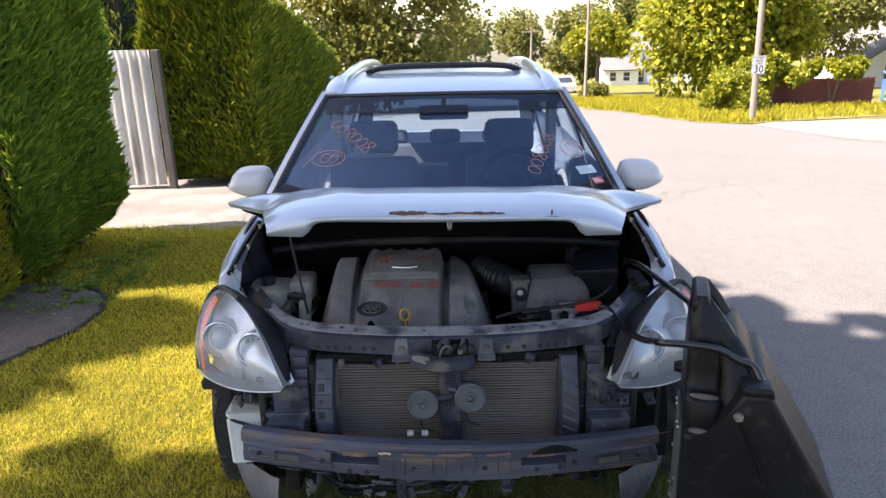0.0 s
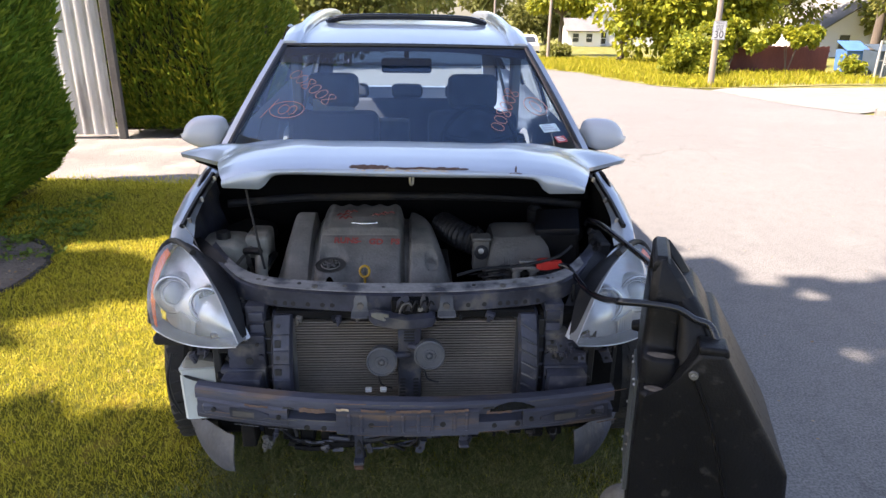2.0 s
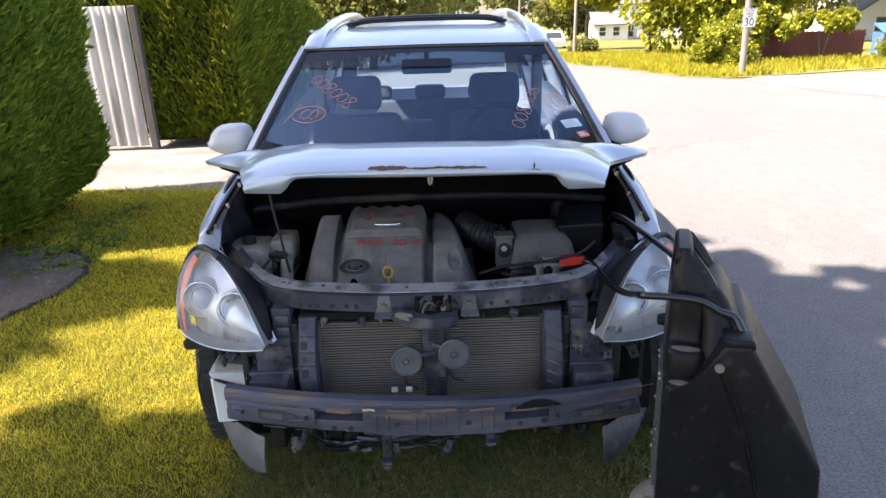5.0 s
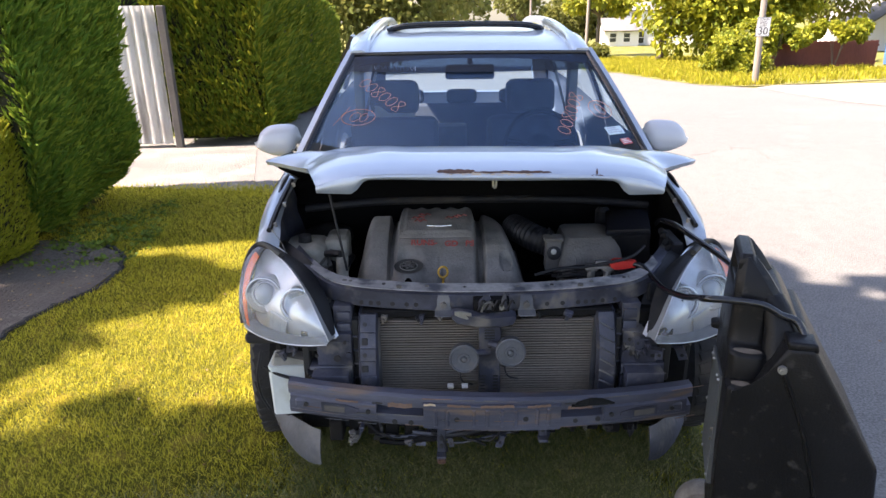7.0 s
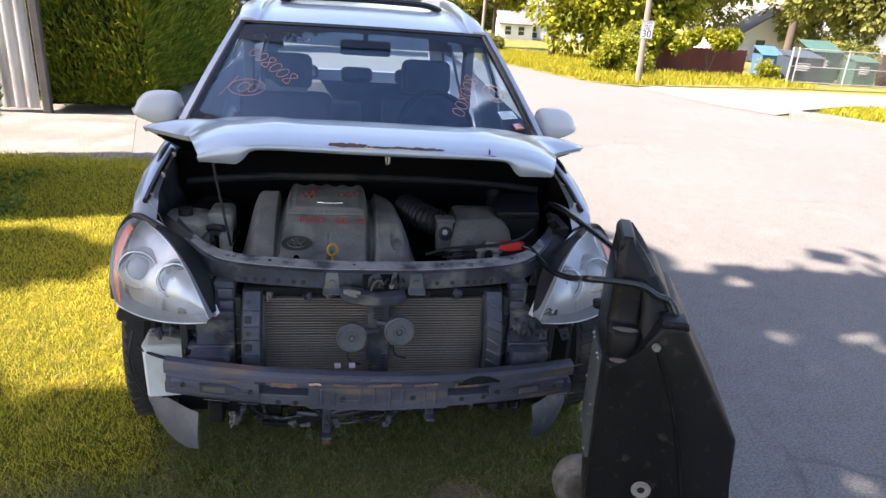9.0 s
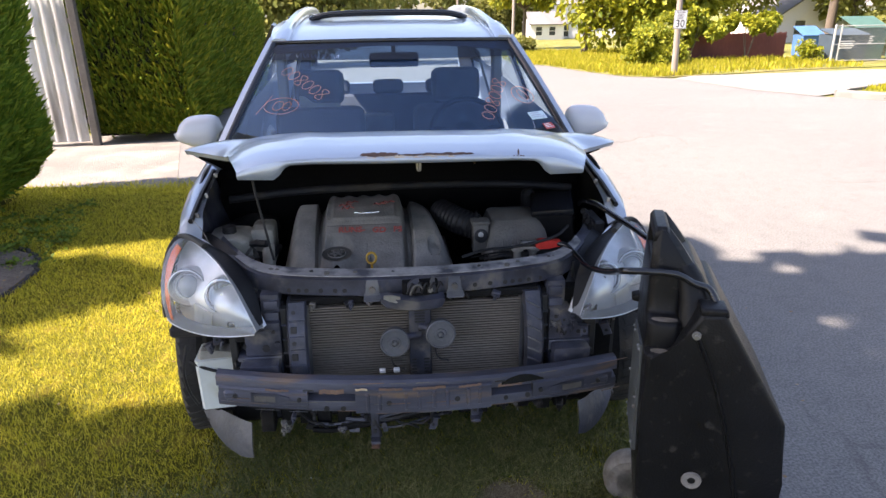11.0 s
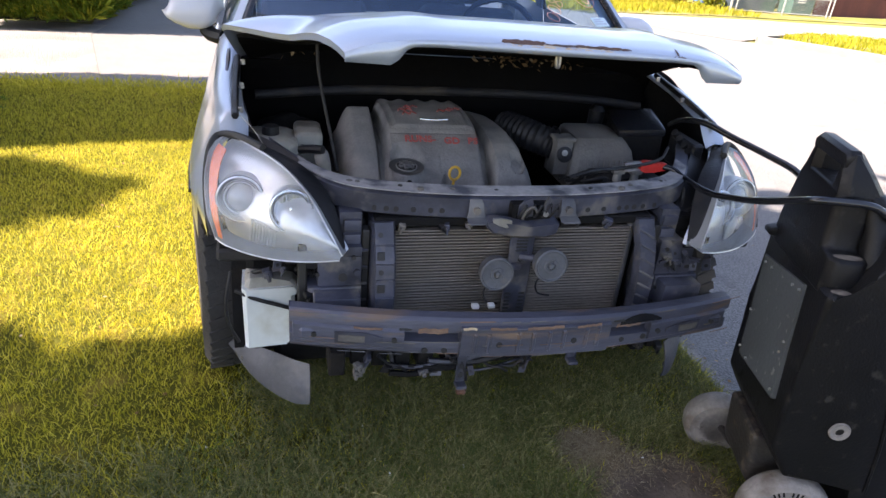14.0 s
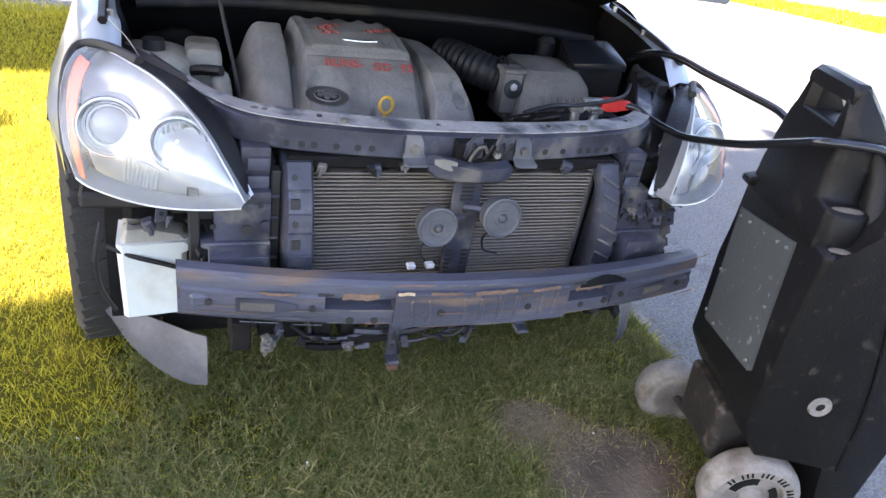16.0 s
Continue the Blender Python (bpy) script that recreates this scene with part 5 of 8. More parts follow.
part("filler_well", bm, INK_AND_GAP_BLACK, cover, "dark well round the cap", 40)
bm = bmesh.new()
lathe(bm, [(0.031, 0.0015), (0.051, 0.0015), (0.053, 0.003)], m, 36)
bmesh.ops.delete(bm, geom=[f for f in bm.faces if len(f.verts) > 4], context="FACES_ONLY")
part("filler_recess", bm, COVER_DARK, cover, "grimy round recess", 60)
bm = bmesh.new()
tube(bm, [m @ Vector((0.031 * math.cos(a), 0.031 * math.sin(a), 0.003)) for a in (2 * math.pi * k / 28 for k in range(29))], 0.0024, 6, 1)
part("filler_rim", bm, COVER, cover, "", 60)
bm = bmesh.new()
lathe(bm, [(0.014, 0.003), (0.014, 0.012), (0.011, 0.015), (0.0, 0.015)], m, 20)
for k in range(3):
    box(bm, -0.026, 0.026, -0.0065, 0.0065, 0.003, 0.012, 0.003, 1, m @ Euler((0, 0, 0.3 + k * math.pi / 3)).to_matrix().to_4x4())
part("oil_cap", bm, DUSTY, cover, "dusty star-shaped oil cap", 40)
bm = bmesh.new()
tube(bm, [(-0.139 + 0.016 * math.cos(a), 0.432, 0.826 + 0.020 * math.sin(a)) for a in (-math.pi / 2 + 2 * math.pi * k / 18 for k in range(19))], 0.0042, 6, 1)
rod(bm, (-0.139, 0.434, 0.808), (-0.139, 0.445, 0.74), 0.004)
part("dipstick", bm, YELLOW, car, "yellow ring of the oil dipstick", 60)
bm = bmesh.new()
box(bm, -0.44, 0.14, 0.50, 0.94, 0.40, 0.72, 0.03, 2)
part("engine_block", bm, DARK, car, "grimy engine block")

# intake hose, air box, fuse box, battery and smaller gear
bm = bmesh.new()
path = smooth_path([(0.14, 0.84, 0.850), (0.17, 0.76, 0.855), (0.21, 0.70, 0.850), (0.265, 0.665, 0.838)], 8)
rings = []
for i, p in enumerate(path):
    d = (path[min(i + 1, len(path) - 1)] - path[max(0, i - 1)]).normalized()
    s = d.cross(Vector((0, 0, 1))).normalized()
    up = s.cross(d)
    r = 0.047 + (0.005 if i % 2 else 0)
    rings.append([p + r * (math.cos(a) * s + math.sin(a) * up) for a in (2 * math.pi * k / 16 for k in range(16))])
loft(bm, rings)
part("intake_hose", bm, BLACK, car, "ribbed black intake hose", 30)
bm = bmesh.new()
tube(bm, [(0.262 + 0.0 * k, 0.668 + 0.055 * math.cos(a), 0.842 + 0.055 * math.sin(a)) for k, a in enumerate(2 * math.pi * k / 16 for k in range(17))], 0.004, 5, 1)
part("hose_clamp", bm, BLACK, car, "", 60)
bm = bmesh.new()
air_ring = lambda x0, x1, y0, y1, z: [Vector((x, y, z)) for x, y in ((x0 + 0.02, y0), (x1 - 0.02, y0), (x1, y0 + 0.02), (x1, y1 - 0.02), (x1 - 0.02, y1), (x0 + 0.02, y1), (x0, y1 - 0.02), (x0, y0 + 0.02))]
loft(bm, [air_ring(0.285, 0.525, 0.545, 0.79, 0.72), air_ring(0.285, 0.525, 0.545, 0.79, 0.775), air_ring(0.300, 0.510, 0.575, 0.78, 0.845), air_ring(0.312, 0.485, 0.605, 0.77, 0.882), air_ring(0.335, 0.46, 0.63, 0.75, 0.888)])
ab = part("air_box", bm, DUSTY, car, "dusty ribbed air filter box")
for k in range(9):
    x = 0.345 + 0.019 * k
    bm = bmesh.new()
    tube(bm, [(x, 0.541, 0.745), (x, 0.544, 0.778), (x, 0.564, 0.822)], 0.0034, 6, 2)
    part("box_rib", bm, DUSTY, ab, "", 60)
bm = bmesh.new()
box(bm, 0.238, 0.296, 0.590, 0.640, 0.76, 0.878, 0.008, 2)
box(bm, 0.232, 0.302, 0.586, 0.645, 0.872, 0.886, 0.004, 1)
sen = part("intake_neck", bm, DUSTY, ab, "dusty square neck of the air box", 40)
m = Matrix.Translation((0.267, 0.588, 0.832)) @ Euler((radians(80), 0, 0)).to_matrix().to_4x4()
bm = bmesh.new()
lathe(bm, [(0.026, 0), (0.026, 0.006), (0.020, 0.009), (0.0, 0.009)], m, 22)
part("neck_cap", bm, BLACK, sen, "round black cap", 40)
bm = bmesh.new()
lathe(bm, [(0.010, 0.009), (0.010, 0.012), (0.0, 0.013)], m @ Matrix.Translation((-0.002, 0.006, 0)), 12)
part("sensor", bm, ALU, sen, "small bright metal stud")
bm = bmesh.new()
rod(bm, (0.505, 0.885, 0.80), (0.505, 0.88, 0.902), 0.027, 0.029, 16)
rod(bm, (0.505, 0.88, 0.902), (0.505, 0.88, 0.918), 0.027, 0.016, 16)
part("canister", bm, BLACK, car, "dusty black canister")
bm = bmesh.new()
mm = Matrix.Translation((0.560, 0.690, 0.868)) @ Euler((radians(8), radians(-6), radians(-12))).to_matrix().to_4x4()
box(bm, -0.075, 0.075, -0.085, 0.085, -0.12, 0.035, 0.008, 1, mm)
fb = part("fuse_box", bm, DARK, car, "black fuse box with a glossy lid")
bm = bmesh.new()
box(bm, -0.08, 0.08, -0.09, 0.09, 0.035, 0.062, 0.01, 2, mm)
part("lid", bm, GLOSS_BLACK, fb, "smooth black lid")
bm = bmesh.new()
box(bm, 0.32, 0.54, 0.36, 0.52, 0.62, 0.815, 0.012, 2)
part("battery", bm, BLACK, car, "black starter battery")
bm = bmesh.new()
for k in range(4):
    rod(bm, (0.672, 0.50 + 0.032 * k, 0.865 + 0.010 * k), (0.648, 0.49 + 0.032 * k, 0.885 + 0.010 * k), 0.013, 0.012, 8)
box(bm, 0.66, 0.70, 0.48, 0.63, 0.80, 0.905, 0.006)
part("relay_block", bm, BLACK, car, "black relay block")
r = random.Random(8)
for k in range(12):
    bm = bmesh.new()
    a = Vector((r.uniform(0.18, 0.5), r.uniform(0.40, 0.52), 0.785 + r.uniform(-0.02, 0.03)))
    b = Vector((r.uniform(0.20, 0.62), r.uniform(0.40, 0.53), 0.79 + r.uniform(-0.04, 0.02)))
    tube(bm, [a, a.lerp(b, 0.35) + Vector((0, -0.03, 0.025)), a.lerp(b, 0.7) + Vector((0.01, 0.02, -0.01)), b], r.choice((0.003, 0.004, 0.0055)), 6, 4)
    part("wiring", bm, r.choice((BLACK, DARK, DARK)), car, "", 60)
for k in range(8):
    bm = bmesh.new()
    a = Vector((r.uniform(-0.68, -0.48), r.uniform(0.50, 0.75), 0.78 + r.uniform(-0.05, 0.03)))
    b = Vector((r.uniform(-0.70, -0.48), r.uniform(0.55, 0.95), 0.80 + r.uniform(-0.05, 0.05)))
    tube(bm, [a, a.lerp(b, 0.5) + Vector((0.02, -0.02, 0.03)), b], r.choice((0.006, 0.010, 0.013)), 6, 4)
    part("hose", bm, r.choice((BLACK, DUSTY)), car, "", 60)
bm = bmesh.new()
for x, y in ((0.365, 0.40), (0.42, 0.395)):
    rod(bm, (x, y, 0.81), (x, y, 0.856), 0.014, 0.012, 10)
    box(bm, x - 0.02, x + 0.02, y - 0.012, y + 0.012, 0.84, 0.862, 0.004)
part("battery_terminal", bm, ALU, car, "dull metal battery terminals", 40)

# coolant tank and brake reservoir
bm = bmesh.new()
loft(bm, [[Vector((-0.72 + a * w, 0.58 + b * d, z)) for a, b in ((0.15, 0), (0.85, 0), (1, 0.15), (1, 0.85), (0.85, 1), (0.15, 1), (0, 0.85), (0, 0.15))] for z, w, d in ((0.70, 0.14, 0.18), (0.78, 0.15, 0.20), (0.79, 0.155, 0.205), (0.80, 0.15, 0.20), (0.845, 0.142, 0.19), (0.862, 0.11, 0.15))])
soften(bm, 0.006, 25)
ct = part("coolant_tank", bm, TANK, car, "yellowed coolant expansion tank")
bm = bmesh.new()
rod(bm, (-0.655, 0.66, 0.86), (-0.655, 0.66, 0.886), 0.026, 0.024, 16)
part("tank_cap", bm, BLACK, ct, "black cap", 40)
bm = bmesh.new()
box(bm, -0.585, -0.50, 0.66, 0.80, 0.72, 0.865, 0.022, 3)
part("fluid_tank", bm, TANK, car, "pale fluid reservoir")
bm = bmesh.new()
tube(bm, [(-0.50, 0.52, 0.68), (-0.505, 0.55, 0.79), (-0.51, 0.60, 0.82)], 0.022, 10, 5)
part("filler_neck", bm, TANK, car, "pale filler neck", 60)
bm = bmesh.new()
tube(bm, [(-0.735, 0.50, 0.965), (-0.70, 0.47, 0.935), (-0.672, 0.43, 0.90)], 0.0014, 6, 4)
part("release_wire", bm, ALU, car, "thin metal wire", 60)

# ---- front end ----
sup = [(-0.66, 0.50, 0.873), (-0.60, 0.40, 0.863), (-0.52, 0.295, 0.853), (-0.42, 0.245, 0.846), (-0.2, 0.215, 0.840), (0, 0.207, 0.840), (0.2, 0.215, 0.840), (0.42, 0.245, 0.846), (0.52, 0.295, 0.853), (0.60, 0.40, 0.863), (0.66, 0.50, 0.873)]
path = smooth_path(sup, 5)
bm = bmesh.new()
loft(bm, [[p + Vector((0, a, b)) for a, b in ((0.0, 0.0), (0.0, -0.052), (0.012, -0.060), (0.05, -0.058), (0.078, -0.01), (0.078, 0.006), (0.02, 0.006))] for p in path])
us = part("upper_support", bm, SLATE, car, "dusty slate radiator support bar", 35)
bm = bmesh.new()
loft(bm, [[p + Vector((0, a, b)) for a, b in ((0.010, 0.0065), (0.074, 0.0065), (0.074, 0.0095), (0.010, 0.0095))] for p in path[6:-6]])
part("dusty_top", bm, surf("dusty_steel", (0.36, 0.35, 0.345), (0.22, 0.22, 0.225), 0.8, 0, 9, 60, 0.4, 0.2, dirt=(0.06, 0.065, 0.08), dirt_amt=0.5, dirt_scale=14), us, "grey dust on the bar")
bm = bmesh.new()
for x in (-0.40, -0.37, -0.345, -0.30, -0.255, -0.225, 0.19, 0.24, 0.29, 0.315, 0.34, 0.37, 0.41):
    y = np.interp(x, [p.x for p in path], [p.y for p in path])
    rod(bm, (x, y - 0.001, 0.805), (x, y + 0.004, 0.805), 0.0075, 0.0075, 10)
each("bolt_hole", bm, INK_AND_GAP_BLACK, us, "dark bolt holes")
bm = bmesh.new()
for x, y in ((-0.46, 0.30), (-0.28, 0.25), (0.30, 0.25), (0.47, 0.30), (-0.55, 0.37), (0.55, 0.37)):
    rod(bm, (x, y, 0.845), (x, y, 0.858), 0.011, 0.009, 6)
each("bolt", bm, DUSTY, us)
# latch with its cover, linkage and two light brackets
bm = bmesh.new()
box(bm, -0.045, 0.068, 0.178, 0.215, 0.785, 0.838, 0.006, 2)
lt = part("bonnet_latch", bm, DARK, car, "black bonnet latch", 40)
for pts in ([(-0.030, 0.806), (-0.028, 0.836), (-0.012, 0.852), (0.004, 0.858), (0.010, 0.840), (0.012, 0.806)], [(0.040, 0.806), (0.042, 0.838), (0.050, 0.862), (0.056, 0.860), (0.058, 0.838), (0.064, 0.806)]):
    bm = bmesh.new()
    slab(bm, [(x, 0.172, z) for x, z in pts], -0.009)
    part("latch_plate", bm, SLATE, lt, "worn steel latch plate")
for k in range(5):
    bm = bmesh.new()
    x = -0.030 + 0.022 * k
    tube(bm, [(x, 0.168, 0.806), (x + 0.006, 0.160, 0.824), (x + 0.016, 0.164, 0.842), (x + 0.024, 0.176, 0.826 + 0.008 * (k % 2))], 0.0032, 6, 3)
    part("latch_linkage", bm, BLACK, lt, "", 60)
bm = bmesh.new()
tube(bm, [(-0.020, 0.163, 0.803), (-0.012, 0.160, 0.828), (0.006, 0.160, 0.838), (0.020, 0.163, 0.820)], 0.004, 6, 4)
part("latch_spring", bm, DUSTY, lt, "", 60)
bm = bmesh.new()
rod(bm, (0.042, 0.158, 0.818), (0.042, 0.172, 0.818), 0.008, 0.008, 8)
part("latch_pin", bm, ALU, lt)
bm = bmesh.new()
loft(bm, [[(x, 0.195 - d, zt), (x, 0.160 - d, zt - 0.006), (x, 0.162 - d, zz + 0.008), (x, 0.172 - d, zz), (x, 0.195 - d, zz)] for x, d, zt, zz in ((-0.112, 0.0, 0.800, 0.776), (-0.095, 0.008, 0.806, 0.762), (-0.04, 0.012, 0.800, 0.752), (0.0, 0.012, 0.792, 0.750), (0.055, 0.012, 0.798, 0.752), (0.078, 0.008, 0.798, 0.757), (0.088, 0.0, 0.792, 0.770))])
part("latch_cover", bm, SLATE, lt, "slate plastic cover", 40)
bm = bmesh.new()
loft(bm, [[(x, 0.150, z), (x, 0.156, z + 0.004), (x, 0.156, z + w), (x, 0.150, z + w)] for x, z, w in ((-0.104, 0.800, 0.010), (-0.085, 0.790, 0.022), (-0.065, 0.784, 0.024), (-0.052, 0.790, 0.014))])
part("bent_bracket", bm, ALU, lt, "bent pale bracket on the cover", 40)
for x in (-0.138, 0.122):
    bm = bmesh.new()
    loft(bm, [[(x - w, y, z), (x + w, y, z), (x + w, y + 0.005, z + 0.003), (x - w, y + 0.005, z + 0.003)] for w, y, z in ((0.016, 0.205, 0.838), (0.020, 0.196, 0.828), (0.021, 0.190, 0.806), (0.026, 0.186, 0.797), (0.028, 0.164, 0.790), (0.022, 0.156, 0.790))])
    bk = part("latch_bracket", bm, SHIELD, lt, "dusty bent metal bracket", 30)
    bm = bmesh.new()
    rod(bm, (x, 0.182, 0.816), (x, 0.196, 0.816), 0.010, 0.010, 8)
    part("bracket_bolt", bm, DUSTY, bk)

# condenser: a frame with a stack of flat tubes before a finned core
bm = bmesh.new()
box(bm, -0.345, 0.345, 0.258, 0.272, 0.44, 0.748, 0.0)
cond = part("condenser", bm, surf("fin_core", (0.030, 0.026, 0.021), (0.018, 0.016, 0.014), 0.7, 0.3, 6, 120, 0.5, 0.3, stretch=(6, 1, 1)), car, "dusty air-conditioning condenser with flat tubes")
tube_me = None
for k in range(33):
    if tube_me is None:
        bm = bmesh.new()
        box(bm, -0.345, 0.345, 0.226, 0.262, -0.0019, 0.0019, 0.0012)
        o = part("flat_tube", bm, FIN, cond)
        tube_me = o.data
    else:
        o = new("flat_tube", tube_me)
        o.parent = cond
    o.location = (0.0, 0.0006 * math.sin(k * 5.1), 0.448 + 0.0092 * k + 0.0004 * math.sin(k * 2.7))
bm = bmesh.new()
for x in (-0.352, 0.352):
    rod(bm, (x, 0.245, 0.43), (x, 0.245, 0.755), 0.013, 0.013, 12)
each("header_tube", bm, SHIELD, cond, "dull aluminium end tube", 40)
bm = bmesh.new()
box(bm, -0.42, 0.42, 0.275, 0.31, 0.42, 0.80, 0.01)
part("radiator", bm, DARK, car, "black radiator core")

# horns on their centre bracket
bm = bmesh.new()
box(bm, -0.026, 0.046, 0.205, 0.213, 0.46, 0.765, 0.004)
brk = part("centre_bracket", bm, SLATE, car, "slate steel centre bracket")
bm = bmesh.new()
for x in (-0.012, 0.030):
    for k in range(7):
        box(bm, x - 0.009, x + 0.009, 0.2035, 0.206, 0.474 + 0.012 * k, 0.481 + 0.012 * k, 0.002)
for k in range(6):
    box(bm, -0.008, 0.026, 0.2035, 0.206, 0.685 + 0.010 * k, 0.691 + 0.010 * k, 0.002)
rod(bm, (0.010, 0.203, 0.66), (0.010, 0.206, 0.66), 0.007, 0.007, 10)
each("slot", bm, INK_AND_GAP_BLACK, brk, "dark slots")
HORN = surf("horn_grey", (0.085, 0.092, 0.105), (0.06, 0.065, 0.075), 0.55, 0.1, 15, 90, 0.3, 0.2, dirt=(0.13, 0.12, 0.11), dirt_amt=0.3, dirt_scale=20)
for x, y, z in ((-0.075, 0.146, 0.649), (0.070, 0.130, 0.679)):
    m = Matrix.Translation((x, y, z)) @ Euler((radians(84), 0, 0)).to_matrix().to_4x4()
    bm = bmesh.new()
    lathe(bm, [(0.0, -0.045), (0.03, -0.045), (0.043, -0.03), (0.046, -0.006), (0.0475, 0.0), (0.0475, 0.004), (0.043, 0.006), (0.040, 0.003), (0.034, 0.0025), (0.020, 0.003), (0.018, 0.006), (0.012, 0.006), (0.010, 0.002), (0.006, 0.009), (0.0, 0.010)], m, 32)
    h = part("horn", bm, HORN, car, "dusty grey disc horn", 30)
    bm = bmesh.new()
    rod(bm, (x, y + 0.03, z), (0.01, 0.207, z - 0.01), 0.010, 0.012, 8)
    part("horn_mount", bm, SLATE, h)
    bm = bmesh.new()
    tube(bm, [(x + 0.0, y + 0.03, z - 0.045), (x - 0.012, y + 0.05, z - 0.08), (x - 0.002, y + 0.05, z - 0.115), (x + 0.03, y + 0.04, z - 0.12)], 0.0028, 5, 4)
    part("horn_wire", bm, BLACK, h, "", 60)
bm = bmesh.new()
for x in (-0.118, -0.072):
    box(bm, x - 0.010, x + 0.010, 0.155, 0.172, 0.533, 0.545, 0.002)
each("plug", bm, WHITE, car, "white wire plug")

# bumper beam, arched, with ridges, centre plate and end plates
def beam_y(x):
    return 0.082 * (abs(x) / 0.62) ** 2.0


def beam_z(x):
    return -0.024 * x


def beam_sweep(bm, x0, x1, prof, n):
    loft(bm, [[Vector((x, beam_y(x) + a, b + beam_z(x))) for a, b in prof] for x in (x0 + (x1 - x0) * k / n for k in range(n + 1))])


bm = bmesh.new()
beam_sweep(bm, -0.622, 0.635, [(0.0, 0.588), (-0.002, 0.580), (-0.002, 0.558), (0.030, 0.552), (0.032, 0.532), (0.0, 0.526), (-0.002, 0.520), (-0.002, 0.496), (0.004, 0.488), (0.040, 0.488), (0.044, 0.53), (0.042, 0.592), (0.01, 0.594)], 44)
beam = part("bumper_beam", bm, BEAM, car, "scratched slate-blue steel bumper beam with rust", 25)
bm = bmesh.new()
beam_sweep(bm, -0.202, 0.212, [(-0.004, 0.578), (-0.012, 0.574), (-0.012, 0.492), (-0.004, 0.488), (0.02, 0.488), (0.02, 0.578)], 16)
cp = part("centre_plate", bm, BEAM, beam, "ribbed plate spot-welded to the beam", 30)
for x in (-0.165, -0.13, -0.05, -0.01, 0.035, 0.075, 0.14, 0.175):
    bm = bmesh.new()
    box(bm, x - 0.006, x + 0.006, beam_y(x) - 0.017, beam_y(x) - 0.009, 0.505, 0.565, 0.003)
    part("plate_rib", bm, BEAM, cp)
bm = bmesh.new()
for x in (-0.101, 0.106):
    rod(bm, (x, beam_y(x) - 0.0135, 0.53), (x, beam_y(x), 0.53), 0.0085, 0.0085, 14)
each("tow_hole", bm, INK_AND_GAP_BLACK, cp, "dark round holes")
for sx in (-1, 1):
    bm = bmesh.new()
    a, b = sorted((sx * 0.345, sx * 0.615))
    beam_sweep(bm, a, b, [(-0.003, 0.562), (-0.010, 0.558), (-0.010, 0.512), (-0.004, 0.506), (0.02, 0.506), (0.02, 0.562)], 10)
    for x, w in ((sx * 0.58, 0.02),):
        box(bm, x - w, x + w, beam_y(x) - 0.015, beam_y(x), 0.520 + beam_z(x), 0.550 + beam_z(x), 0.006)
    ep = part("end_plate", bm, BEAM, beam, "pressed end plate", 30)
    bm = bmesh.new()
    for x in (sx * 0.565, sx * 0.37):
        rod(bm, (x, beam_y(x) - 0.0165, 0.535 + beam_z(x)), (x, beam_y(x), 0.535 + beam_z(x)), 0.007, 0.007, 12)
    each("plate_hole", bm, INK_AND_GAP_BLACK, ep, "dark holes")
    # Darker slab laid on the plate; its colour paints the recess's shadow.
    bm = bmesh.new()
    zc = 0.534 + beam_z(sx * 0.46)
    slab(bm, [(sx * (0.46 + a), beam_y(0.46 + a) - 0.0112, zc + b) for a, b in ((0.055, 0.017), (0.055, -0.015), (-0.020, -0.015), (-0.062, -0.004), (-0.062, 0.006), (-0.020, 0.017))], sx * 0.004)
    pr = part("pressed_recess", bm, SLATE, ep, "pressed recess, its shadow painted as a darker slab")
    bm = bmesh.new()
    slab(bm, [(sx * (0.46 + a), beam_y(0.46 + a) - 0.0126, zc + b) for a, b in ((0.046, 0.009), (0.046, -0.010), (-0.018, -0.010), (-0.018, 0.009))], sx * 0.004)
    part("recess_floor", bm, DUSTY, pr, "dusty floor of the recess")
    bm = bmesh.new()
    box(bm, sx * 0.50 - 0.06, sx * 0.50 + 0.06, 0.13, 0.42, 0.475, 0.60, 0.008, 2)
    part("crash_box", bm, SLATE, beam, "steel crash box behind the beam")
r = random.Random(11)
for x0, x1, z0, z1 in ((-0.31, -0.235, 0.552, 0.567), (-0.20, -0.165, 0.573, 0.580), (-0.13, -0.06, 0.572, 0.580), (-0.03, 0.07, 0.571, 0.580), (0.11, 0.18, 0.572, 0.580), (0.235, 0.31, 0.555, 0.566), (-0.47, -0.40, 0.560, 0.566)):
    bm = bmesh.new()
    yy = lambda x: beam_y(x) - (0.0145 if -0.203 < x < 0.213 else 0.0115 if 0.34 < abs(x) < 0.62 else 0.0035)
    n = max(3, int((x1 - x0) / 0.008))
    jt = [r.uniform(-0.3, 0.3) for _ in range(n + 1)]
    grid(bm, lambda u, v: (x0 + (x1 - x0) * u, yy(x0 + (x1 - x0) * u), z0 + (z1 - z0) * (v + (jt[round(u * n)] * 0.8)) + beam_z(x0)), n, 2, 0.001)
    part("rust_streak", bm, BEAM_RUST if r.random() < 0.7 else RUSTY_EDGE, beam, "orange rust streak")
bm = bmesh.new()
jt = [r.uniform(0.0, 0.35) for _ in range(21)]
grid(bm, lambda u, v: (0.245 + 0.135 * u, beam_y(0.245 + 0.135 * u) - 0.0042, 0.560 + 0.028 * v * math.sin(math.pi * (0.1 + 0.85 * u)) + 0.006 * jt[round(u * 20)] - 0.004), 20, 2, 0.001)
part("oil_stain", bm, GLOSS_BLACK, beam, "wet black stain on the beam")

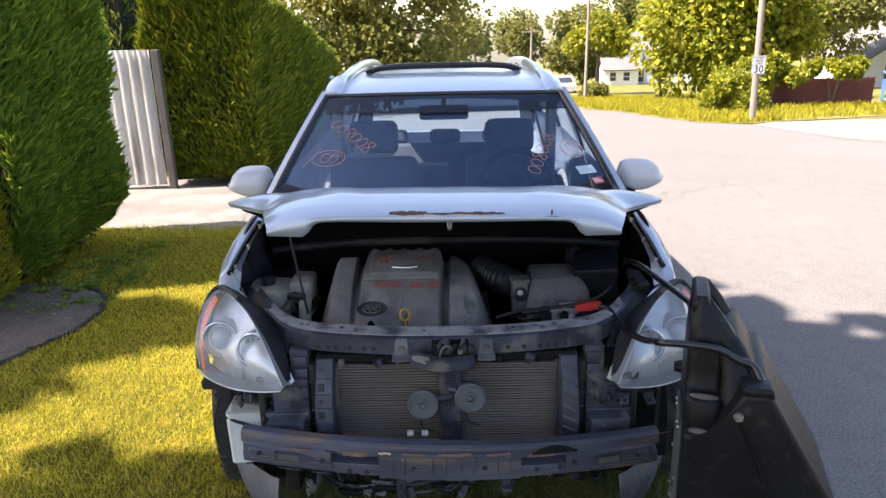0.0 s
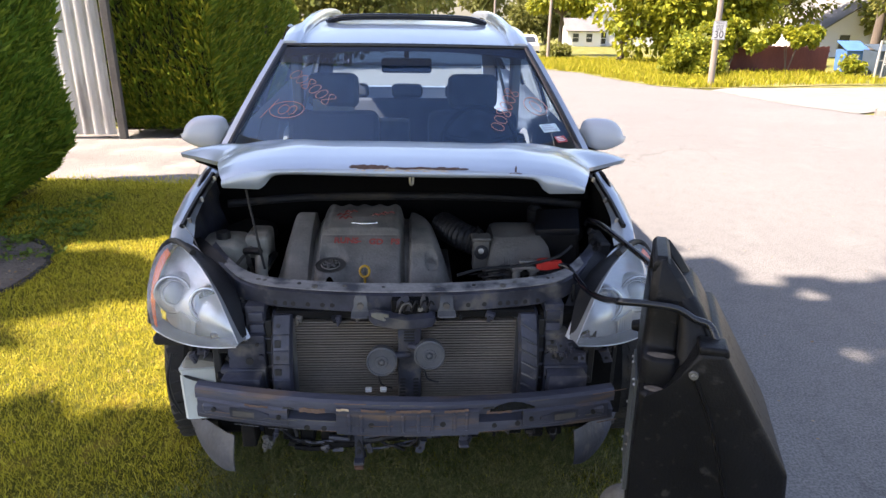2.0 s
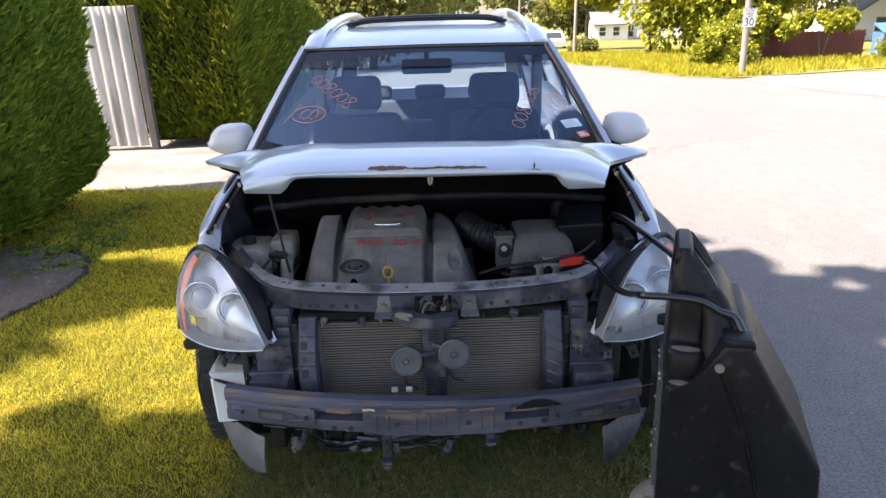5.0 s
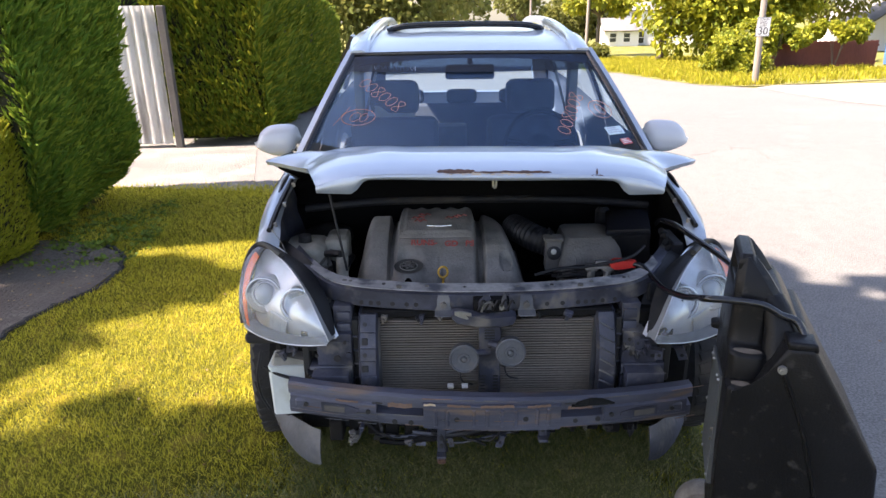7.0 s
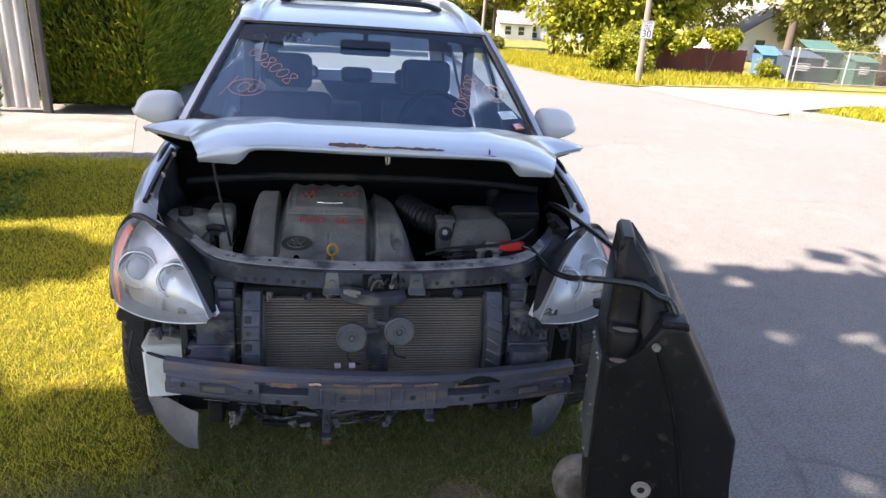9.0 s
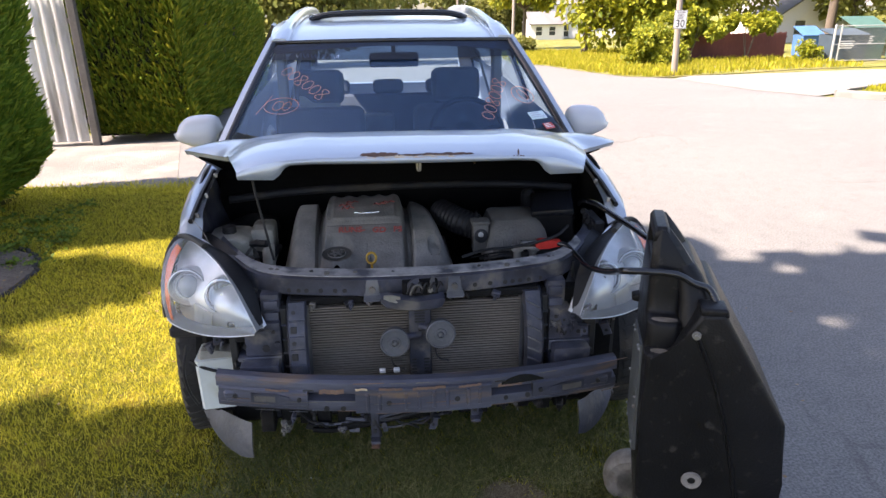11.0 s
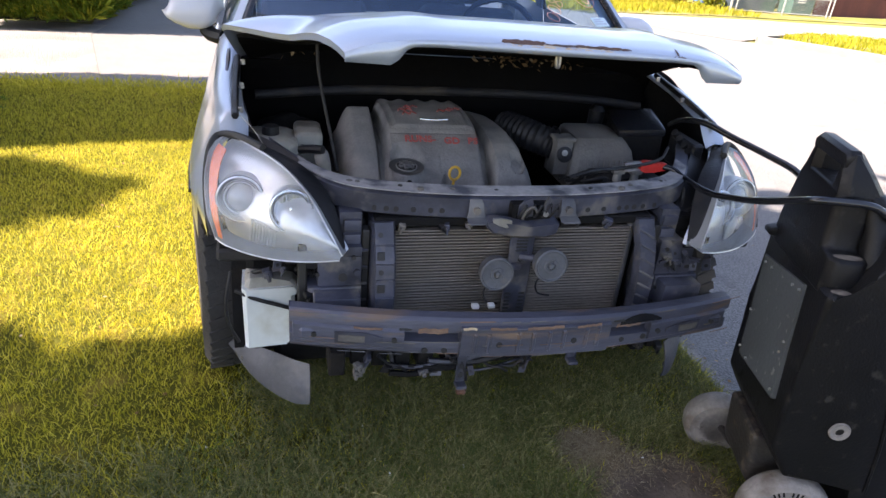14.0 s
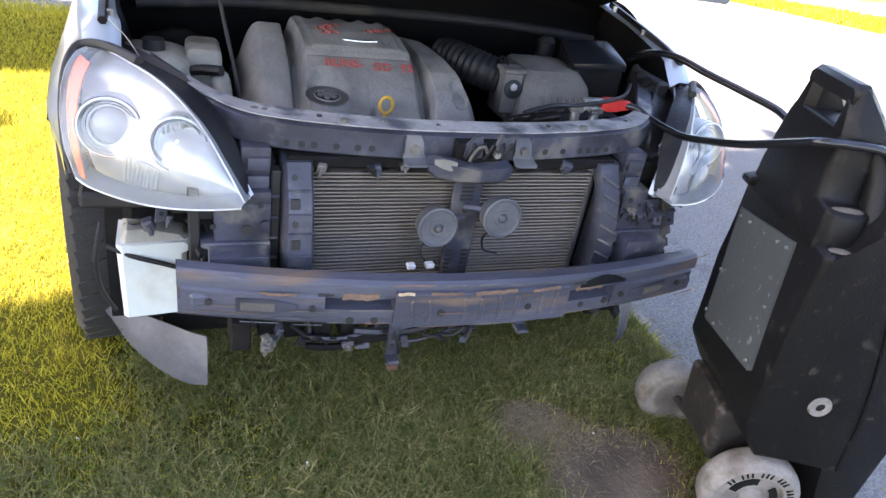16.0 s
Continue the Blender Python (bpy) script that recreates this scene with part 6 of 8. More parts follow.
# side structure beside the condenser
for sx in (-1, 1):
    duct_y = lambda z: lerp_list(z, [0.44, 0.53, 0.62, 0.70, 0.78], [0.150, 0.142, 0.142, 0.166, 0.214])
    bm = bmesh.new()
    loft(bm, [[(sx * 0.348, duct_y(z) + 0.012, z), (sx * 0.354, duct_y(z), z), (sx * 0.402, duct_y(z), z), (sx * 0.410, duct_y(z) + 0.014, z), (sx * 0.410, 0.33, z), (sx * 0.398, 0.33, z), (sx * 0.396, duct_y(z) + 0.03, z), (sx * 0.348, duct_y(z) + 0.03, z)] for z in (0.45, 0.50, 0.55, 0.60, 0.65, 0.70, 0.74, 0.775)])
    du = part("air_duct", bm, SLATE, car, "slate plastic air duct panel")
    if sx < 0:
        bm = bmesh.new()
        for z, round_ in ((0.50, False), (0.556, True), (0.618, False), (0.660, True), (0.702, False), (0.748, True)):
            tilt_ = Matrix.Translation((-0.388, duct_y(z), z)) @ Euler((math.atan((duct_y(z + 0.01) - duct_y(z - 0.01)) / -0.02), 0, 0)).to_matrix().to_4x4()
            if round_:
                rod(bm, tilt_ @ Vector((0, -0.002, 0)), tilt_ @ Vector((0, 0.006, 0)), 0.007, None, 12)
            else:
                box(bm, -0.010, 0.010, -0.002, 0.006, -0.012, 0.010, 0.002, 1, tilt_)
        each("duct_hole", bm, INK_AND_GAP_BLACK, du, "dark cut-outs")
        bm = bmesh.new()
        for z in (0.53, 0.59, 0.64, 0.68, 0.725):
            box(bm, -0.402, -0.352, duct_y(z) - 0.004, duct_y(z) + 0.01, z - 0.002, z + 0.002, 0.001)
        each("duct_rib", bm, SLATE, du, "thin moulded ribs")
    else:
        bm = bmesh.new()
        for k in range(8):
            z = 0.485 + 0.036 * k
            tube(bm, [(0.354, duct_y(z + 0.012) - 0.001, z + 0.014), (0.375, duct_y(z) - 0.002, z + 0.004), (0.398, duct_y(z - 0.01) - 0.001, z - 0.008), (0.411, duct_y(z) + 0.03, z - 0.010), (0.412, duct_y(z) + 0.07, z - 0.010)], 0.0032, 6, 3)
        each("duct_rib", bm, SHIELD, du, "curved ribs", 60)
    bm = bmesh.new()
    box(bm, sx * 0.490 - 0.057, sx * 0.490 + 0.057, 0.190, 0.262, 0.600, 0.690, 0.006, 2)
    box(bm, sx * 0.470 - 0.037, sx * 0.470 + 0.037, 0.192, 0.262, 0.685, 0.716, 0.006, 2)
    box(bm, sx * 0.503 - 0.070, sx * 0.503 + 0.070, 0.180, 0.252, 0.50, 0.606, 0.006, 2)
    sp = part("side_panel", bm, SLATE, car, "slate steel front side panel")
    bm = bmesh.new()
    box(bm, sx * 0.462 - 0.030, sx * 0.462 + 0.030, 0.225, 0.30, 0.70, 0.80, 0.006, 2)
    part("upright", bm, SLATE, sp)
    for z in (0.728, 0.768):
        bm = bmesh.new()
        box(bm, sx * 0.458 - 0.022, sx * 0.458 + 0.022, 0.212, 0.23, z - 0.014, z + 0.014, 0.004, 2)
        part("pocket", bm, BEAM, sp)
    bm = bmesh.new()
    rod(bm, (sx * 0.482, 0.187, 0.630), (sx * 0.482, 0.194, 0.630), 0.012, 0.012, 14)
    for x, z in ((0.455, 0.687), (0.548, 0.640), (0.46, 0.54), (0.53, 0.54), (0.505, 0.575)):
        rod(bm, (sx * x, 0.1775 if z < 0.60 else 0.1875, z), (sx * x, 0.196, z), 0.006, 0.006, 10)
    each("panel_hole", bm, INK_AND_GAP_BLACK, sp, "dark holes")
    for x, z in ((0.445, 0.645), (0.535, 0.588), (0.455, 0.588)):
        bm = bmesh.new()
        rod(bm, (sx * x, 0.182 if z > 0.60 else 0.172, z), (sx * x, 0.20, z), 0.009, 0.009, 8)
        part("panel_bolt", bm, SLATE, sp)
    for k in range(4):
        bm = bmesh.new()
        box(bm, sx * 0.425 - 0.010, sx * 0.425 + 0.010, 0.205, 0.25, 0.545 + 0.05 * k, 0.552 + 0.05 * k, 0.002)
        part("bracket", bm, SLATE, sp)
    # headlamp carrier: dark plates under the lamp
    bm = bmesh.new()
    for k in range(5):
        box(bm, sx * (0.56 + 0.05 * k) - 0.018, sx * (0.56 + 0.05 * k) + 0.018, 0.20 + 0.028 * k, 0.27 + 0.028 * k, 0.650, 0.682, 0.004)
    box(bm, sx * 0.68 - 0.12, sx * 0.68 + 0.12, 0.27, 0.36, 0.640, 0.676, 0.008)
    part("lamp_carrier", bm, BLACK, car, "black lamp carrier bracket")
    for k in range(3):
        bm = bmesh.new()
        a = Vector((sx * r.uniform(0.56, 0.68), r.uniform(0.30, 0.36), r.uniform(0.58, 0.66)))
        b = a + Vector((sx * r.uniform(-0.06, 0.07), r.uniform(0.0, 0.04), r.uniform(-0.05, 0.03)))
        tube(bm, [a, a.lerp(b, 0.5) + Vector((0.01, -0.02, 0.015)), b], 0.006, 6, 4)
        part("loom", bm, BLACK, car, "loose black wiring", 60)
    # added black filler: the dark of the void behind is put into its colour
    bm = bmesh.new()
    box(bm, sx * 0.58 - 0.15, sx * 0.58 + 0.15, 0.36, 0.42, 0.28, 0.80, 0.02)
    part("void_filler", bm, DARK, car, "black filler painted as the dark void behind the frame")
    # splash deflector
    bm = bmesh.new()
    # rim follows a quarter curve from the wheel to the tip
    top = [(0.795, 0.50, 0.245), (0.735, 0.41, 0.285), (0.66, 0.32, 0.312), (0.600, 0.255, 0.325), (0.562, 0.225, 0.330)]
    low = [(0.792, 0.49, 0.235), (0.740, 0.39, 0.205), (0.675, 0.295, 0.196), (0.610, 0.225, 0.200), (0.564, 0.195, 0.213)]
    tp, lw = smooth_path(top, 4), smooth_path(low, 4)
    n = len(tp) - 1
    grid(bm, lambda u, v: (lambda p: Vector((sx * p.x, p.y - 0.018 * math.sin(math.pi * v), p.z)))(tp[round(u * n)].lerp(lw[round(u * n)], v)), n, 5, 0.004)
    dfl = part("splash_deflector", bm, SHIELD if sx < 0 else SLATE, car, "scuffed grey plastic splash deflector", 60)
    bm = bmesh.new()
    for x, y, z in ((0.752, 0.408, 0.238), (0.589, 0.222, 0.235)):
        rod(bm, (sx * x, y - 0.012, z), (sx * x, y + 0.01, z), 0.007, 0.007, 8)
    each("rivet", bm, DUSTY, dfl)

# washer reservoir
bm = bmesh.new()
foot = ((0.08, 0), (0.92, 0.1), (1, 0.25), (1, 1), (0, 1), (0, 0.1))
loft(bm, [[Vector((-0.742 + 0.004 * (0.53 - z) / 0.17 + a * w, 0.288 + b * d, z)) for a, b in foot] for z, w, d in ((0.352, 0.122, 0.10), (0.362, 0.132, 0.11), (0.512, 0.142, 0.12), (0.516, 0.156, 0.13), (0.530, 0.158, 0.13), (0.540, 0.150, 0.12))])
rsv = part("washer_reservoir", bm, RESERVOIR, car, "milky white washer fluid reservoir", 30)
bm = bmesh.new()
loft(bm, [[Vector((-0.735 + sh + a * w, 0.300 + b * d, z)) for a, b in foot] for z, w, d, sh in ((0.538, 0.145, 0.10, 0.0), (0.555, 0.125, 0.09, 0.004), (0.568, 0.06, 0.06, 0.012), (0.572, 0.03, 0.04, 0.016))])
part("reservoir_top", bm, TANK, rsv, "yellowed dirty top of the reservoir", 30)
bm = bmesh.new()
tube(bm, [(-0.76, 0.31, 0.53), (-0.71, 0.288, 0.515), (-0.65, 0.285, 0.495), (-0.605, 0.29, 0.475)], 0.0055, 6, 4)
tube(bm, [(-0.77, 0.33, 0.58), (-0.785, 0.31, 0.50), (-0.78, 0.31, 0.42), (-0.755, 0.31, 0.36)], 0.005, 6, 4)
part("washer_hose", bm, BLACK, rsv, "", 60)
# lower cross member, hoses, hanging tabs and dark fill under the beam
bm = bmesh.new()
box(bm, -0.50, 0.52, 0.20, 0.30, 0.36, 0.44, 0.012, 2)
box(bm, -0.44, 0.44, 0.16, 0.20, 0.425, 0.47, 0.008)
lc = part("lower_crossmember", bm, SLATE, car, "slate lower cross member")
for k in range(16):
    bm = bmesh.new()
    x = -0.50 + 0.065 * k + r.uniform(-0.01, 0.01)
    box(bm, x - 0.022, x + 0.022, 0.14 + r.uniform(0, 0.04), 0.24, 0.338 + r.uniform(0, 0.03), 0.42, 0.004)
    part("lower_clip", bm, DARK, lc, "dark broken clip")
for k in range(8):
    bm = bmesh.new()
    a = Vector((r.uniform(-0.5, -0.1), 0.135, 0.365 + r.uniform(-0.02, 0.02)))
    tube(bm, [a, a + Vector((0.08, 0.0, -0.008)), a + Vector((0.18, 0.01, 0.01)), a + Vector((0.26, 0.02, r.uniform(-0.01, 0.03)))], r.choice((0.004, 0.006, 0.009)), 6, 4)
    part("lower_hose", bm, r.choice((DARK, SLATE, BLACK)), car, "black hose under the beam", 60)
for x, z in ((-0.150, 0.305), (0.180, 0.365)):
    bm = bmesh.new()
    box(bm, x - 0.014, x + 0.014, 0.120, 0.128, z, 0.47, 0.003)
    box(bm, x - 0.016, x + 0.016, 0.092, 0.128, z, z + 0.010, 0.003)
    tb = part("hanging_tab", bm, SLATE, car, "bent steel tab hanging under the front")
    bm = bmesh.new()
    for k in range(2):
        box(bm, x - 0.006, x + 0.006, 0.1185, 0.121, z + 0.025 + 0.03 * k, z + 0.042 + 0.03 * k, 0.002)
    each("tab_slot", bm, INK_AND_GAP_BLACK, tb, "dark slots")
bm = bmesh.new()
box(bm, -0.164, -0.136, 0.090, 0.108, 0.288, 0.306, 0.004)
part("rusty_end", bm, RUST, car, "rusted tip")

# small fittings: clips, tabs, looms and dark slots round the front frame
def fittings(parent, n, x0, x1, y0, y1, z0, z1, seed, names=("clip", "tab", "slot", "loom")):
    r = random.Random(seed)
    for _ in range(n):
        c = Vector((r.uniform(x0, x1), r.uniform(y0, y1), r.uniform(z0, z1)))
        kind = r.choice(names)
        bm = bmesh.new()
        tilt = Matrix.Translation(c) @ Euler((r.uniform(-0.3, 0.3), r.uniform(-0.4, 0.4), r.uniform(-0.4, 0.4))).to_matrix().to_4x4()
        if kind == "clip":
            w, h = r.uniform(0.006, 0.016), r.uniform(0.005, 0.012)
            box(bm, -w, w, -0.012, 0.012, -h, h, 0.002, 1, tilt)
            box(bm, -w * 0.4, w * 0.4, -0.018, 0.0, -h * 1.8, h * 0.3, 0.0015, 1, tilt)
            part("clip", bm, r.choice((BLACK, SLATE, DUSTY)), parent)
        elif kind == "tab":
            w, h = r.uniform(0.008, 0.018), r.uniform(0.016, 0.035)
            box(bm, -w, w, -0.002, 0.002, -h, h, 0.001, 1, tilt)
            box(bm, -w, w, -0.016, 0.002, h - 0.003, h, 0.001, 1, tilt)
            tb_ = part("tab", bm, r.choice((SLATE, BEAM, BLACK)), parent)
            bm = bmesh.new()
            rod(bm, tilt @ Vector((0, -0.0035, -h * 0.3)), tilt @ Vector((0, 0.001, -h * 0.3)), w * 0.45, None, 8)
            part("tab_hole", bm, INK_AND_GAP_BLACK, tb_)
        elif kind == "slot":
            w, h = r.choice(((0.014, 0.006), (0.007, 0.016), (0.010, 0.010), (0.020, 0.005)))
            m_ = Matrix.Translation((c.x, y0 - 0.003, c.z))
            box(bm, -w, w, -0.001, 0.01, -h, h, 0.002, 1, m_)
            part("slot", bm, INK_AND_GAP_BLACK, parent)
        else:
            d = Vector((r.uniform(-0.05, 0.05), r.uniform(-0.01, 0.01), r.uniform(-0.05, 0.05)))
            tube(bm, [c - d, c - d * 0.3 + Vector((0, -0.012, 0.008)), c + d * 0.4 + Vector((0.006, -0.006, -0.008)), c + d], r.choice((0.003, 0.0045, 0.006)), 6, 4)
            part("loom", bm, BLACK, parent, "", 60)


for sx, sd in ((-1, 3), (1, 4)):
    lo, hi = sorted((sx * 0.44, sx * 0.58))
    if sx > 0:
        fittings(car, 12, lo, hi, 0.183, 0.190, 0.61, 0.70, sd, ("slot", "clip", "tab", "loom"))
    fittings(car, 5, lo, hi, 0.175, 0.180, 0.515, 0.595, sd + 10, ("slot", "clip"))
    lo, hi = sorted((sx * 0.55, sx * 0.70))
    fittings(car, 9, lo, hi, 0.25, 0.30, 0.585, 0.665, sd + 20, ("clip", "clip", "tab", "loom"))
    lo, hi = sorted((sx * 0.43, sx * 0.62))
    fittings(car, 7, lo, hi, 0.26, 0.33, 0.735, 0.80, sd + 30, ("loom", "clip", "tab"))
fittings(car, 16, -0.54, 0.54, 0.125, 0.17, 0.425, 0.470, 51, ("loom", "clip", "clip", "tab"))
fittings(car, 22, -0.52, 0.10, 0.12, 0.16, 0.345, 0.395, 53, ("loom", "clip", "clip", "tab"))
fittings(car, 8, 0.10, 0.50, 0.12, 0.16, 0.37, 0.41, 54, ("loom", "clip"))
fittings(car, 10, -0.40, 0.40, 0.215, 0.225, 0.757, 0.772, 55, ("loom", "clip"))
# fastenings pressed into the top bar and its front face
for k, x in enumerate((-0.44, -0.33, -0.19, -0.07, 0.10, 0.21, 0.34, 0.45)):
    y = np.interp(x, [p.x for p in path], [p.y for p in path])
    bm = bmesh.new()
    rod(bm, (x, y + 0.045, 0.842 + 0.010 * (abs(x) / 0.45)), (x, y + 0.045, 0.848 + 0.010 * (abs(x) / 0.45)), 0.0065 if k % 2 else 0.009, 0.006, 10)
    part("fastener", bm, INK_AND_GAP_BLACK if k % 2 else DUSTY, us)
# worn edges of the beam, edge highlights put into their pale colour, and its holes
r = random.Random(77)
for z, off in ((0.5885, -0.0015), (0.5265, -0.003), (0.4905, 0.0015)):
    x = -0.60
    while x < 0.60:
        L = r.uniform(0.02, 0.11)
        if r.random() < 0.6:
            bm = bmesh.new()
            o2 = -0.0125 if (-0.2 < x < 0.2 and z < 0.58) else -0.0105 if (abs(x) > 0.35 and z < 0.53) else 0
            tube(bm, [(x + L * k / 4, beam_y(x + L * k / 4) + off + o2, z + beam_z(x)) for k in range(5)], r.uniform(0.0008, 0.0018), 5, 1)
            part("worn_highlight_edge", bm, r.choice((SHIELD, BEAM_RUST, DUSTY)), beam, "", 60)
        x += L + r.uniform(0.01, 0.05)
bm = bmesh.new()
for x in (-0.29, -0.24, 0.26, 0.33):
    rod(bm, (x, beam_y(x) - 0.004, 0.508), (x, beam_y(x) + 0.004, 0.508), r.uniform(0.005, 0.009), None, 10)
for x in (-0.34, 0.24):
    box(bm, x - 0.018, x + 0.018, beam_y(x) - 0.004, beam_y(x) + 0.004, 0.566, 0.574, 0.002)
each("beam_hole", bm, INK_AND_GAP_BLACK, beam, "dark holes in the beam")
# black strips painted as shadow gaps of the frame, between duct, panel and support
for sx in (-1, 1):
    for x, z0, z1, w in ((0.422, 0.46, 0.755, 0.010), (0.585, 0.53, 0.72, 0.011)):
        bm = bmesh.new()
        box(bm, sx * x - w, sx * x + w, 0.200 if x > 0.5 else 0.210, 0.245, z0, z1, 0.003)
        part("gap_strip", bm, INK_AND_GAP_BLACK if x > 0.4 else DARK, car, "black strip painted as a shadowed gap")
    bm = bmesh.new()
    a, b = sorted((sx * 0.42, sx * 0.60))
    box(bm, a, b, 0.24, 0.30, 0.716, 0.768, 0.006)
    part("gap_strip", bm, DARK, car, "black strip painted as a shadowed gap")
# This strip paints the dark gap above the condenser.
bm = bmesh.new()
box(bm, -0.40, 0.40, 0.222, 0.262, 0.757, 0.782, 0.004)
part("gap_strip", bm, DARK, car, "black strip painted as the gap over the condenser")
bm = bmesh.new()
tube(bm, [(0.16, 0.30, 0.868), (0.24, 0.318, 0.882), (0.33, 0.345, 0.876), (0.42, 0.36, 0.885), (0.50, 0.40, 0.89), (0.56, 0.47, 0.90)], 0.005, 6, 5)
part("cable_loom", bm, BLACK, car, "", 60)

# ---- headlamps ----
# the lamp on the road side sits a little further out
SET = {-1: Vector((0, 0, 0)), 1: Vector((0.020, 0, -0.006))}


def lamp_edge(sx):
    """Outline of a lamp, from the inner tip up its inner edge, over the top and down the outer side."""
    inner = smooth_path([(0.493, 0.122, 0.728), (0.528, 0.160, 0.790), (0.568, 0.210, 0.852), (0.622, 0.285, 0.896), (0.695, 0.385, 0.914), (0.770, 0.500, 0.908)], 4)
    outer = smooth_path([(0.500, 0.119, 0.718), (0.570, 0.146, 0.702), (0.645, 0.178, 0.692), (0.710, 0.212, 0.690), (0.765, 0.250, 0.693), (0.800, 0.285, 0.704)], 4)
    return [Vector((sx * p.x, p.y, p.z)) + SET[sx] for p in inner], [Vector((sx * p.x, p.y, p.z)) + SET[sx] for p in outer]


for sx in (-1, 1):
    e1, e2 = lamp_edge(sx)
    n = len(e1) - 1
    last = smooth_path([e1[-1], Vector((sx * 0.800, 0.480, 0.890)) + SET[sx], Vector((sx * 0.815, 0.415, 0.842)) + SET[sx], Vector((sx * 0.815, 0.340, 0.765)) + SET[sx], e2[-1]], 4)

    def lens(u, v, inset=0.0):
        """A point of the lamp's glass: u from the tip to the outer side, v from its upper to its lower edge."""
        i = u * n
        j = min(n - 1, int(i))
        a, b = e1[j].lerp(e1[j + 1], i - j), e2[j].lerp(e2[j + 1], i - j)
        p = a.lerp(b, v)
        c = last[round(v * (len(last) - 1))]
        p = p.lerp(c, u ** 5)
        swell = math.sin(math.pi * v) * (0.010 + 0.028 * math.sin(math.pi * min(1, u * 0.9)))
        out = Vector((sx * 0.45, -0.85, 0.18)).normalized()
        shrink = Vector((sx * 0.665, 0.27, 0.785)) + SET[sx]
        q = p + out * (swell - inset)
        return q.lerp(shrink - out * inset, 0.03 if inset else 0)

    bm = bmesh.new()
    grid(bm, lambda u, v: lens(u, v, 0.060), 20, 12, 0.0)
    hl = part("headlamp", bm, BEZEL, car, "large cloudy headlamp with twin reflectors and amber edge", 60)
    bm = bmesh.new()
    grid(bm, lambda u, v: lens(u, v), 28, 16, 0.0)
    o = part("lens", bm, LENS, hl, "slightly hazed clear lens", 60)
    o.visible_shadow = False
    bm = bmesh.new()
    grid(bm, lambda u, v: lens(u, 0.0) + (lens(u, 0.0, 0.040) - lens(u, 0.0)) * v, 28, 2, 0.002)
    part("lamp_rim", bm, RIM_GREY, hl, "pale inner rim", 60)
    bm = bmesh.new()
    grid(bm, lambda u, v: lens(u, 1.0) + (lens(u, 1.0, 0.045) + Vector((0, 0, 0.012)) - lens(u, 1.0)) * v, 28, 2, 0.002)
    part("lamp_rim", bm, RIM_GREY, hl, "pale lower rim", 60)
    bm = bmesh.new()
    grid(bm, lambda u, v: lens(1.0, u) + (lens(1.0, u, 0.040) - lens(1.0, u)) * v, 10, 2, 0.002)
    part("lamp_rim", bm, RIM_GREY, hl, "pale outer rim", 60)
    bm = bmesh.new()
    tube(bm, [lens(u, 0.0) + Vector((0, -0.001, 0.001)) for u in (0, 0.2, 0.4, 0.6, 0.8, 0.95)], 0.0018, 6, 4)
    tube(bm, [lens(u, 1.0) + Vector((0, -0.001, 0.0)) for u in (0, 0.2, 0.4, 0.6, 0.8, 1.0)], 0.0018, 6, 4)
    each("lens_edge", bm, BEZEL, hl, "pale moulded edge of the lens", 60)
    bm = bmesh.new()
    grid(bm, lambda u, v: lens(0.900 + 0.092 * u - 0.03 * v, 0.16 + 0.82 * v, 0.006), 8, 16, 0.003)
    part("side_marker", bm, AMBER, hl, "amber side marker", 60)
    for (bx, by, bz, rad, prj) in ((0.736, 0.322, 0.796, 0.056, True), (0.609, 0.242, 0.796, 0.054, False)):
        m = Matrix.Translation(Vector((sx * bx, by, bz)) + SET[sx]) @ Euler((radians(80), 0, radians(sx * 6))).to_matrix().to_4x4()
        bm = bmesh.new()
        if prj:
            lathe(bm, [(rad * 0.66, -0.030), (rad * 0.72, -0.012), (rad * 0.78, -0.010), (rad * 0.80, -0.018), (rad * 0.90, -0.002), (rad * 0.92, -0.010), (rad * 1.02, 0.004), (rad * 1.08, 0.003), (rad * 1.12, -0.012), (rad * 1.14, -0.05)], m, 40)
        else:
            lathe(bm, [(0.0, -0.048), (rad * 0.4, -0.042), (rad * 0.70, -0.026), (rad * 0.80, -0.008), (rad * 0.84, -0.004), (rad * 0.86, -0.010), (rad * 0.97, 0.004), (rad * 1.03, 0.003), (rad * 1.08, -0.012), (rad * 1.10, -0.05)], m, 40)
        bowl = part("reflector_bowl", bm, BEZEL if prj else CHROME, hl, "round reflector bowl", 30)
        bm = bmesh.new()
        if prj:
            lathe(bm, [(rad * 0.68, -0.026), (rad * 0.64, -0.010), (rad * 0.48, 0.002), (rad * 0.2, 0.008), (0.0, 0.009)], m, 32)
            part("projector", bm, surf("projector_glass", (0.28, 0.31, 0.33), (0.22, 0.25, 0.27), 0.15, 0.1, 9, 60, 0.1, 0, coat=0.4), bowl, "smooth round projector lens", 60)
            bm = bmesh.new()
            for rr, hh in ((0.80, -0.014), (0.91, -0.006), (1.10, 0.000)):
                tube(bm, [m @ Vector((rad * rr * math.cos(a), rad * rr * math.sin(a), hh)) for a in (2 * math.pi * k / 28 for k in range(29))], 0.0016, 5, 1)
            each("ring_seam", bm, SHIELD, bowl, "", 60)
        else:
            lathe(bm, [(0.011, -0.045), (0.011, -0.012), (0.007, -0.005), (0.0, -0.004)], m, 12)
            part("bulb_shield", bm, CHROME, bowl, "", 40)
            rr_ = random.Random(3)
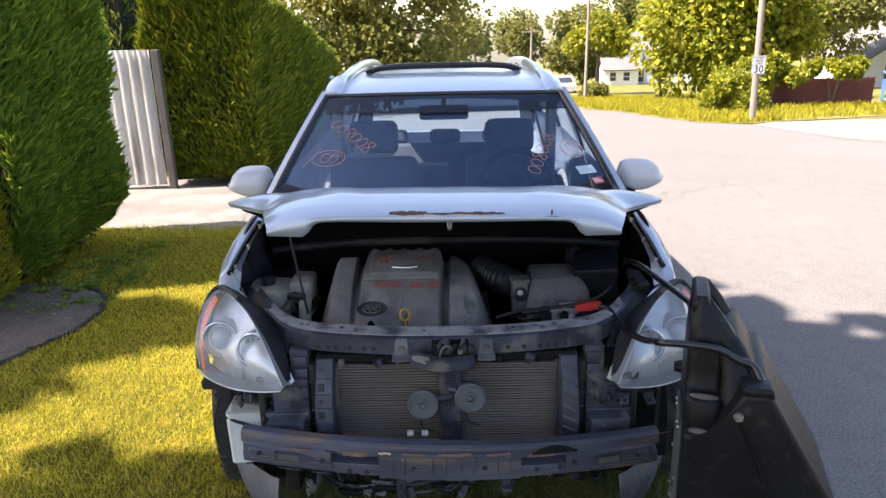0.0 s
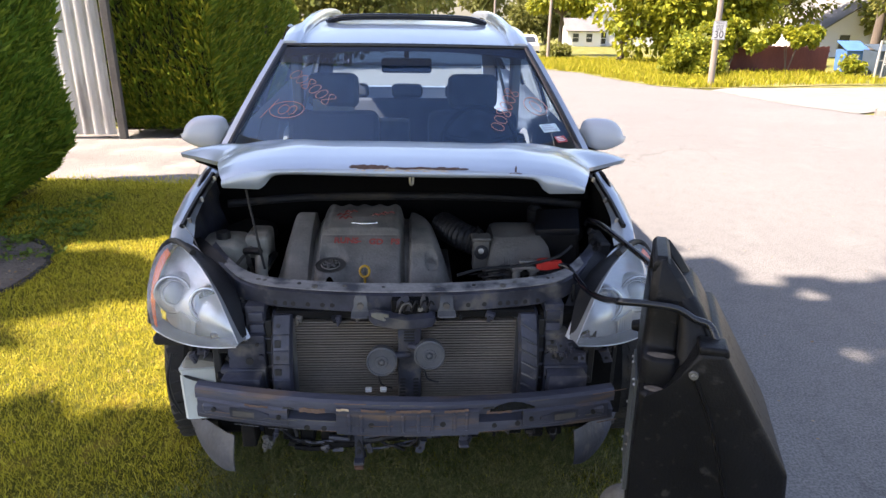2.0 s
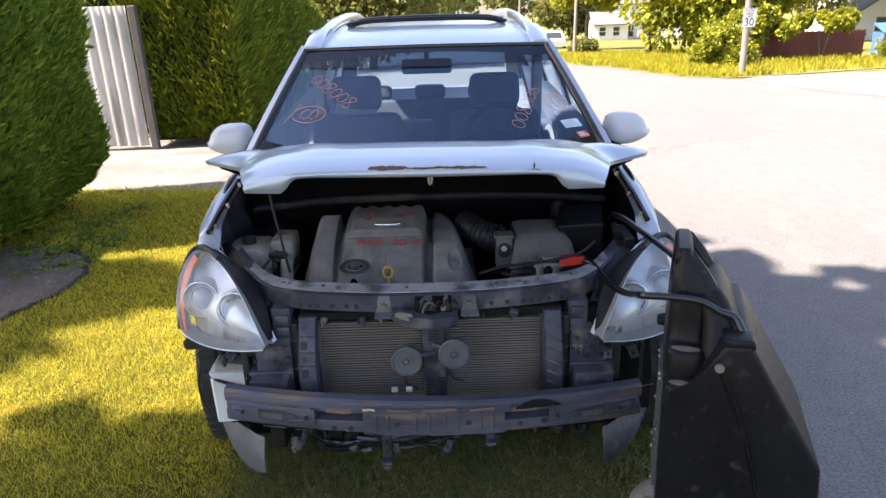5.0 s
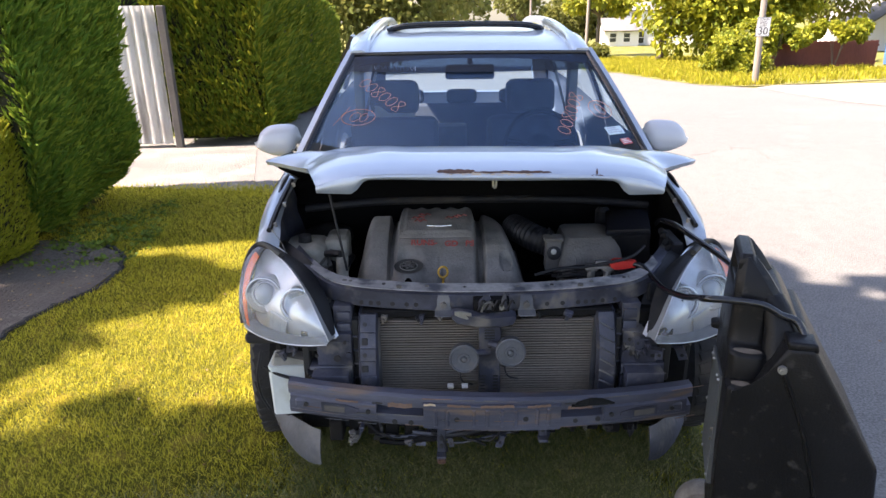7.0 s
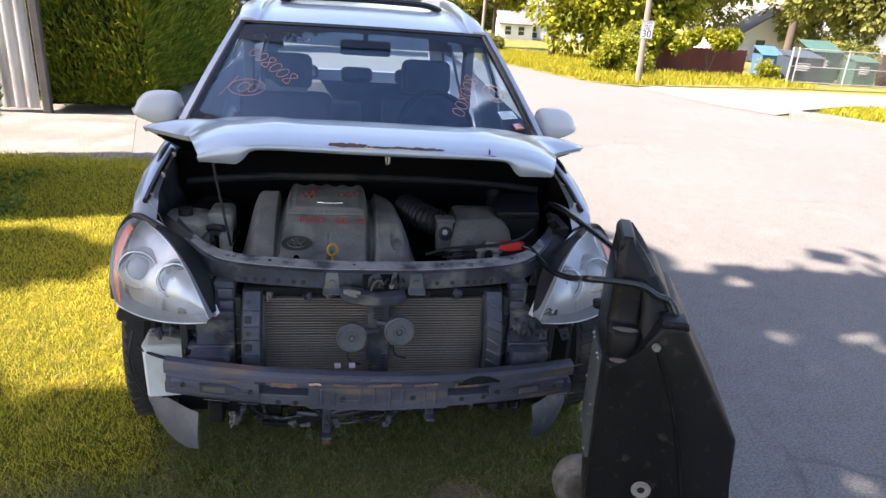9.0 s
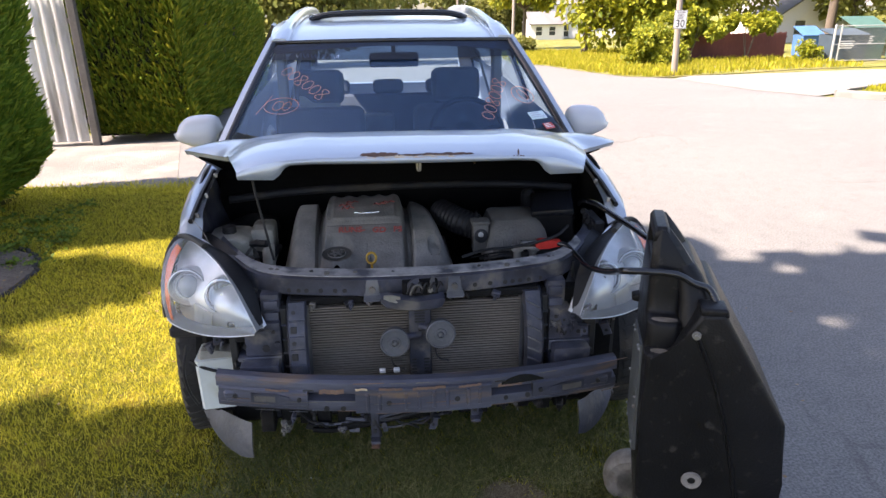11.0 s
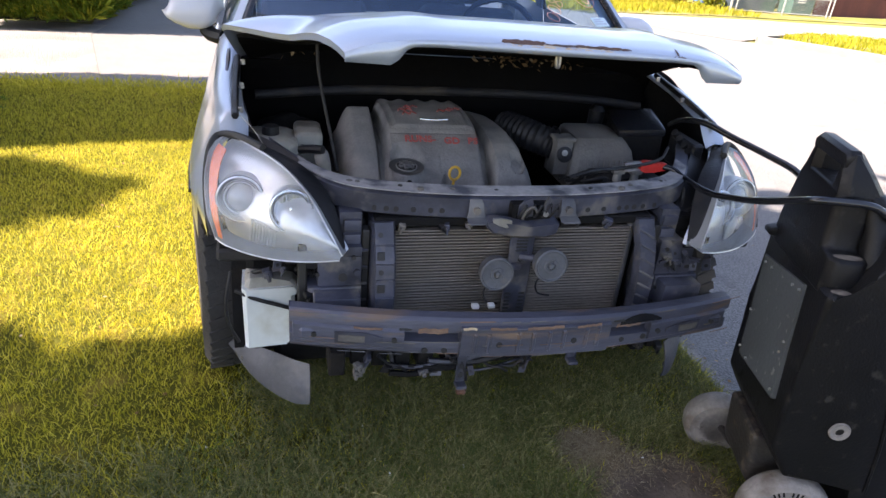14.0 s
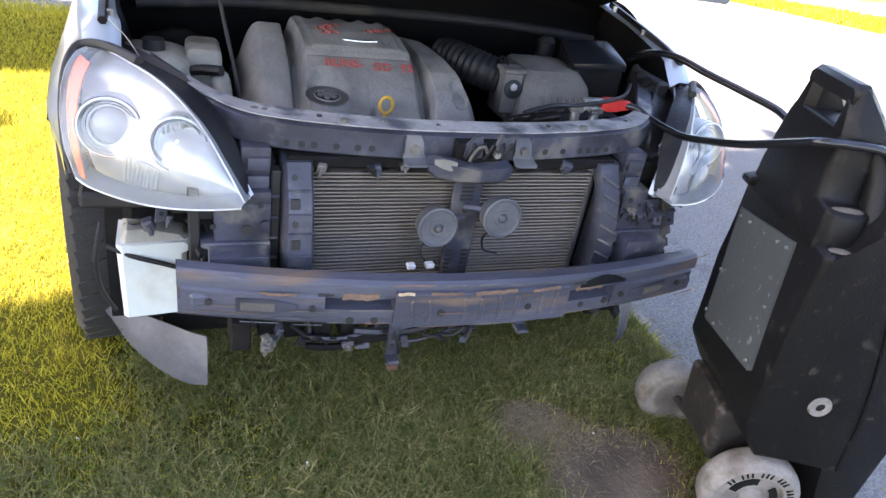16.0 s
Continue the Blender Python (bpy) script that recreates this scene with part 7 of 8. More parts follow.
            for k in range(10):
                x = -0.040 + 0.0085 * k
                h = math.sqrt(max(0.0, 0.044 ** 2 - x * x))
                for z0, z1 in ((-h, -0.012), (0.014, h)):
                    if z1 - z0 < 0.008:
                        continue
                    bm = bmesh.new()
                    t = rr_.uniform(-0.35, 0.35)
                    slab(bm, [m @ Vector((x, z0, -0.022 + 0.007 * t)), m @ Vector((x + 0.0075, z0, -0.022 - 0.007 * t)), m @ Vector((x + 0.0075, z1, -0.014 - 0.007 * t)), m @ Vector((x, z1, -0.014 + 0.007 * t))], 0.001)
                    part("facet", bm, CHROME, bowl)
            bm = bmesh.new()
            tube(bm, [m @ Vector((rad * 0.85 * math.cos(a), rad * 0.85 * math.sin(a), -0.006)) for a in (2 * math.pi * k / 28 for k in range(29))], 0.0018, 5, 1)
            part("ring_seam", bm, SHIELD, bowl, "", 60)
    # seam lines of the inner reflector
    for pts in (((0.12, 0.16), (0.35, 0.15), (0.6, 0.18), (0.88, 0.24)), ((0.88, 0.10), (0.885, 0.4), (0.885, 0.7), (0.87, 0.93)), ((0.56, 0.20), (0.545, 0.45), (0.56, 0.75), (0.60, 0.93))):
        bm = bmesh.new()
        tube(bm, [lens(a, b, 0.064) for a, b in pts], 0.0028, 6, 4)
        part("reflector_seam", bm, SHIELD, hl, "grey seam of the reflector", 60)
    # fluted strip below the bowls
    bm = bmesh.new()
    for k in range(9):
        u = 0.50 + 0.021 * k
        a, b = lens(u, 0.70, 0.052), lens(u, 0.95, 0.052)
        rod(bm, a, b, 0.0042, 0.0042, 6)
    each("flute", bm, BEZEL, hl, "fluted strip", 60)
    # dark shell behind the glass
    bm = bmesh.new()
    grid(bm, lambda u, v: lens(u, v, 0.10) + Vector((0, 0.03, 0)), 10, 8, 0.0)
    part("lamp_shell", bm, BLACK, hl, "", 60)
    # black tube painted as the dark gap between the lamp's outer edge and the wing
    bm = bmesh.new()
    tube(bm, [e1[-6] + Vector((0, 0.016, 0.004)), e1[-3] + Vector((sx * 0.004, 0.014, 0.006))] + [p + Vector((sx * 0.008, 0.012, 0.004)) for p in last[1::3]], 0.011, 6, 3, 0.006)
    part("gap_dark", bm, INK_AND_GAP_BLACK, car, "black tube painted as the gap round the lamp", 60)
    bm = bmesh.new()
    e = [p + Vector((0, 0.014, -0.004)) for p in e1]
    grid(bm, lambda u, v: e[round(u * n * 1.0)] + Vector((-sx * 0.046 * v * (0.22 + 0.78 * math.sin(math.pi * min(0.8, u))), 0.040 * v * (1 - 0.5 * u), 0.012 * math.sin(2 * v) - 0.03 * v * (0.3 + 0.7 * u))), n, 3, 0.004)
    part("lamp_flange", bm, BLACK, car, "black panel beside the lamp", 60)

# ---- the jump-start cart and its cables ----
cart = thing("jump_start_cart", "scuffed black plastic jump-start cart with grey wheels and cables", "cart")
CM = Matrix.Translation((0.575, -0.240, 0)) @ Euler((0, 0, radians(-18))).to_matrix().to_4x4()


def cart_prism(bm, prof, b0, b1, inset=None, bevel=0.014, seg=3):
    """A profile in the cart's own width and height, drawn out through its depth."""
    rings = []
    for b in (b0, b1):
        rings.append([CM @ Vector((a, b, z)) for a, z in prof])
    vs = loft(bm, rings)
    es = list({e for r in vs for v in r for e in v.link_edges})
    bmesh.ops.bevel(bm, geom=es, offset=bevel, segments=seg, affect="EDGES", profile=0.6)


bm = bmesh.new()
cart_prism(bm, [(0.012, 0.36), (0.004, 0.60), (0.002, 0.806), (0.012, 0.815), (0.064, 0.815), (0.090, 0.866), (0.125, 0.938), (0.182, 0.942), (0.366, 0.640), (0.384, 0.46), (0.375, 0.07), (0.275, 0.07), (0.26, 0.265), (0.07, 0.265)], -0.048, 0.330)
body = part("body", bm, CART, cart, "moulded black plastic body", 40)
# neck with a carrying handle through its top
bm = bmesh.new()
def neck_ring(a0, a1, b0, b1, z, lean=0.0):
    c = 0.018
    pts = [(a0 + c, b0), (a1 - c, b0), (a1, b0 + c), (a1, b1 - c), (a1 - c, b1), (a0 + c, b1), (a0, b1 - c), (a0, b0 + c)]
    return [CM @ Vector((a, b, z)) for a, b in pts]
loft(bm, [neck_ring(0.000, 0.094, -0.012, 0.330, 0.79), neck_ring(0.000, 0.094, -0.006, 0.325, 0.876), neck_ring(0.000, 0.094, -0.002, 0.324, 0.884), neck_ring(0.001, 0.094, 0.046, 0.324, 0.888), neck_ring(0.001, 0.094, 0.052, 0.315, 0.940), neck_ring(0.001, 0.094, 0.058, 0.300, 1.000), neck_ring(0.002, 0.092, 0.062, 0.290, 1.025)])
loft(bm, [neck_ring(0.082, 0.176, -0.030, 0.328, 0.79), neck_ring(0.082, 0.176, -0.004, 0.323, 0.875), neck_ring(0.080, 0.166, 0.022, 0.313, 0.940), neck_ring(0.066, 0.132, 0.050, 0.298, 1.000), neck_ring(0.056, 0.112, 0.060, 0.288, 1.025)])
soften(bm, 0.010, 30)
part("neck", bm, CART, cart, "tapering black neck", 60)
bm = bmesh.new()
for b0, b1, b2 in ((0.058, 0.128, 0.128), (0.222, 0.288, 0.268)):
    back = b0 > 0.2
    loft(bm, [neck_ring(0.002, 0.113, b0, b1, 1.015), neck_ring(0.004, 0.080, b0 + (0.004 if back else 0.018), (b1 + b2) / 2, 1.062), neck_ring(0.006, 0.046, b0 + (0.008 if back else 0.034), b2, 1.104)])
rings = []
for b in (0.092, 0.105, 0.18, 0.25, 0.264):
    h = 0.0 if 0.1 < b < 0.26 else 0.010
    rings.append([CM @ Vector((a, b, z)) for a, z in ((0.005, 1.072), (0.004, 1.100 - h), (0.012, 1.110 - h), (0.036, 1.110 - h), (0.045, 1.100 - h), (0.047, 1.072))])
loft(bm, rings)
soften(bm, 0.007, 30)
part("handle", bm, CART, cart, "looped carrying handle", 60)
# raised edge of the shoulder that takes the cable
bm = bmesh.new()
cart_prism(bm, [(0.122, 0.930), (0.120, 0.952), (0.186, 0.954), (0.192, 0.930)], -0.046, 0.020, bevel=0.008)
part("shoulder", bm, CART, cart, "moulded shoulder that takes the cable", 40)
# dust lying on the two moulded ledges below the handle
for a, b, z, ra, rb in ((0.046, 0.021, 0.8848, 0.036, 0.019), (0.036, -0.029, 0.8158, 0.024, 0.013)):
    bm = bmesh.new()
    lathe(bm, [(1.0, 0.0), (0.8, 0.0012), (0.0, 0.0016)], CM @ Matrix.Translation((a, b, z)) @ Matrix.Diagonal((ra, rb, 1, 1)), 28)
    part("dust", bm, DUSTY_CART, cart, "brown dust on a moulded ledge", 60)
bm = bmesh.new()
cart_prism(bm, [(-0.020, 0.805), (-0.022, 0.822), (0.03, 0.84), (0.03, 0.80)], 0.285, 0.325, bevel=0.008)
part("ear", bm, CART, cart, "moulded side ear")
bm = bmesh.new()
for z0, z1 in ((0.30, 0.86),):
    tube(bm, [CM @ Vector((0.122, -0.0475, 0.870)), CM @ Vector((0.188, -0.0475, 0.717)), CM @ Vector((0.260, -0.0475, 0.456)), CM @ Vector((0.285, -0.0475, 0.25))], 0.006, 6, 4)
part("moulded_rib", bm, CART, cart, "", 60)
# speckled metal panel with rivets
bm = bmesh.new()
loft(bm, [[CM @ Vector((a, b, z)) for b, z in ((0.012, 0.470), (0.055, 0.782), (0.300, 0.742), (0.258, 0.440))] for a in (-0.004, 0.012)])
pn = part("panel", bm, PANEL, cart, "speckled grey metal panel with rivets")
bm = bmesh.new()
for b, z in ((0.030, 0.485), (0.050, 0.62), (0.068, 0.762), (0.105, 0.755), (0.28, 0.728), (0.235, 0.735), (0.272, 0.58), (0.262, 0.462), (0.205, 0.458), (0.055, 0.585)):
    rod(bm, CM @ Vector((-0.0085, b, z)), CM @ Vector((-0.003, b, z)), 0.0038, 0.0045, 8)
each("rivet", bm, ALU, pn, "bright rivets")
bm = bmesh.new()
rod(bm, CM @ Vector((0.118, -0.046, 0.880)), CM @ Vector((0.118, -0.056, 0.880)), 0.0115, 0.010, 18)
rod(bm, CM @ Vector((0.118, -0.056, 0.880)), CM @ Vector((0.118, -0.060, 0.880)), 0.006, 0.005, 12)
part("bolt", bm, ALU, cart, "bright metal bolt", 40)
bm = bmesh.new()
m = CM @ Matrix.Translation((0.156, -0.0485, 0.438)) @ Euler((radians(90), 0, 0)).to_matrix().to_4x4()
lathe(bm, [(0.011, -0.004), (0.011, 0.004), (0.025, 0.005), (0.027, 0.0), (0.027, -0.004)], m, 24)
part("grommet", bm, GREY_TYRE, cart, "pale round socket", 40)
bm = bmesh.new()
lathe(bm, [(0.012, 0.001), (0.0, 0.001)], m, 20)
part("socket_hole", bm, INK_AND_GAP_BLACK, cart)
# wheels
for (x, y, face, rad) in ((0.690, -0.290, -1, 0.122), (0.732, 0.085, 1, 0.102)):
    m = Matrix.Translation((x, y, rad)) @ Euler((radians(-90 * face), 0, 0)).to_matrix().to_4x4() @ Euler((0, 0, 0)).to_matrix().to_4x4()
    m = Matrix.Translation((x, y, rad)) @ Euler((0, 0, radians(-22))).to_matrix().to_4x4() @ Euler((radians(90 if face < 0 else -90), 0, 0)).to_matrix().to_4x4()
    bm = bmesh.new()
    lathe(bm, [(rad * 0.55, -0.035), (rad * 0.85, -0.040), (rad * 0.97, -0.026), (rad, -0.01), (rad, 0.012), (rad * 0.96, 0.028), (rad * 0.82, 0.040), (rad * 0.62, 0.036), (rad * 0.60, 0.02), (rad * 0.55, -0.035)], m, 36)
    w = part("wheel", bm, GREY_TYRE, cart, "dirty grey solid rubber wheel", 40)
    bm = bmesh.new()
    lathe(bm, [(rad * 0.60, 0.022), (rad * 0.50, 0.024), (rad * 0.42, 0.010), (rad * 0.30, 0.012), (rad * 0.24, 0.030), (0.0, 0.032)], m, 28)
    part("hub", bm, GREY_TYRE, w, "pale plastic hub", 40)
    if face < 0:
        bm = bmesh.new()
        for k in range(18):
            a = radians(20 + 7.5 * k)
            mm = m @ Matrix.Translation((rad * 0.74 * math.cos(a), rad * 0.74 * math.sin(a), 0.0385)) @ Euler((0, 0, a)).to_matrix().to_4x4()
            if k % 4 != 3:
                box(bm, -0.008, 0.008, -0.0025, 0.0025, -0.001, 0.0012, 0, 1, mm)
        each("sidewall_print", bm, DARK, w, "dark illegible sidewall print")
        bm = bmesh.new()
        for k in range(3):
            a = radians(-30 + 120 * k)
            grid(bm, lambda u, v: m @ Vector((rad * (0.36 + 0.16 * v) * math.cos(a + 1.3 * u), rad * (0.36 + 0.16 * v) * math.sin(a + 1.3 * u), 0.026)), 8, 1, 0.002)
        each("hub_window", bm, DARK, w, "dark openings in the hub")
bm = bmesh.new()
rod(bm, (0.690, -0.285, 0.118), (0.732, 0.085, 0.104), 0.012, 0.012, 10)
cart_prism(bm, [(0.040, 0.13), (0.020, 0.30), (0.24, 0.30), (0.24, 0.11)], 0.06, 0.275, bevel=0.02)
part("axle_housing", bm, surf("grimy_housing", (0.022, 0.019, 0.017), (0.012, 0.011, 0.010), 0.6, 0, 14, 80, 0.4, 0.3, dirt=(0.13, 0.105, 0.08), dirt_amt=0.15, dirt_scale=22), cart, "grimy axle housing")
# cables
bm = bmesh.new()
tube(bm, [(0.500, 0.388, 0.868), (0.528, 0.365, 0.866), (0.541, 0.325, 0.856), (0.550, 0.205, 0.859), (0.548, 0.10, 0.888), (0.545, 0.0, 0.923), (0.541, -0.09, 0.963), (0.5215, -0.191, 1.008)] + [CM @ Vector(p) for p in ((-0.005, 0.028, 1.012), (0.064, 0.028, 1.009), (0.111, 0.032, 0.985), (0.145, 0.030, 0.975), (0.164, 0.012, 0.948), (0.168, 0.008, 0.930))], 0.0095, 10, 6)
cb = part("jumper_cable", bm, GLOSS_BLACK, cart, "thick black jumper cable", 60)
bm = bmesh.new()
tube(bm, [(0.645, 0.62, 0.93), (0.632, 0.55, 0.965), (0.622, 0.47, 0.990), (0.636, 0.40, 0.998), (0.666, 0.32, 0.986), (0.698, 0.20, 0.976), (0.715, 0.10, 0.968), (0.70, 0.03, 0.955)], 0.0095, 10, 6)
part("jumper_cable", bm, GLOSS_BLACK, cart, "thick black jumper cable", 60)
clamp = thing("jumper_clamp", "red-handled metal jumper clamp gripping the battery terminal", "clamp")
bm = bmesh.new()
loft(bm, [[Vector((x, 0.388 + a * w, 0.868 + b * h)) for a, b in ((-1, -1), (1, -1), (1, 1), (-1, 1))] for x, w, h in ((0.425, 0.010, 0.010), (0.44, 0.014, 0.016), (0.47, 0.014, 0.015), (0.495, 0.010, 0.012), (0.51, 0.009, 0.011))])
part("grip", bm, RED, clamp, "red plastic grip", 30)
bm = bmesh.new()
box(bm, 0.372, 0.43, 0.378, 0.398, 0.852, 0.862, 0.002)
box(bm, 0.372, 0.43, 0.378, 0.398, 0.872, 0.882, 0.002)
part("jaw", bm, ALU, clamp, "dull metal jaws")

# ---- things round the place ----
gate = thing("metal_gate", "pale corrugated metal gate panel beside the hedge", "gate")
bm = bmesh.new()
n = 84
rings = [[Vector((-4.75 + 1.35 * k / n, 6.46 + 0.02 * math.copysign(abs(math.sin(k * 2 * math.pi / 8)) ** 0.6, math.sin(k * 2 * math.pi / 8)), z)) for k in range(n + 1)] for z in (0.02, 0.6, 1.2, 1.60)]
vs = loft(bm, rings, closed=False)
bmesh.ops.solidify(bm, geom=bm.faces[:], thickness=0.003)
part("corrugated_sheet", bm, ZINC, gate, "corrugated galvanised sheet", 30)
bm = bmesh.new()
box(bm, -3.375, -3.29, 6.44, 6.52, -0.05, 1.60, 0.008)
part("post", bm, surf("grey_post", (0.10, 0.095, 0.09), (0.07, 0.066, 0.062), 0.9, 0, 4, 40, 0.4, 0.4), gate, "weathered grey post")
for z in (0.25, 1.35):
    bm = bmesh.new()
    box(bm, -4.75, -3.37, 6.485, 6.53, z - 0.03, z + 0.03, 0.004)
    part("rail", bm, POLE_WOOD, gate, "wooden rail")

# utility poles, sign and wires
def utility_pole(foot, top, r, label):
    ob = thing("utility_pole", label, "pole", "utility poles")
    bm = bmesh.new()
    rod(bm, foot, top, r, r * 0.7, 14)
    part("shaft", bm, POLE_WOOD, ob, "", 60)
    d = Vector(top) - Vector(foot)
    a = Vector(foot) + d * 0.93
    bm = bmesh.new()
    box(bm, a.x - 1.1, a.x + 1.1, a.y - 0.06, a.y + 0.06, a.z - 0.06, a.z + 0.06, 0.01)
    part("crossarm", bm, POLE_WOOD, ob)
    for k in (-0.95, -0.4, 0.4, 0.95):
        bm = bmesh.new()
        lathe(bm, [(0.03, 0), (0.05, 0.05), (0.03, 0.08), (0.045, 0.12), (0, 0.15)], Matrix.Translation((a.x + k, a.y, a.z + 0.06)), 10)
        part("insulator", bm, GLOSS_BLACK, ob)
    return a


tops = [utility_pole((11.12, 23.45, gz(23.45) - 0.1), (10.85, 23.45, 7.4), 0.115, "weathered wooden utility pole carrying a speed sign"),
        utility_pole((9.35, 45.3, gz(45.3) - 0.1), (9.35, 45.3, 6.5), 0.11, "far weathered wooden utility pole"),
        utility_pole((9.6, 78, gz(78) - 0.1), (9.6, 78, 1.9), 0.14, "far weathered wooden utility pole")]
for a, b in zip(tops, tops[1:]):
    for k in (-0.95, 0.4):
        w = thing("overhead_wire", "thin black overhead wire between the poles", "wire", "overhead wires")
        bm = bmesh.new()
        p, q = a + Vector((k, 0, 0.2)), b + Vector((k, 0, 0.2))
        tube(bm, [p, p.lerp(q, 0.25) - Vector((0, 0, 0.45)), p.lerp(q, 0.5) - Vector((0, 0, 0.6)), p.lerp(q, 0.75) - Vector((0, 0, 0.45)), q], 0.014, 5, 4)
        part("line", bm, INK_AND_GAP_BLACK, w)
for p, q in (((10.95, 23.45, 4.3), (24, 84, 0.6)), ((9.35, 45.3, 2.5), (22, 86, -0.5)), ((10.9, 23.45, 6.0), (34, 10, 6.0))):
    w = thing("overhead_wire", "thin black overhead wire between pole and house", "wire", "overhead wires")
    bm = bmesh.new()
    p, q = Vector(p), Vector(q)
    tube(bm, [p, p.lerp(q, 0.5) - Vector((0, 0, 0.7)), q], 0.014, 5, 6)
    part("line", bm, INK_AND_GAP_BLACK, w)

sign = thing("speed_sign", "white town speed limit sign with black lettering on the pole", "sign")
SX, SY, SZ = 11.050, 23.26, 0.37
bm = bmesh.new()
box(bm, SX - 0.24, SX + 0.24, SY, SY + 0.006, SZ - 0.32, SZ + 0.32, 0.0)
part("plate", bm, SIGN_FACE, sign, "white sign plate")
bm = bmesh.new()
for k in (-1, 1):
    box(bm, SX + k * 0.225 - 0.005, SX + k * 0.225 + 0.005, SY - 0.004, SY, SZ - 0.305, SZ + 0.305, 0)
    box(bm, SX - 0.225, SX + 0.225, SY - 0.004, SY, SZ + k * 0.305 - 0.005, SZ + k * 0.305 + 0.005, 0)
part("border", bm, INK_AND_GAP_BLACK, sign)
for txt, dz, sz in (("TOWN", 0.235, 0.105), ("SPEED", 0.135, 0.105), ("LIMIT", 0.035, 0.105), ("30", -0.15, 0.36)):
    part("lettering", lettering(txt, sz, pose(SX, SY - 0.005, SZ + dz, 90, 0, 0), 0.001), INK_AND_GAP_BLACK, sign, "black lettering")
bm = bmesh.new()
box(bm, SX - 0.03, SX + 0.03, SY + 0.006, SY + 0.10, SZ - 0.3, SZ + 0.3, 0)
part("bracket", bm, GALV, sign)

# red board fence
board = None


def board_fence(label, x0, y0, n, step_y, high):
    """Upright boards nailed to two rails."""
    global board
    ob = thing("red_fence", label, "fence")
    for k in range(n):
        x, y = x0 + 0.155 * k, y0 + step_y * k
        if board is None:
            bm = bmesh.new()
            box(bm, -0.072, 0.072, -0.012, 0.012, 0, 1.0, 0.004)
            o = part("board", bm, RED_FENCE, ob)
            board = o.data
        else:
            o = new("board", board)
            o.parent = ob
        o.location = (x, y, gz(y) - 0.02 + 0.012 * math.sin(k * 3.1))
        o.scale = (1, 1, high)
    for z in (0.3, high - 0.26):
        bm = bmesh.new()
        p, q = Vector((x0, y0 + 0.05, gz(y0) + z)), Vector((x0 + 0.155 * n, y0 + step_y * n + 0.05, gz(y0 + step_y * n) + z))
        rod(bm, p, q, 0.04, None, 6)
        part("fence_rail", bm, RED_FENCE, ob)


board_fence("low faded red board fence, half hidden by vines", 14.6, 32.9, 46, 0.02, 1.36)
board_fence("faded red board fence beyond the bins", 27.2, 30.6, 92, 0.05, 1.62)

# chain-link enclosure with rubbish bins
cl = thing("chain_link_fence", "galvanised chain-link fence round the bins", "fence")
px = [21.05, 21.35, 24.0, 26.6, 26.85]
for x in px:
    bm = bmesh.new()
    rod(bm, (x, 29.0, gz(29) - 0.05), (x, 29.0, gz(29) + 1.72), 0.04 if x > 21.2 else 0.055, None, 10)
    part("post", bm, GALV, cl, "", 60)
for z in (0.12, 0.85, 1.66):
    bm = bmesh.new()
    rod(bm, (21.05, 29.0, gz(29) + z), (26.85, 29.0, gz(29) + z), 0.022, None, 8)
    part("rail", bm, GALV, cl, "", 60)
v, f = [], []
for k in range(88):
    for s in (-1, 1):
        x = 21.1 + 0.066 * k
        a, b = Vector((x, 29.0 + 0.01 * s, gz(29) + 0.1)), Vector((x + s * 1.0, 29.0 + 0.01 * s, gz(29) + 1.66))
        if not 21.05 < b.x < 26.85:
            continue
        i = len(v)
        v += [a + Vector((-0.004, 0, 0)), a + Vector((0.004, 0, 0)), b + Vector((0.004, 0, 0)), b + Vector((-0.004, 0, 0))]
        f.append((i, i + 1, i + 2, i + 3))
tagged(polys("mesh_wire", v, f, GALV, cl), kind="stuff")


def bin_(x, y, w, d, h, mat_, label, slope=0.25):
    ob = thing("rubbish_bin", label, "bin", "rubbish bins")
    z = gz(y)
    bm = bmesh.new()
    loft(bm, [[Vector((x + a * w / 2, y + b * d / 2, zz)) for a, b in ((-1, -1), (1, -1), (1, 1), (-1, 1))] if k else [Vector((x + a * w * 0.46, y + b * d * 0.46, zz)) for a, b in ((-1, -1), (1, -1), (1, 1), (-1, 1))] for k, zz in ((0, z + 0.08), (1, z + h))])
    part("body", bm, mat_, ob)
    bm = bmesh.new()
    slab(bm, [(x - w / 2 - 0.04, y - d / 2 - 0.05, z + h + 0.03), (x + w / 2 + 0.04, y - d / 2 - 0.05, z + h + 0.03), (x + w / 2 + 0.04, y + d / 2 + 0.04, z + h + slope), (x - w / 2 - 0.04, y + d / 2 + 0.04, z + h + slope)], 0.04)
    part("lid", bm, mat_, ob)
    bm = bmesh.new()
    for k in range(4):
        box(bm, x - w * 0.30, x + w * (0.05 + 0.05 * (k % 2)), y - d / 2 - 0.006, y - d / 2 + 0.01, z + h * 0.55 + 0.1 * k - 0.02, z + h * 0.55 + 0.1 * k + 0.03, 0)
    part("label_bars", bm, SIDING, ob, "pale illegible print")
    bm = bmesh.new()
    for a in (-1, 1):
        for b in (-1, 1):
            rod(bm, (x + a * w * 0.4 - 0.03, y + b * d * 0.4, z + 0.06), (x + a * w * 0.4 + 0.03, y + b * d * 0.4, z + 0.06), 0.08, None, 10)
    part("castors", bm, INK_AND_GAP_BLACK, ob)


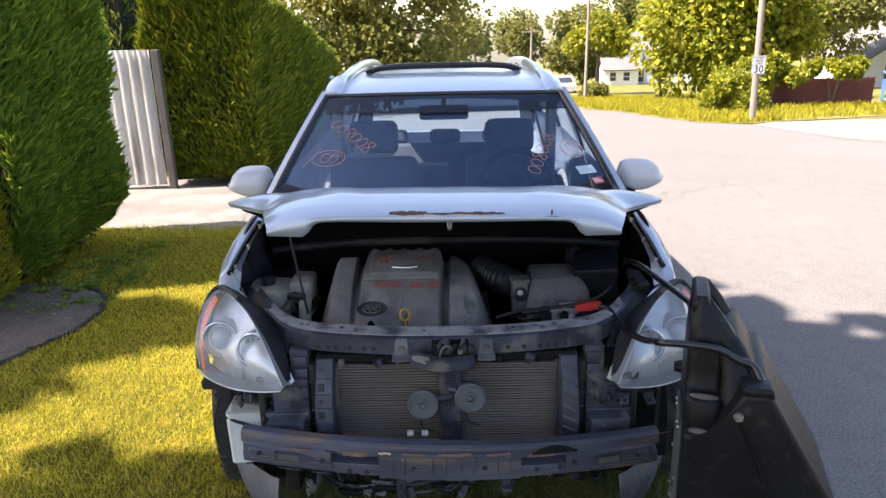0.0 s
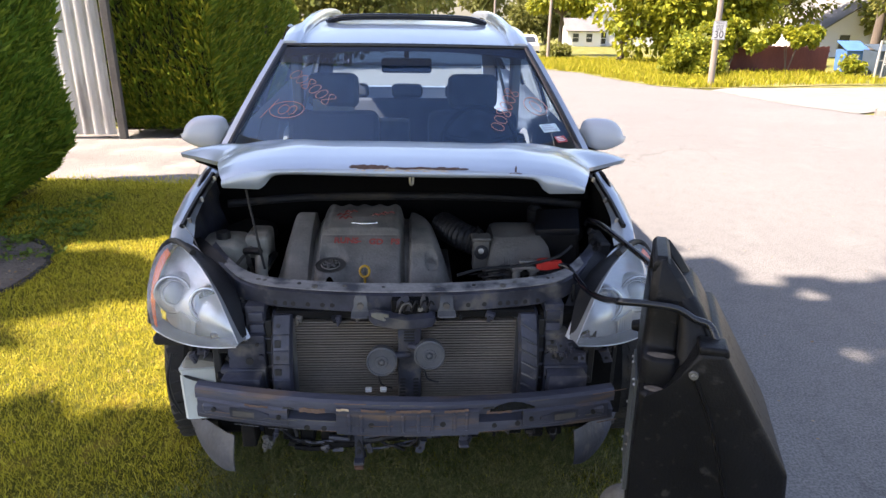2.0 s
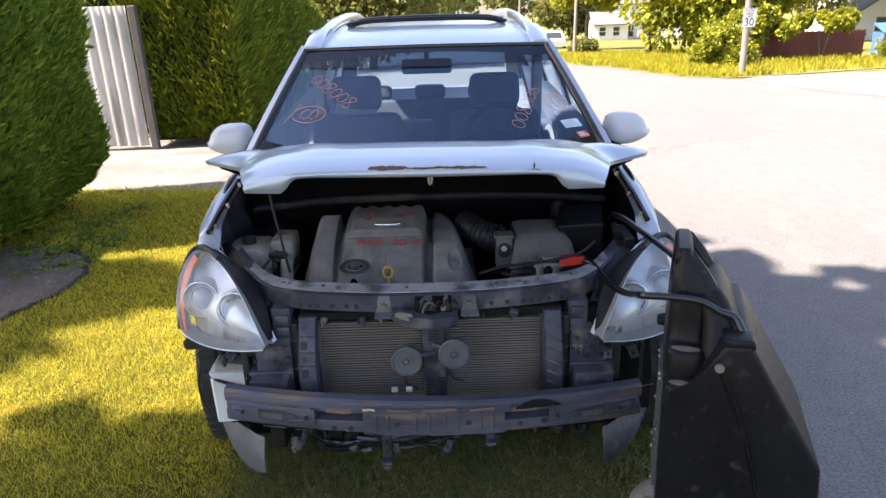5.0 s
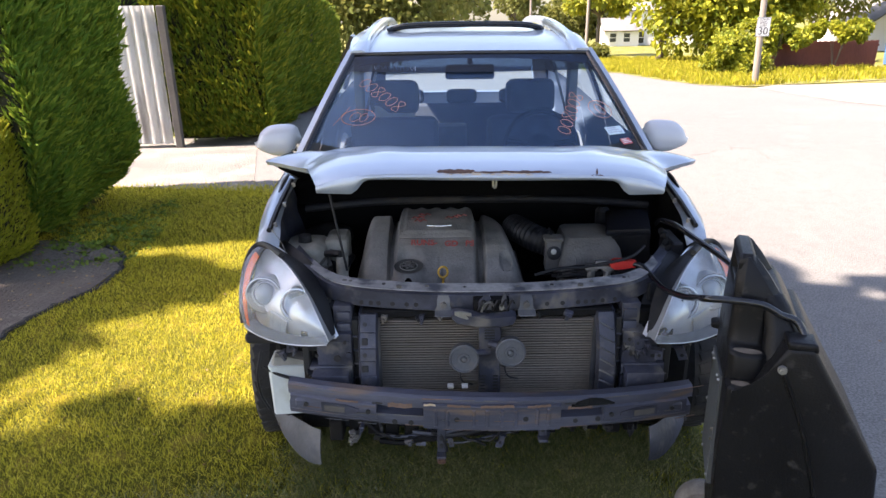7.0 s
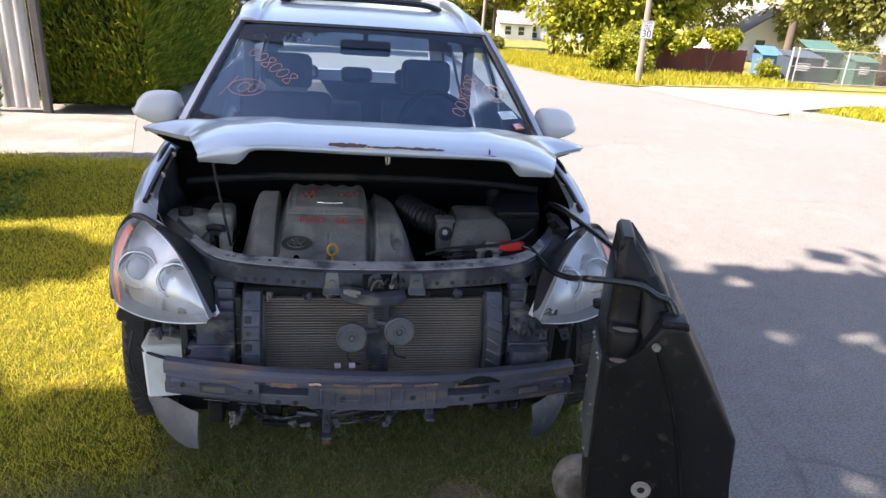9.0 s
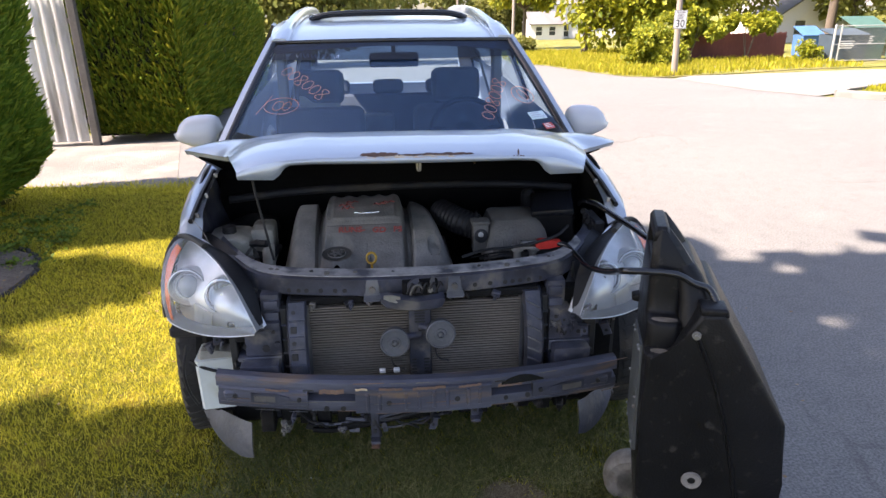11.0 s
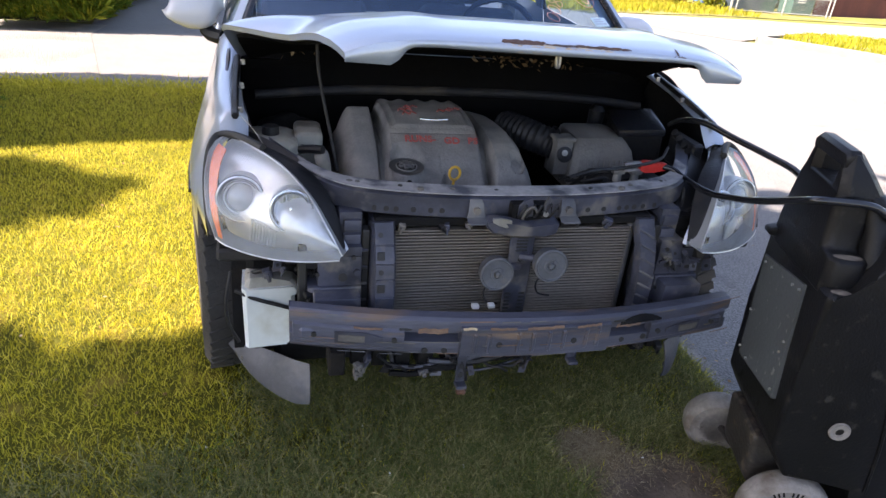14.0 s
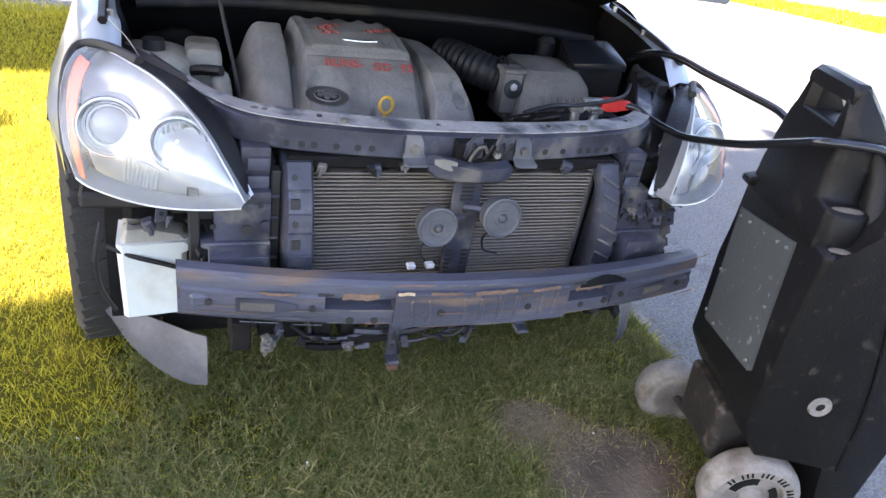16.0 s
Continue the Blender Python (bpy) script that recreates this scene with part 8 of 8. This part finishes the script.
bin_(22.35, 30.2, 1.75, 1.2, 1.25, BIN_BLUE, "navy blue wheeled rubbish skip")
bin_(24.3, 31.6, 1.7, 1.3, 1.55, BIN_GREEN, "green rubbish skip with a sloping lid", 0.5)
bin_(25.9, 30.5, 1.3, 1.1, 1.2, BIN_GREEN, "green rubbish skip behind the fence")
bin_(23.6, 34.9, 1.2, 1.0, 1.15, BRIGHT_BLUE, "bright blue skip with a sloping lid", 0.45)


# houses
def house(name, label, x0, x1, y0, y1, base, eave, ridge, along_x=True, windows=()):
    ob = thing(name, label, "house")
    bm = bmesh.new()
    t = 0.25
    if along_x:
        prof = [(y0, base), (y1, base), (y1, eave), ((y0 + y1) / 2, ridge), (y0, eave)]
        loft(bm, [[Vector((x, a, b)) for a, b in prof] for x in (x0, x1)])
    else:
        prof = [(x0, base), (x1, base), (x1, eave), ((x0 + x1) / 2, ridge), (x0, eave)]
        loft(bm, [[Vector((a, y, b)) for a, b in prof] for y in (y0, y1)])
    part("wall", bm, SIDING, ob, "white clapboard walls")
    bm = bmesh.new()
    if along_x:
        ym = (y0 + y1) / 2
        for s, yy in ((-1, y0), (1, y1)):
            slab(bm, [(x0 - 0.3, yy + s * 0.35, eave - 0.1), (x1 + 0.3, yy + s * 0.35, eave - 0.1), (x1 + 0.3, ym, ridge + 0.12), (x0 - 0.3, ym, ridge + 0.12)], -0.12 * s * -1)
    else:
        xm = (x0 + x1) / 2
        for s, xx in ((-1, x0), (1, x1)):
            slab(bm, [(xx + s * 0.35, y0 - 0.3, eave - 0.1), (xx + s * 0.35, y1 + 0.3, eave - 0.1), (xm, y1 + 0.3, ridge + 0.12), (xm, y0 - 0.3, ridge + 0.12)], 0.12 * s * -1)
    part("roof", bm, SHINGLE, ob, "grey shingle roof")
    for x, z, w, h in windows:
        bm = bmesh.new()
        box(bm, x - w / 2 - 0.1, x + w / 2 + 0.1, y0 - 0.06, y0 + 0.02, z - h / 2 - 0.1, z + h / 2 + 0.1, 0)
        wn_ = part("window", bm, SIDING, ob, "white-framed window")
        for dz in (-0.25, 0.25):
            bm = bmesh.new()
            box(bm, x - w / 2, x + w / 2, y0 - 0.075, y0 - 0.055, z + dz * h - h * 0.22, z + dz * h + h * 0.22, 0)
            part("pane", bm, WINDOW_DARK, wn_)
    return ob


house("white_house", "two-storey white clapboard house with a grey roof", 21.4, 31.0, 84, 92, -5.3, -0.9, 1.35, True, [(22.8, -1.9, 0.9, 1.4), (25.2, -1.9, 0.9, 1.4), (27.6, -1.9, 0.9, 1.4), (23.5, -4.0, 1.0, 1.4), (26.5, -4.0, 1.0, 1.4)])
house("white_extension", "low white extension of the far house", 18.6, 22.6, 81, 84, -5.0, -3.0, -1.9, True, [(19.6, -3.8, 0.7, 1.0), (21.2, -3.8, 0.7, 1.0)])
house("white_house", "white gabled house behind the trees and bins", 35.2, 43.5, 58, 66, -3.8, -1.6, 1.1, False, [(37.5, -2.3, 0.9, 1.2), (40.5, -2.3, 0.9, 1.2)])
house("white_house", "white gabled house behind the trees and bins", 49, 58, 62, 70, -4.0, -0.8, 2.0, False, [(51.5, -1.8, 0.9, 1.2)])

# far parked car
pc = thing("parked_car", "small pale car parked far down the road", "car")
bm = bmesh.new()
zb = gz(61)
loft(bm, [[Vector((x, 61 + y, zb + z)) for y, z in ((-2.1, 0.3), (-2.1, 0.75), (-1.1, 0.92), (-0.5, 1.42), (1.0, 1.45), (1.8, 1.0), (2.1, 0.9), (2.1, 0.3))] for x in (9.6, 9.7, 11.2, 11.3)])
part("body", bm, PALE_LIT_PAINT, pc, "", 25)
bm = bmesh.new()
slab(bm, [(9.75, 61 - 1.12, zb + 0.97), (11.15, 61 - 1.12, zb + 0.97), (11.05, 61 - 0.58, zb + 1.37), (9.85, 61 - 0.58, zb + 1.37)], 0.02)
part("windscreen", bm, WINDOW_DARK, pc)
for x in (9.62, 11.28):
    for y in (59.6, 62.3):
        bm = bmesh.new()
        rod(bm, (x - 0.1, y, zb + 0.31), (x + 0.1, y, zb + 0.31), 0.31, None, 18)
        part("wheel", bm, RUBBER, pc)

# roadside growth
def bush(label, c, radii, n, size, mat_, seed, blobs=18):
    ob = thing("bush", label, "bush", "roadside bushes")
    crown("foliage", ob, (c[0], c[1], gz(c[1]) + c[2]), radii, n, size, mat_, seed, blobs, 0.4)
    bm = bmesh.new()
    for k in range(4):
        rod(bm, (c[0], c[1], gz(c[1]) - 0.05), (c[0] + 0.5 * math.cos(k * 1.7), c[1] + 0.4 * math.sin(k * 1.7), gz(c[1]) + c[2]), 0.03, 0.012, 6)
    part("stem", bm, BARK, ob)


bush("leafy roadside bush tangled round the pole", (12.6, 29.4, 0.9), (1.5, 1.2, 1.15), 3800, 0.16, TREE_BRIGHT, 73)
bush("bright vine heaped over the red fence", (15.7, 32.3, 1.75), (2.3, 0.8, 0.75), 4200, 0.20, TREE_BRIGHT, 75)
bush("bright vine heaped over the red fence", (18.9, 32.6, 1.85), (2.0, 0.7, 0.50), 3600, 0.20, TREE_BRIGHT, 77)
bush("dark shrub below the vines", (13.9, 31.0, 0.8), (1.3, 0.9, 0.9), 2600, 0.18, TREE, 79)
bush("low shrub by the far pole", (10.2, 46.5, 0.5), (1.2, 1.0, 0.6), 1500, 0.2, TREE, 81)
bush("green shrub by the bins", (20.6, 30.2, 0.45), (0.7, 0.5, 0.6), 900, 0.14, TREE_BRIGHT, 83)
bush("shaded shrubs behind the bins", (28.5, 34.5, 1.0), (4.5, 1.2, 1.3), 3600, 0.22, TREE, 85)


def blades(name, label, n, spot, h, w, mat_, seed, lean=0.35):
    """Countless blades of grass as one mesh."""
    rng = np.random.default_rng(seed)
    P = spot(rng, n)
    n = len(P)
    a = rng.uniform(0, 2 * np.pi, n)
    L = h * rng.uniform(0.45, 1.35, n)
    dx, dy = np.cos(a), np.sin(a)
    b = rng.uniform(0, 2 * np.pi, n)
    k = L * lean * rng.uniform(0.2, 1.6, n)
    tip = P + np.stack([np.cos(b) * k, np.sin(b) * k, L], 1)
    mid = P + np.stack([np.cos(b) * k * 0.35, np.sin(b) * k * 0.35, L * 0.6], 1)
    s = np.stack([dx, dy, np.zeros(n)], 1) * (w * rng.uniform(0.6, 1.4, n))[:, None]
    V = np.stack([P - s, P + s, mid + s * 0.8, mid - s * 0.8, tip], 1).reshape(-1, 3)
    me = bpy.data.meshes.new(name)
    me.vertices.add(len(V))
    me.vertices.foreach_set("co", V.astype(np.float32).ravel())
    i = np.arange(n) * 5
    loops = np.stack([i, i + 1, i + 2, i + 3, i + 3, i + 2, i + 4], 1).ravel()
    me.loops.add(len(loops))
    me.loops.foreach_set("vertex_index", loops.astype(np.int32))
    starts = np.stack([np.arange(n) * 7, np.arange(n) * 7 + 4], 1).ravel()
    me.polygons.add(2 * n)
    me.polygons.foreach_set("loop_start", starts.astype(np.int32))
    me.update(calc_edges=True)
    me.validate()
    me.materials.append(mat_)
    return tagged(new(name, me), label, "grass", kind="stuff")


def lawn_spot(rng, n):
    x = rng.uniform(-3.2, 0.95, n)
    y = -1.3 + 5.65 * rng.uniform(0, 1, n) ** 1.25
    keep = worn(x, y) > rng.uniform(0.0, 1.0, n) ** 0.25 * 1.08
    rim = np.interp(y, [p[1] for p in bed_rim], [p[0] for p in bed_rim])
    keep &= (x > rim + 0.03) | (y > 3.0)
    keep &= ~((np.abs(x) < 0.62) & (y > 0.9))
    keep &= y < 4.36 - 0.25 * rng.uniform(0, 1, n) ** 3 * (x < -1)
    # Fewer yellow blades where the tufts stand in for shaded lawn.
    keep &= rng.uniform(0, 1, n) > 0.72 * np.exp(-((x - 0.1) / 0.75) ** 2 - ((y + 0.25) / 0.75) ** 2)
    x, y = x[keep], y[keep]
    return np.stack([x, y, np.full(len(x), 0.004)], 1)


blades("lawn_grass", "short green and straw grass blades of the lawn", 310000, lawn_spot, 0.026, 0.0013, GRASS, 4, 0.95)


def straw_spot(rng, n):
    k = rng.uniform(0, 1, n) < 0.45
    x = np.where(k, rng.normal(0.46, 0.17, n), rng.normal(0.30, 0.10, n))
    y = np.where(k, rng.normal(-0.08, 0.13, n), rng.normal(0.11, 0.085, n))
    dark = k & (np.hypot((x - 0.46) / 0.20, (y + 0.09) / 0.15) < rng.uniform(0.5, 1.1, n))
    x, y = x[~dark], y[~dark]
    return np.stack([x, y, np.full(len(x), 0.008)], 1)


blades("dead_straw", "flattened dead straw over the worn patch", 9000, straw_spot, 0.007, 0.0010, STRAW, 5, 4.5)


# Tufts gathered where shade falls, with that shade in their colour.
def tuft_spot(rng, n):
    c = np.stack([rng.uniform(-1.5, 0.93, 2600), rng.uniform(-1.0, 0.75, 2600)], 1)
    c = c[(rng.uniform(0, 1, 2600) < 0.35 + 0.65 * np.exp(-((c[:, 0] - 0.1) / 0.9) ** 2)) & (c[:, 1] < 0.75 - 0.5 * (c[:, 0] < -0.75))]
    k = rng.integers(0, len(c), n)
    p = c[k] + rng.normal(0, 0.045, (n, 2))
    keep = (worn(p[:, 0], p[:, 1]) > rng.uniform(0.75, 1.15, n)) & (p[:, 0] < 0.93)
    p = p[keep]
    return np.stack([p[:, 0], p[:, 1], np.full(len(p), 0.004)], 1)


blades("grass_tuft", "longer grass tufts by the car, shade put into their green", 150000, tuft_spot, 0.042, 0.0016, SHADE_GRASS, 6, 1.1)


def verge_spot(rng, n):
    x, y = rng.uniform(7.2, 21, n), rng.uniform(22.4, 48, n)
    side = np.interp(y, [22.4, 23.7, 27.3, 31.7, 34.2, 38, 44, 50], [9.9, 9.42, 8.73, 8.3, 7.1, 7.4, 8.2, 9.0])
    near = np.interp(x, [9.9, 10.7, 12.64, 17.4, 21], [22.4, 22.3, 23.7, 25.6, 26.2])
    keep = (x > side + 0.12 + 0.15 * np.sin(3 * y)) & (y > near + 0.15)
    keep &= (x < 12.5) | (rng.uniform(0, 1, n) < 0.45)
    x, y = x[keep], y[keep]
    return np.stack([x, y, np.array([gz(v) for v in y]) + 0.03], 1)


blades("verge_weeds", "tall bright weeds and straw along the verge", 42000, verge_spot, 0.22, 0.020, WEEDS, 8, 0.5)


def island_spot(rng, n):
    x, y = rng.uniform(8.5, 13, n), rng.uniform(3, 13, n)
    keep = (y < 9.9 + (x - 8.45) * 0.89) & (x > 9.05 - 0.2 * (y > 8.6))
    x, y = x[keep], y[keep]
    return np.stack([x, y, np.array([gz(v) for v in y]) + 0.1], 1)


blades("island_grass", "bright short grass behind the kerb", 9000, island_spot, 0.09, 0.012, WEEDS, 10, 0.5)


def flecks(name, label, category, n, spot, size, mat_, seed, leaflets=1, flat=0.35):
    """Small leaves lying on or just over the ground, in sprigs of so many leaflets."""
    rng = random.Random(seed)
    v, f = [], []
    for x, y, z in spot(np.random.default_rng(seed), n):
        t0 = rng.uniform(0, 6.28)
        s = size * rng.uniform(0.6, 1.3)
        for j in range(leaflets):
            a = t0 + j * 6.283 / max(1, leaflets)
            d = Vector((math.cos(a), math.sin(a), rng.uniform(-0.1, flat)))
            w = Vector((-math.sin(a), math.cos(a), rng.uniform(-flat, flat))) * s * 0.42
            p = Vector((x, y, z + rng.uniform(0, 0.012)))
            k = len(v)
            v += [p, p + d * s * 0.55 + w, p + d * s, p + d * s * 0.55 - w]
            f.append((k, k + 1, k + 2, k + 3))
    return tagged(polys(name, v, f, mat_), label, category, kind="stuff")


def clover_spot(rng, n):
    c = np.stack([rng.normal(0.0, 0.45, 70), rng.normal(-0.3, 0.4, 70)], 1)
    p = c[rng.integers(0, 70, n)] + rng.normal(0, 0.07, (n, 2))
    keep = (worn(p[:, 0], p[:, 1]) > 1) & (p[:, 0] < 0.92)
    p = p[keep]
    return np.stack([p[:, 0], p[:, 1], np.full(len(p), 0.010)], 1)


flecks("clover", "small green clover patches in the lawn", "clover", 2600, clover_spot, 0.011, CLOVER, 12, 3)


def litter_spot(rng, n):
    x, y = rng.uniform(-2.6, 0.93, n), rng.uniform(-1.0, 4.2, n)
    return np.stack([x, y, np.full(n, 0.014)], 1)


flecks("leaf_litter", "scattered dry leaves and pale flecks on the lawn", "leaves", 420, litter_spot, 0.016, DRY_LEAF, 14)


def bed_spot(rng, n):
    x, y = rng.uniform(-4.0, -2.35, n), rng.uniform(0.8, 3.0, n)
    keep = x < np.interp(y, [p[1] for p in bed_rim], [p[0] for p in bed_rim]) - 0.03
    x, y = x[keep], y[keep]
    return np.stack([x, y, np.full(len(x), 0.024)], 1)


flecks("bed_litter", "dry leaf crumbs on the bare soil bed", "leaves", 500, bed_spot, 0.02, DRY_LEAF, 15)


def weed_spot(rng, n):
    c = np.stack([rng.uniform(-3.3, -2.35, 60), rng.uniform(2.45, 3.9, 60)], 1)
    p = c[rng.integers(0, 60, n)] + rng.normal(0, 0.05, (n, 2))
    return np.stack([p[:, 0], p[:, 1], np.full(len(p), 0.012)], 1)


flecks("hedge_weeds", "low broad-leaved weeds under the hedge", "weeds", 700, weed_spot, 0.03, CLOVER, 16, 3, 0.8)


def gravel_spot(rng, n):
    x, y = rng.uniform(-4.5, 0.0, n), 4.36 + rng.normal(0, 0.10, n) + 0.06 * np.sin(rng.uniform(0, 6, n))
    return np.stack([x, y, np.full(n, 0.006)], 1)


blades("border_grass", "ragged grass creeping over the gravel edge", 9000, gravel_spot, 0.03, 0.003, GRASS, 18, 0.8)


def crumb_spot(rng, n):
    x = np.concatenate([0.98 + np.abs(rng.normal(0, 0.25, n // 2)), rng.uniform(1.0, 6.5, n - n // 2)])
    y = rng.uniform(-0.5, 9, n)
    return np.stack([x, y, np.array([gz(k) for k in y]) + 0.003], 1)


flecks("road_debris", "small stones and leaf crumbs on the asphalt", "debris", 600, crumb_spot, 0.016, DRY_LEAF, 19, 1, 0.3)


def flower_spot(rng, n):
    c = np.stack([rng.normal(0.0, 0.5, 26), rng.normal(-0.3, 0.45, 26)], 1)
    p = c[rng.integers(0, 26, n)] + rng.normal(0, 0.05, (n, 2))
    return np.stack([p[:, 0], p[:, 1], np.full(n, 0.022)], 1)


flecks("clover_flowers", "tiny white clover flowers in the grass", "flowers", 24, flower_spot, 0.006, WHITE, 22, 5, 0.9)


# dry leaves caught on the cowl under the bonnet
rng = random.Random(31)
v, f = [], []
for _ in range(420):
    x = rng.choice((-0.62, -0.55, 0.18, 0.26, 0.40, 0.52, 0.60)) + rng.gauss(0, 0.05)
    k0 = 1 - abs(rng.gauss(0, 0.14))
    p = Vector((x, 0.965 + 0.045 * k0 + 0.20 * x * x * k0, 0.945 + 0.10 * k0 + rng.uniform(0, 0.02)))
    d = Vector((rng.gauss(0, 1), rng.gauss(0, 1), rng.gauss(0, 0.5))).normalized() * rng.uniform(0.012, 0.035)
    w = d.cross(Vector((rng.gauss(0, 1), rng.gauss(0, 1), 1))).normalized() * d.length * 0.22
    k = len(v)
    v += [p, p + d * 0.5 + w, p + d, p + d * 0.5 - w]
    f.append((k, k + 1, k + 2, k + 3))
tagged(polys("cowl_leaves", v, f, DRY_LEAF), "dry leaves and twigs caught on the cowl", "leaves", kind="stuff")
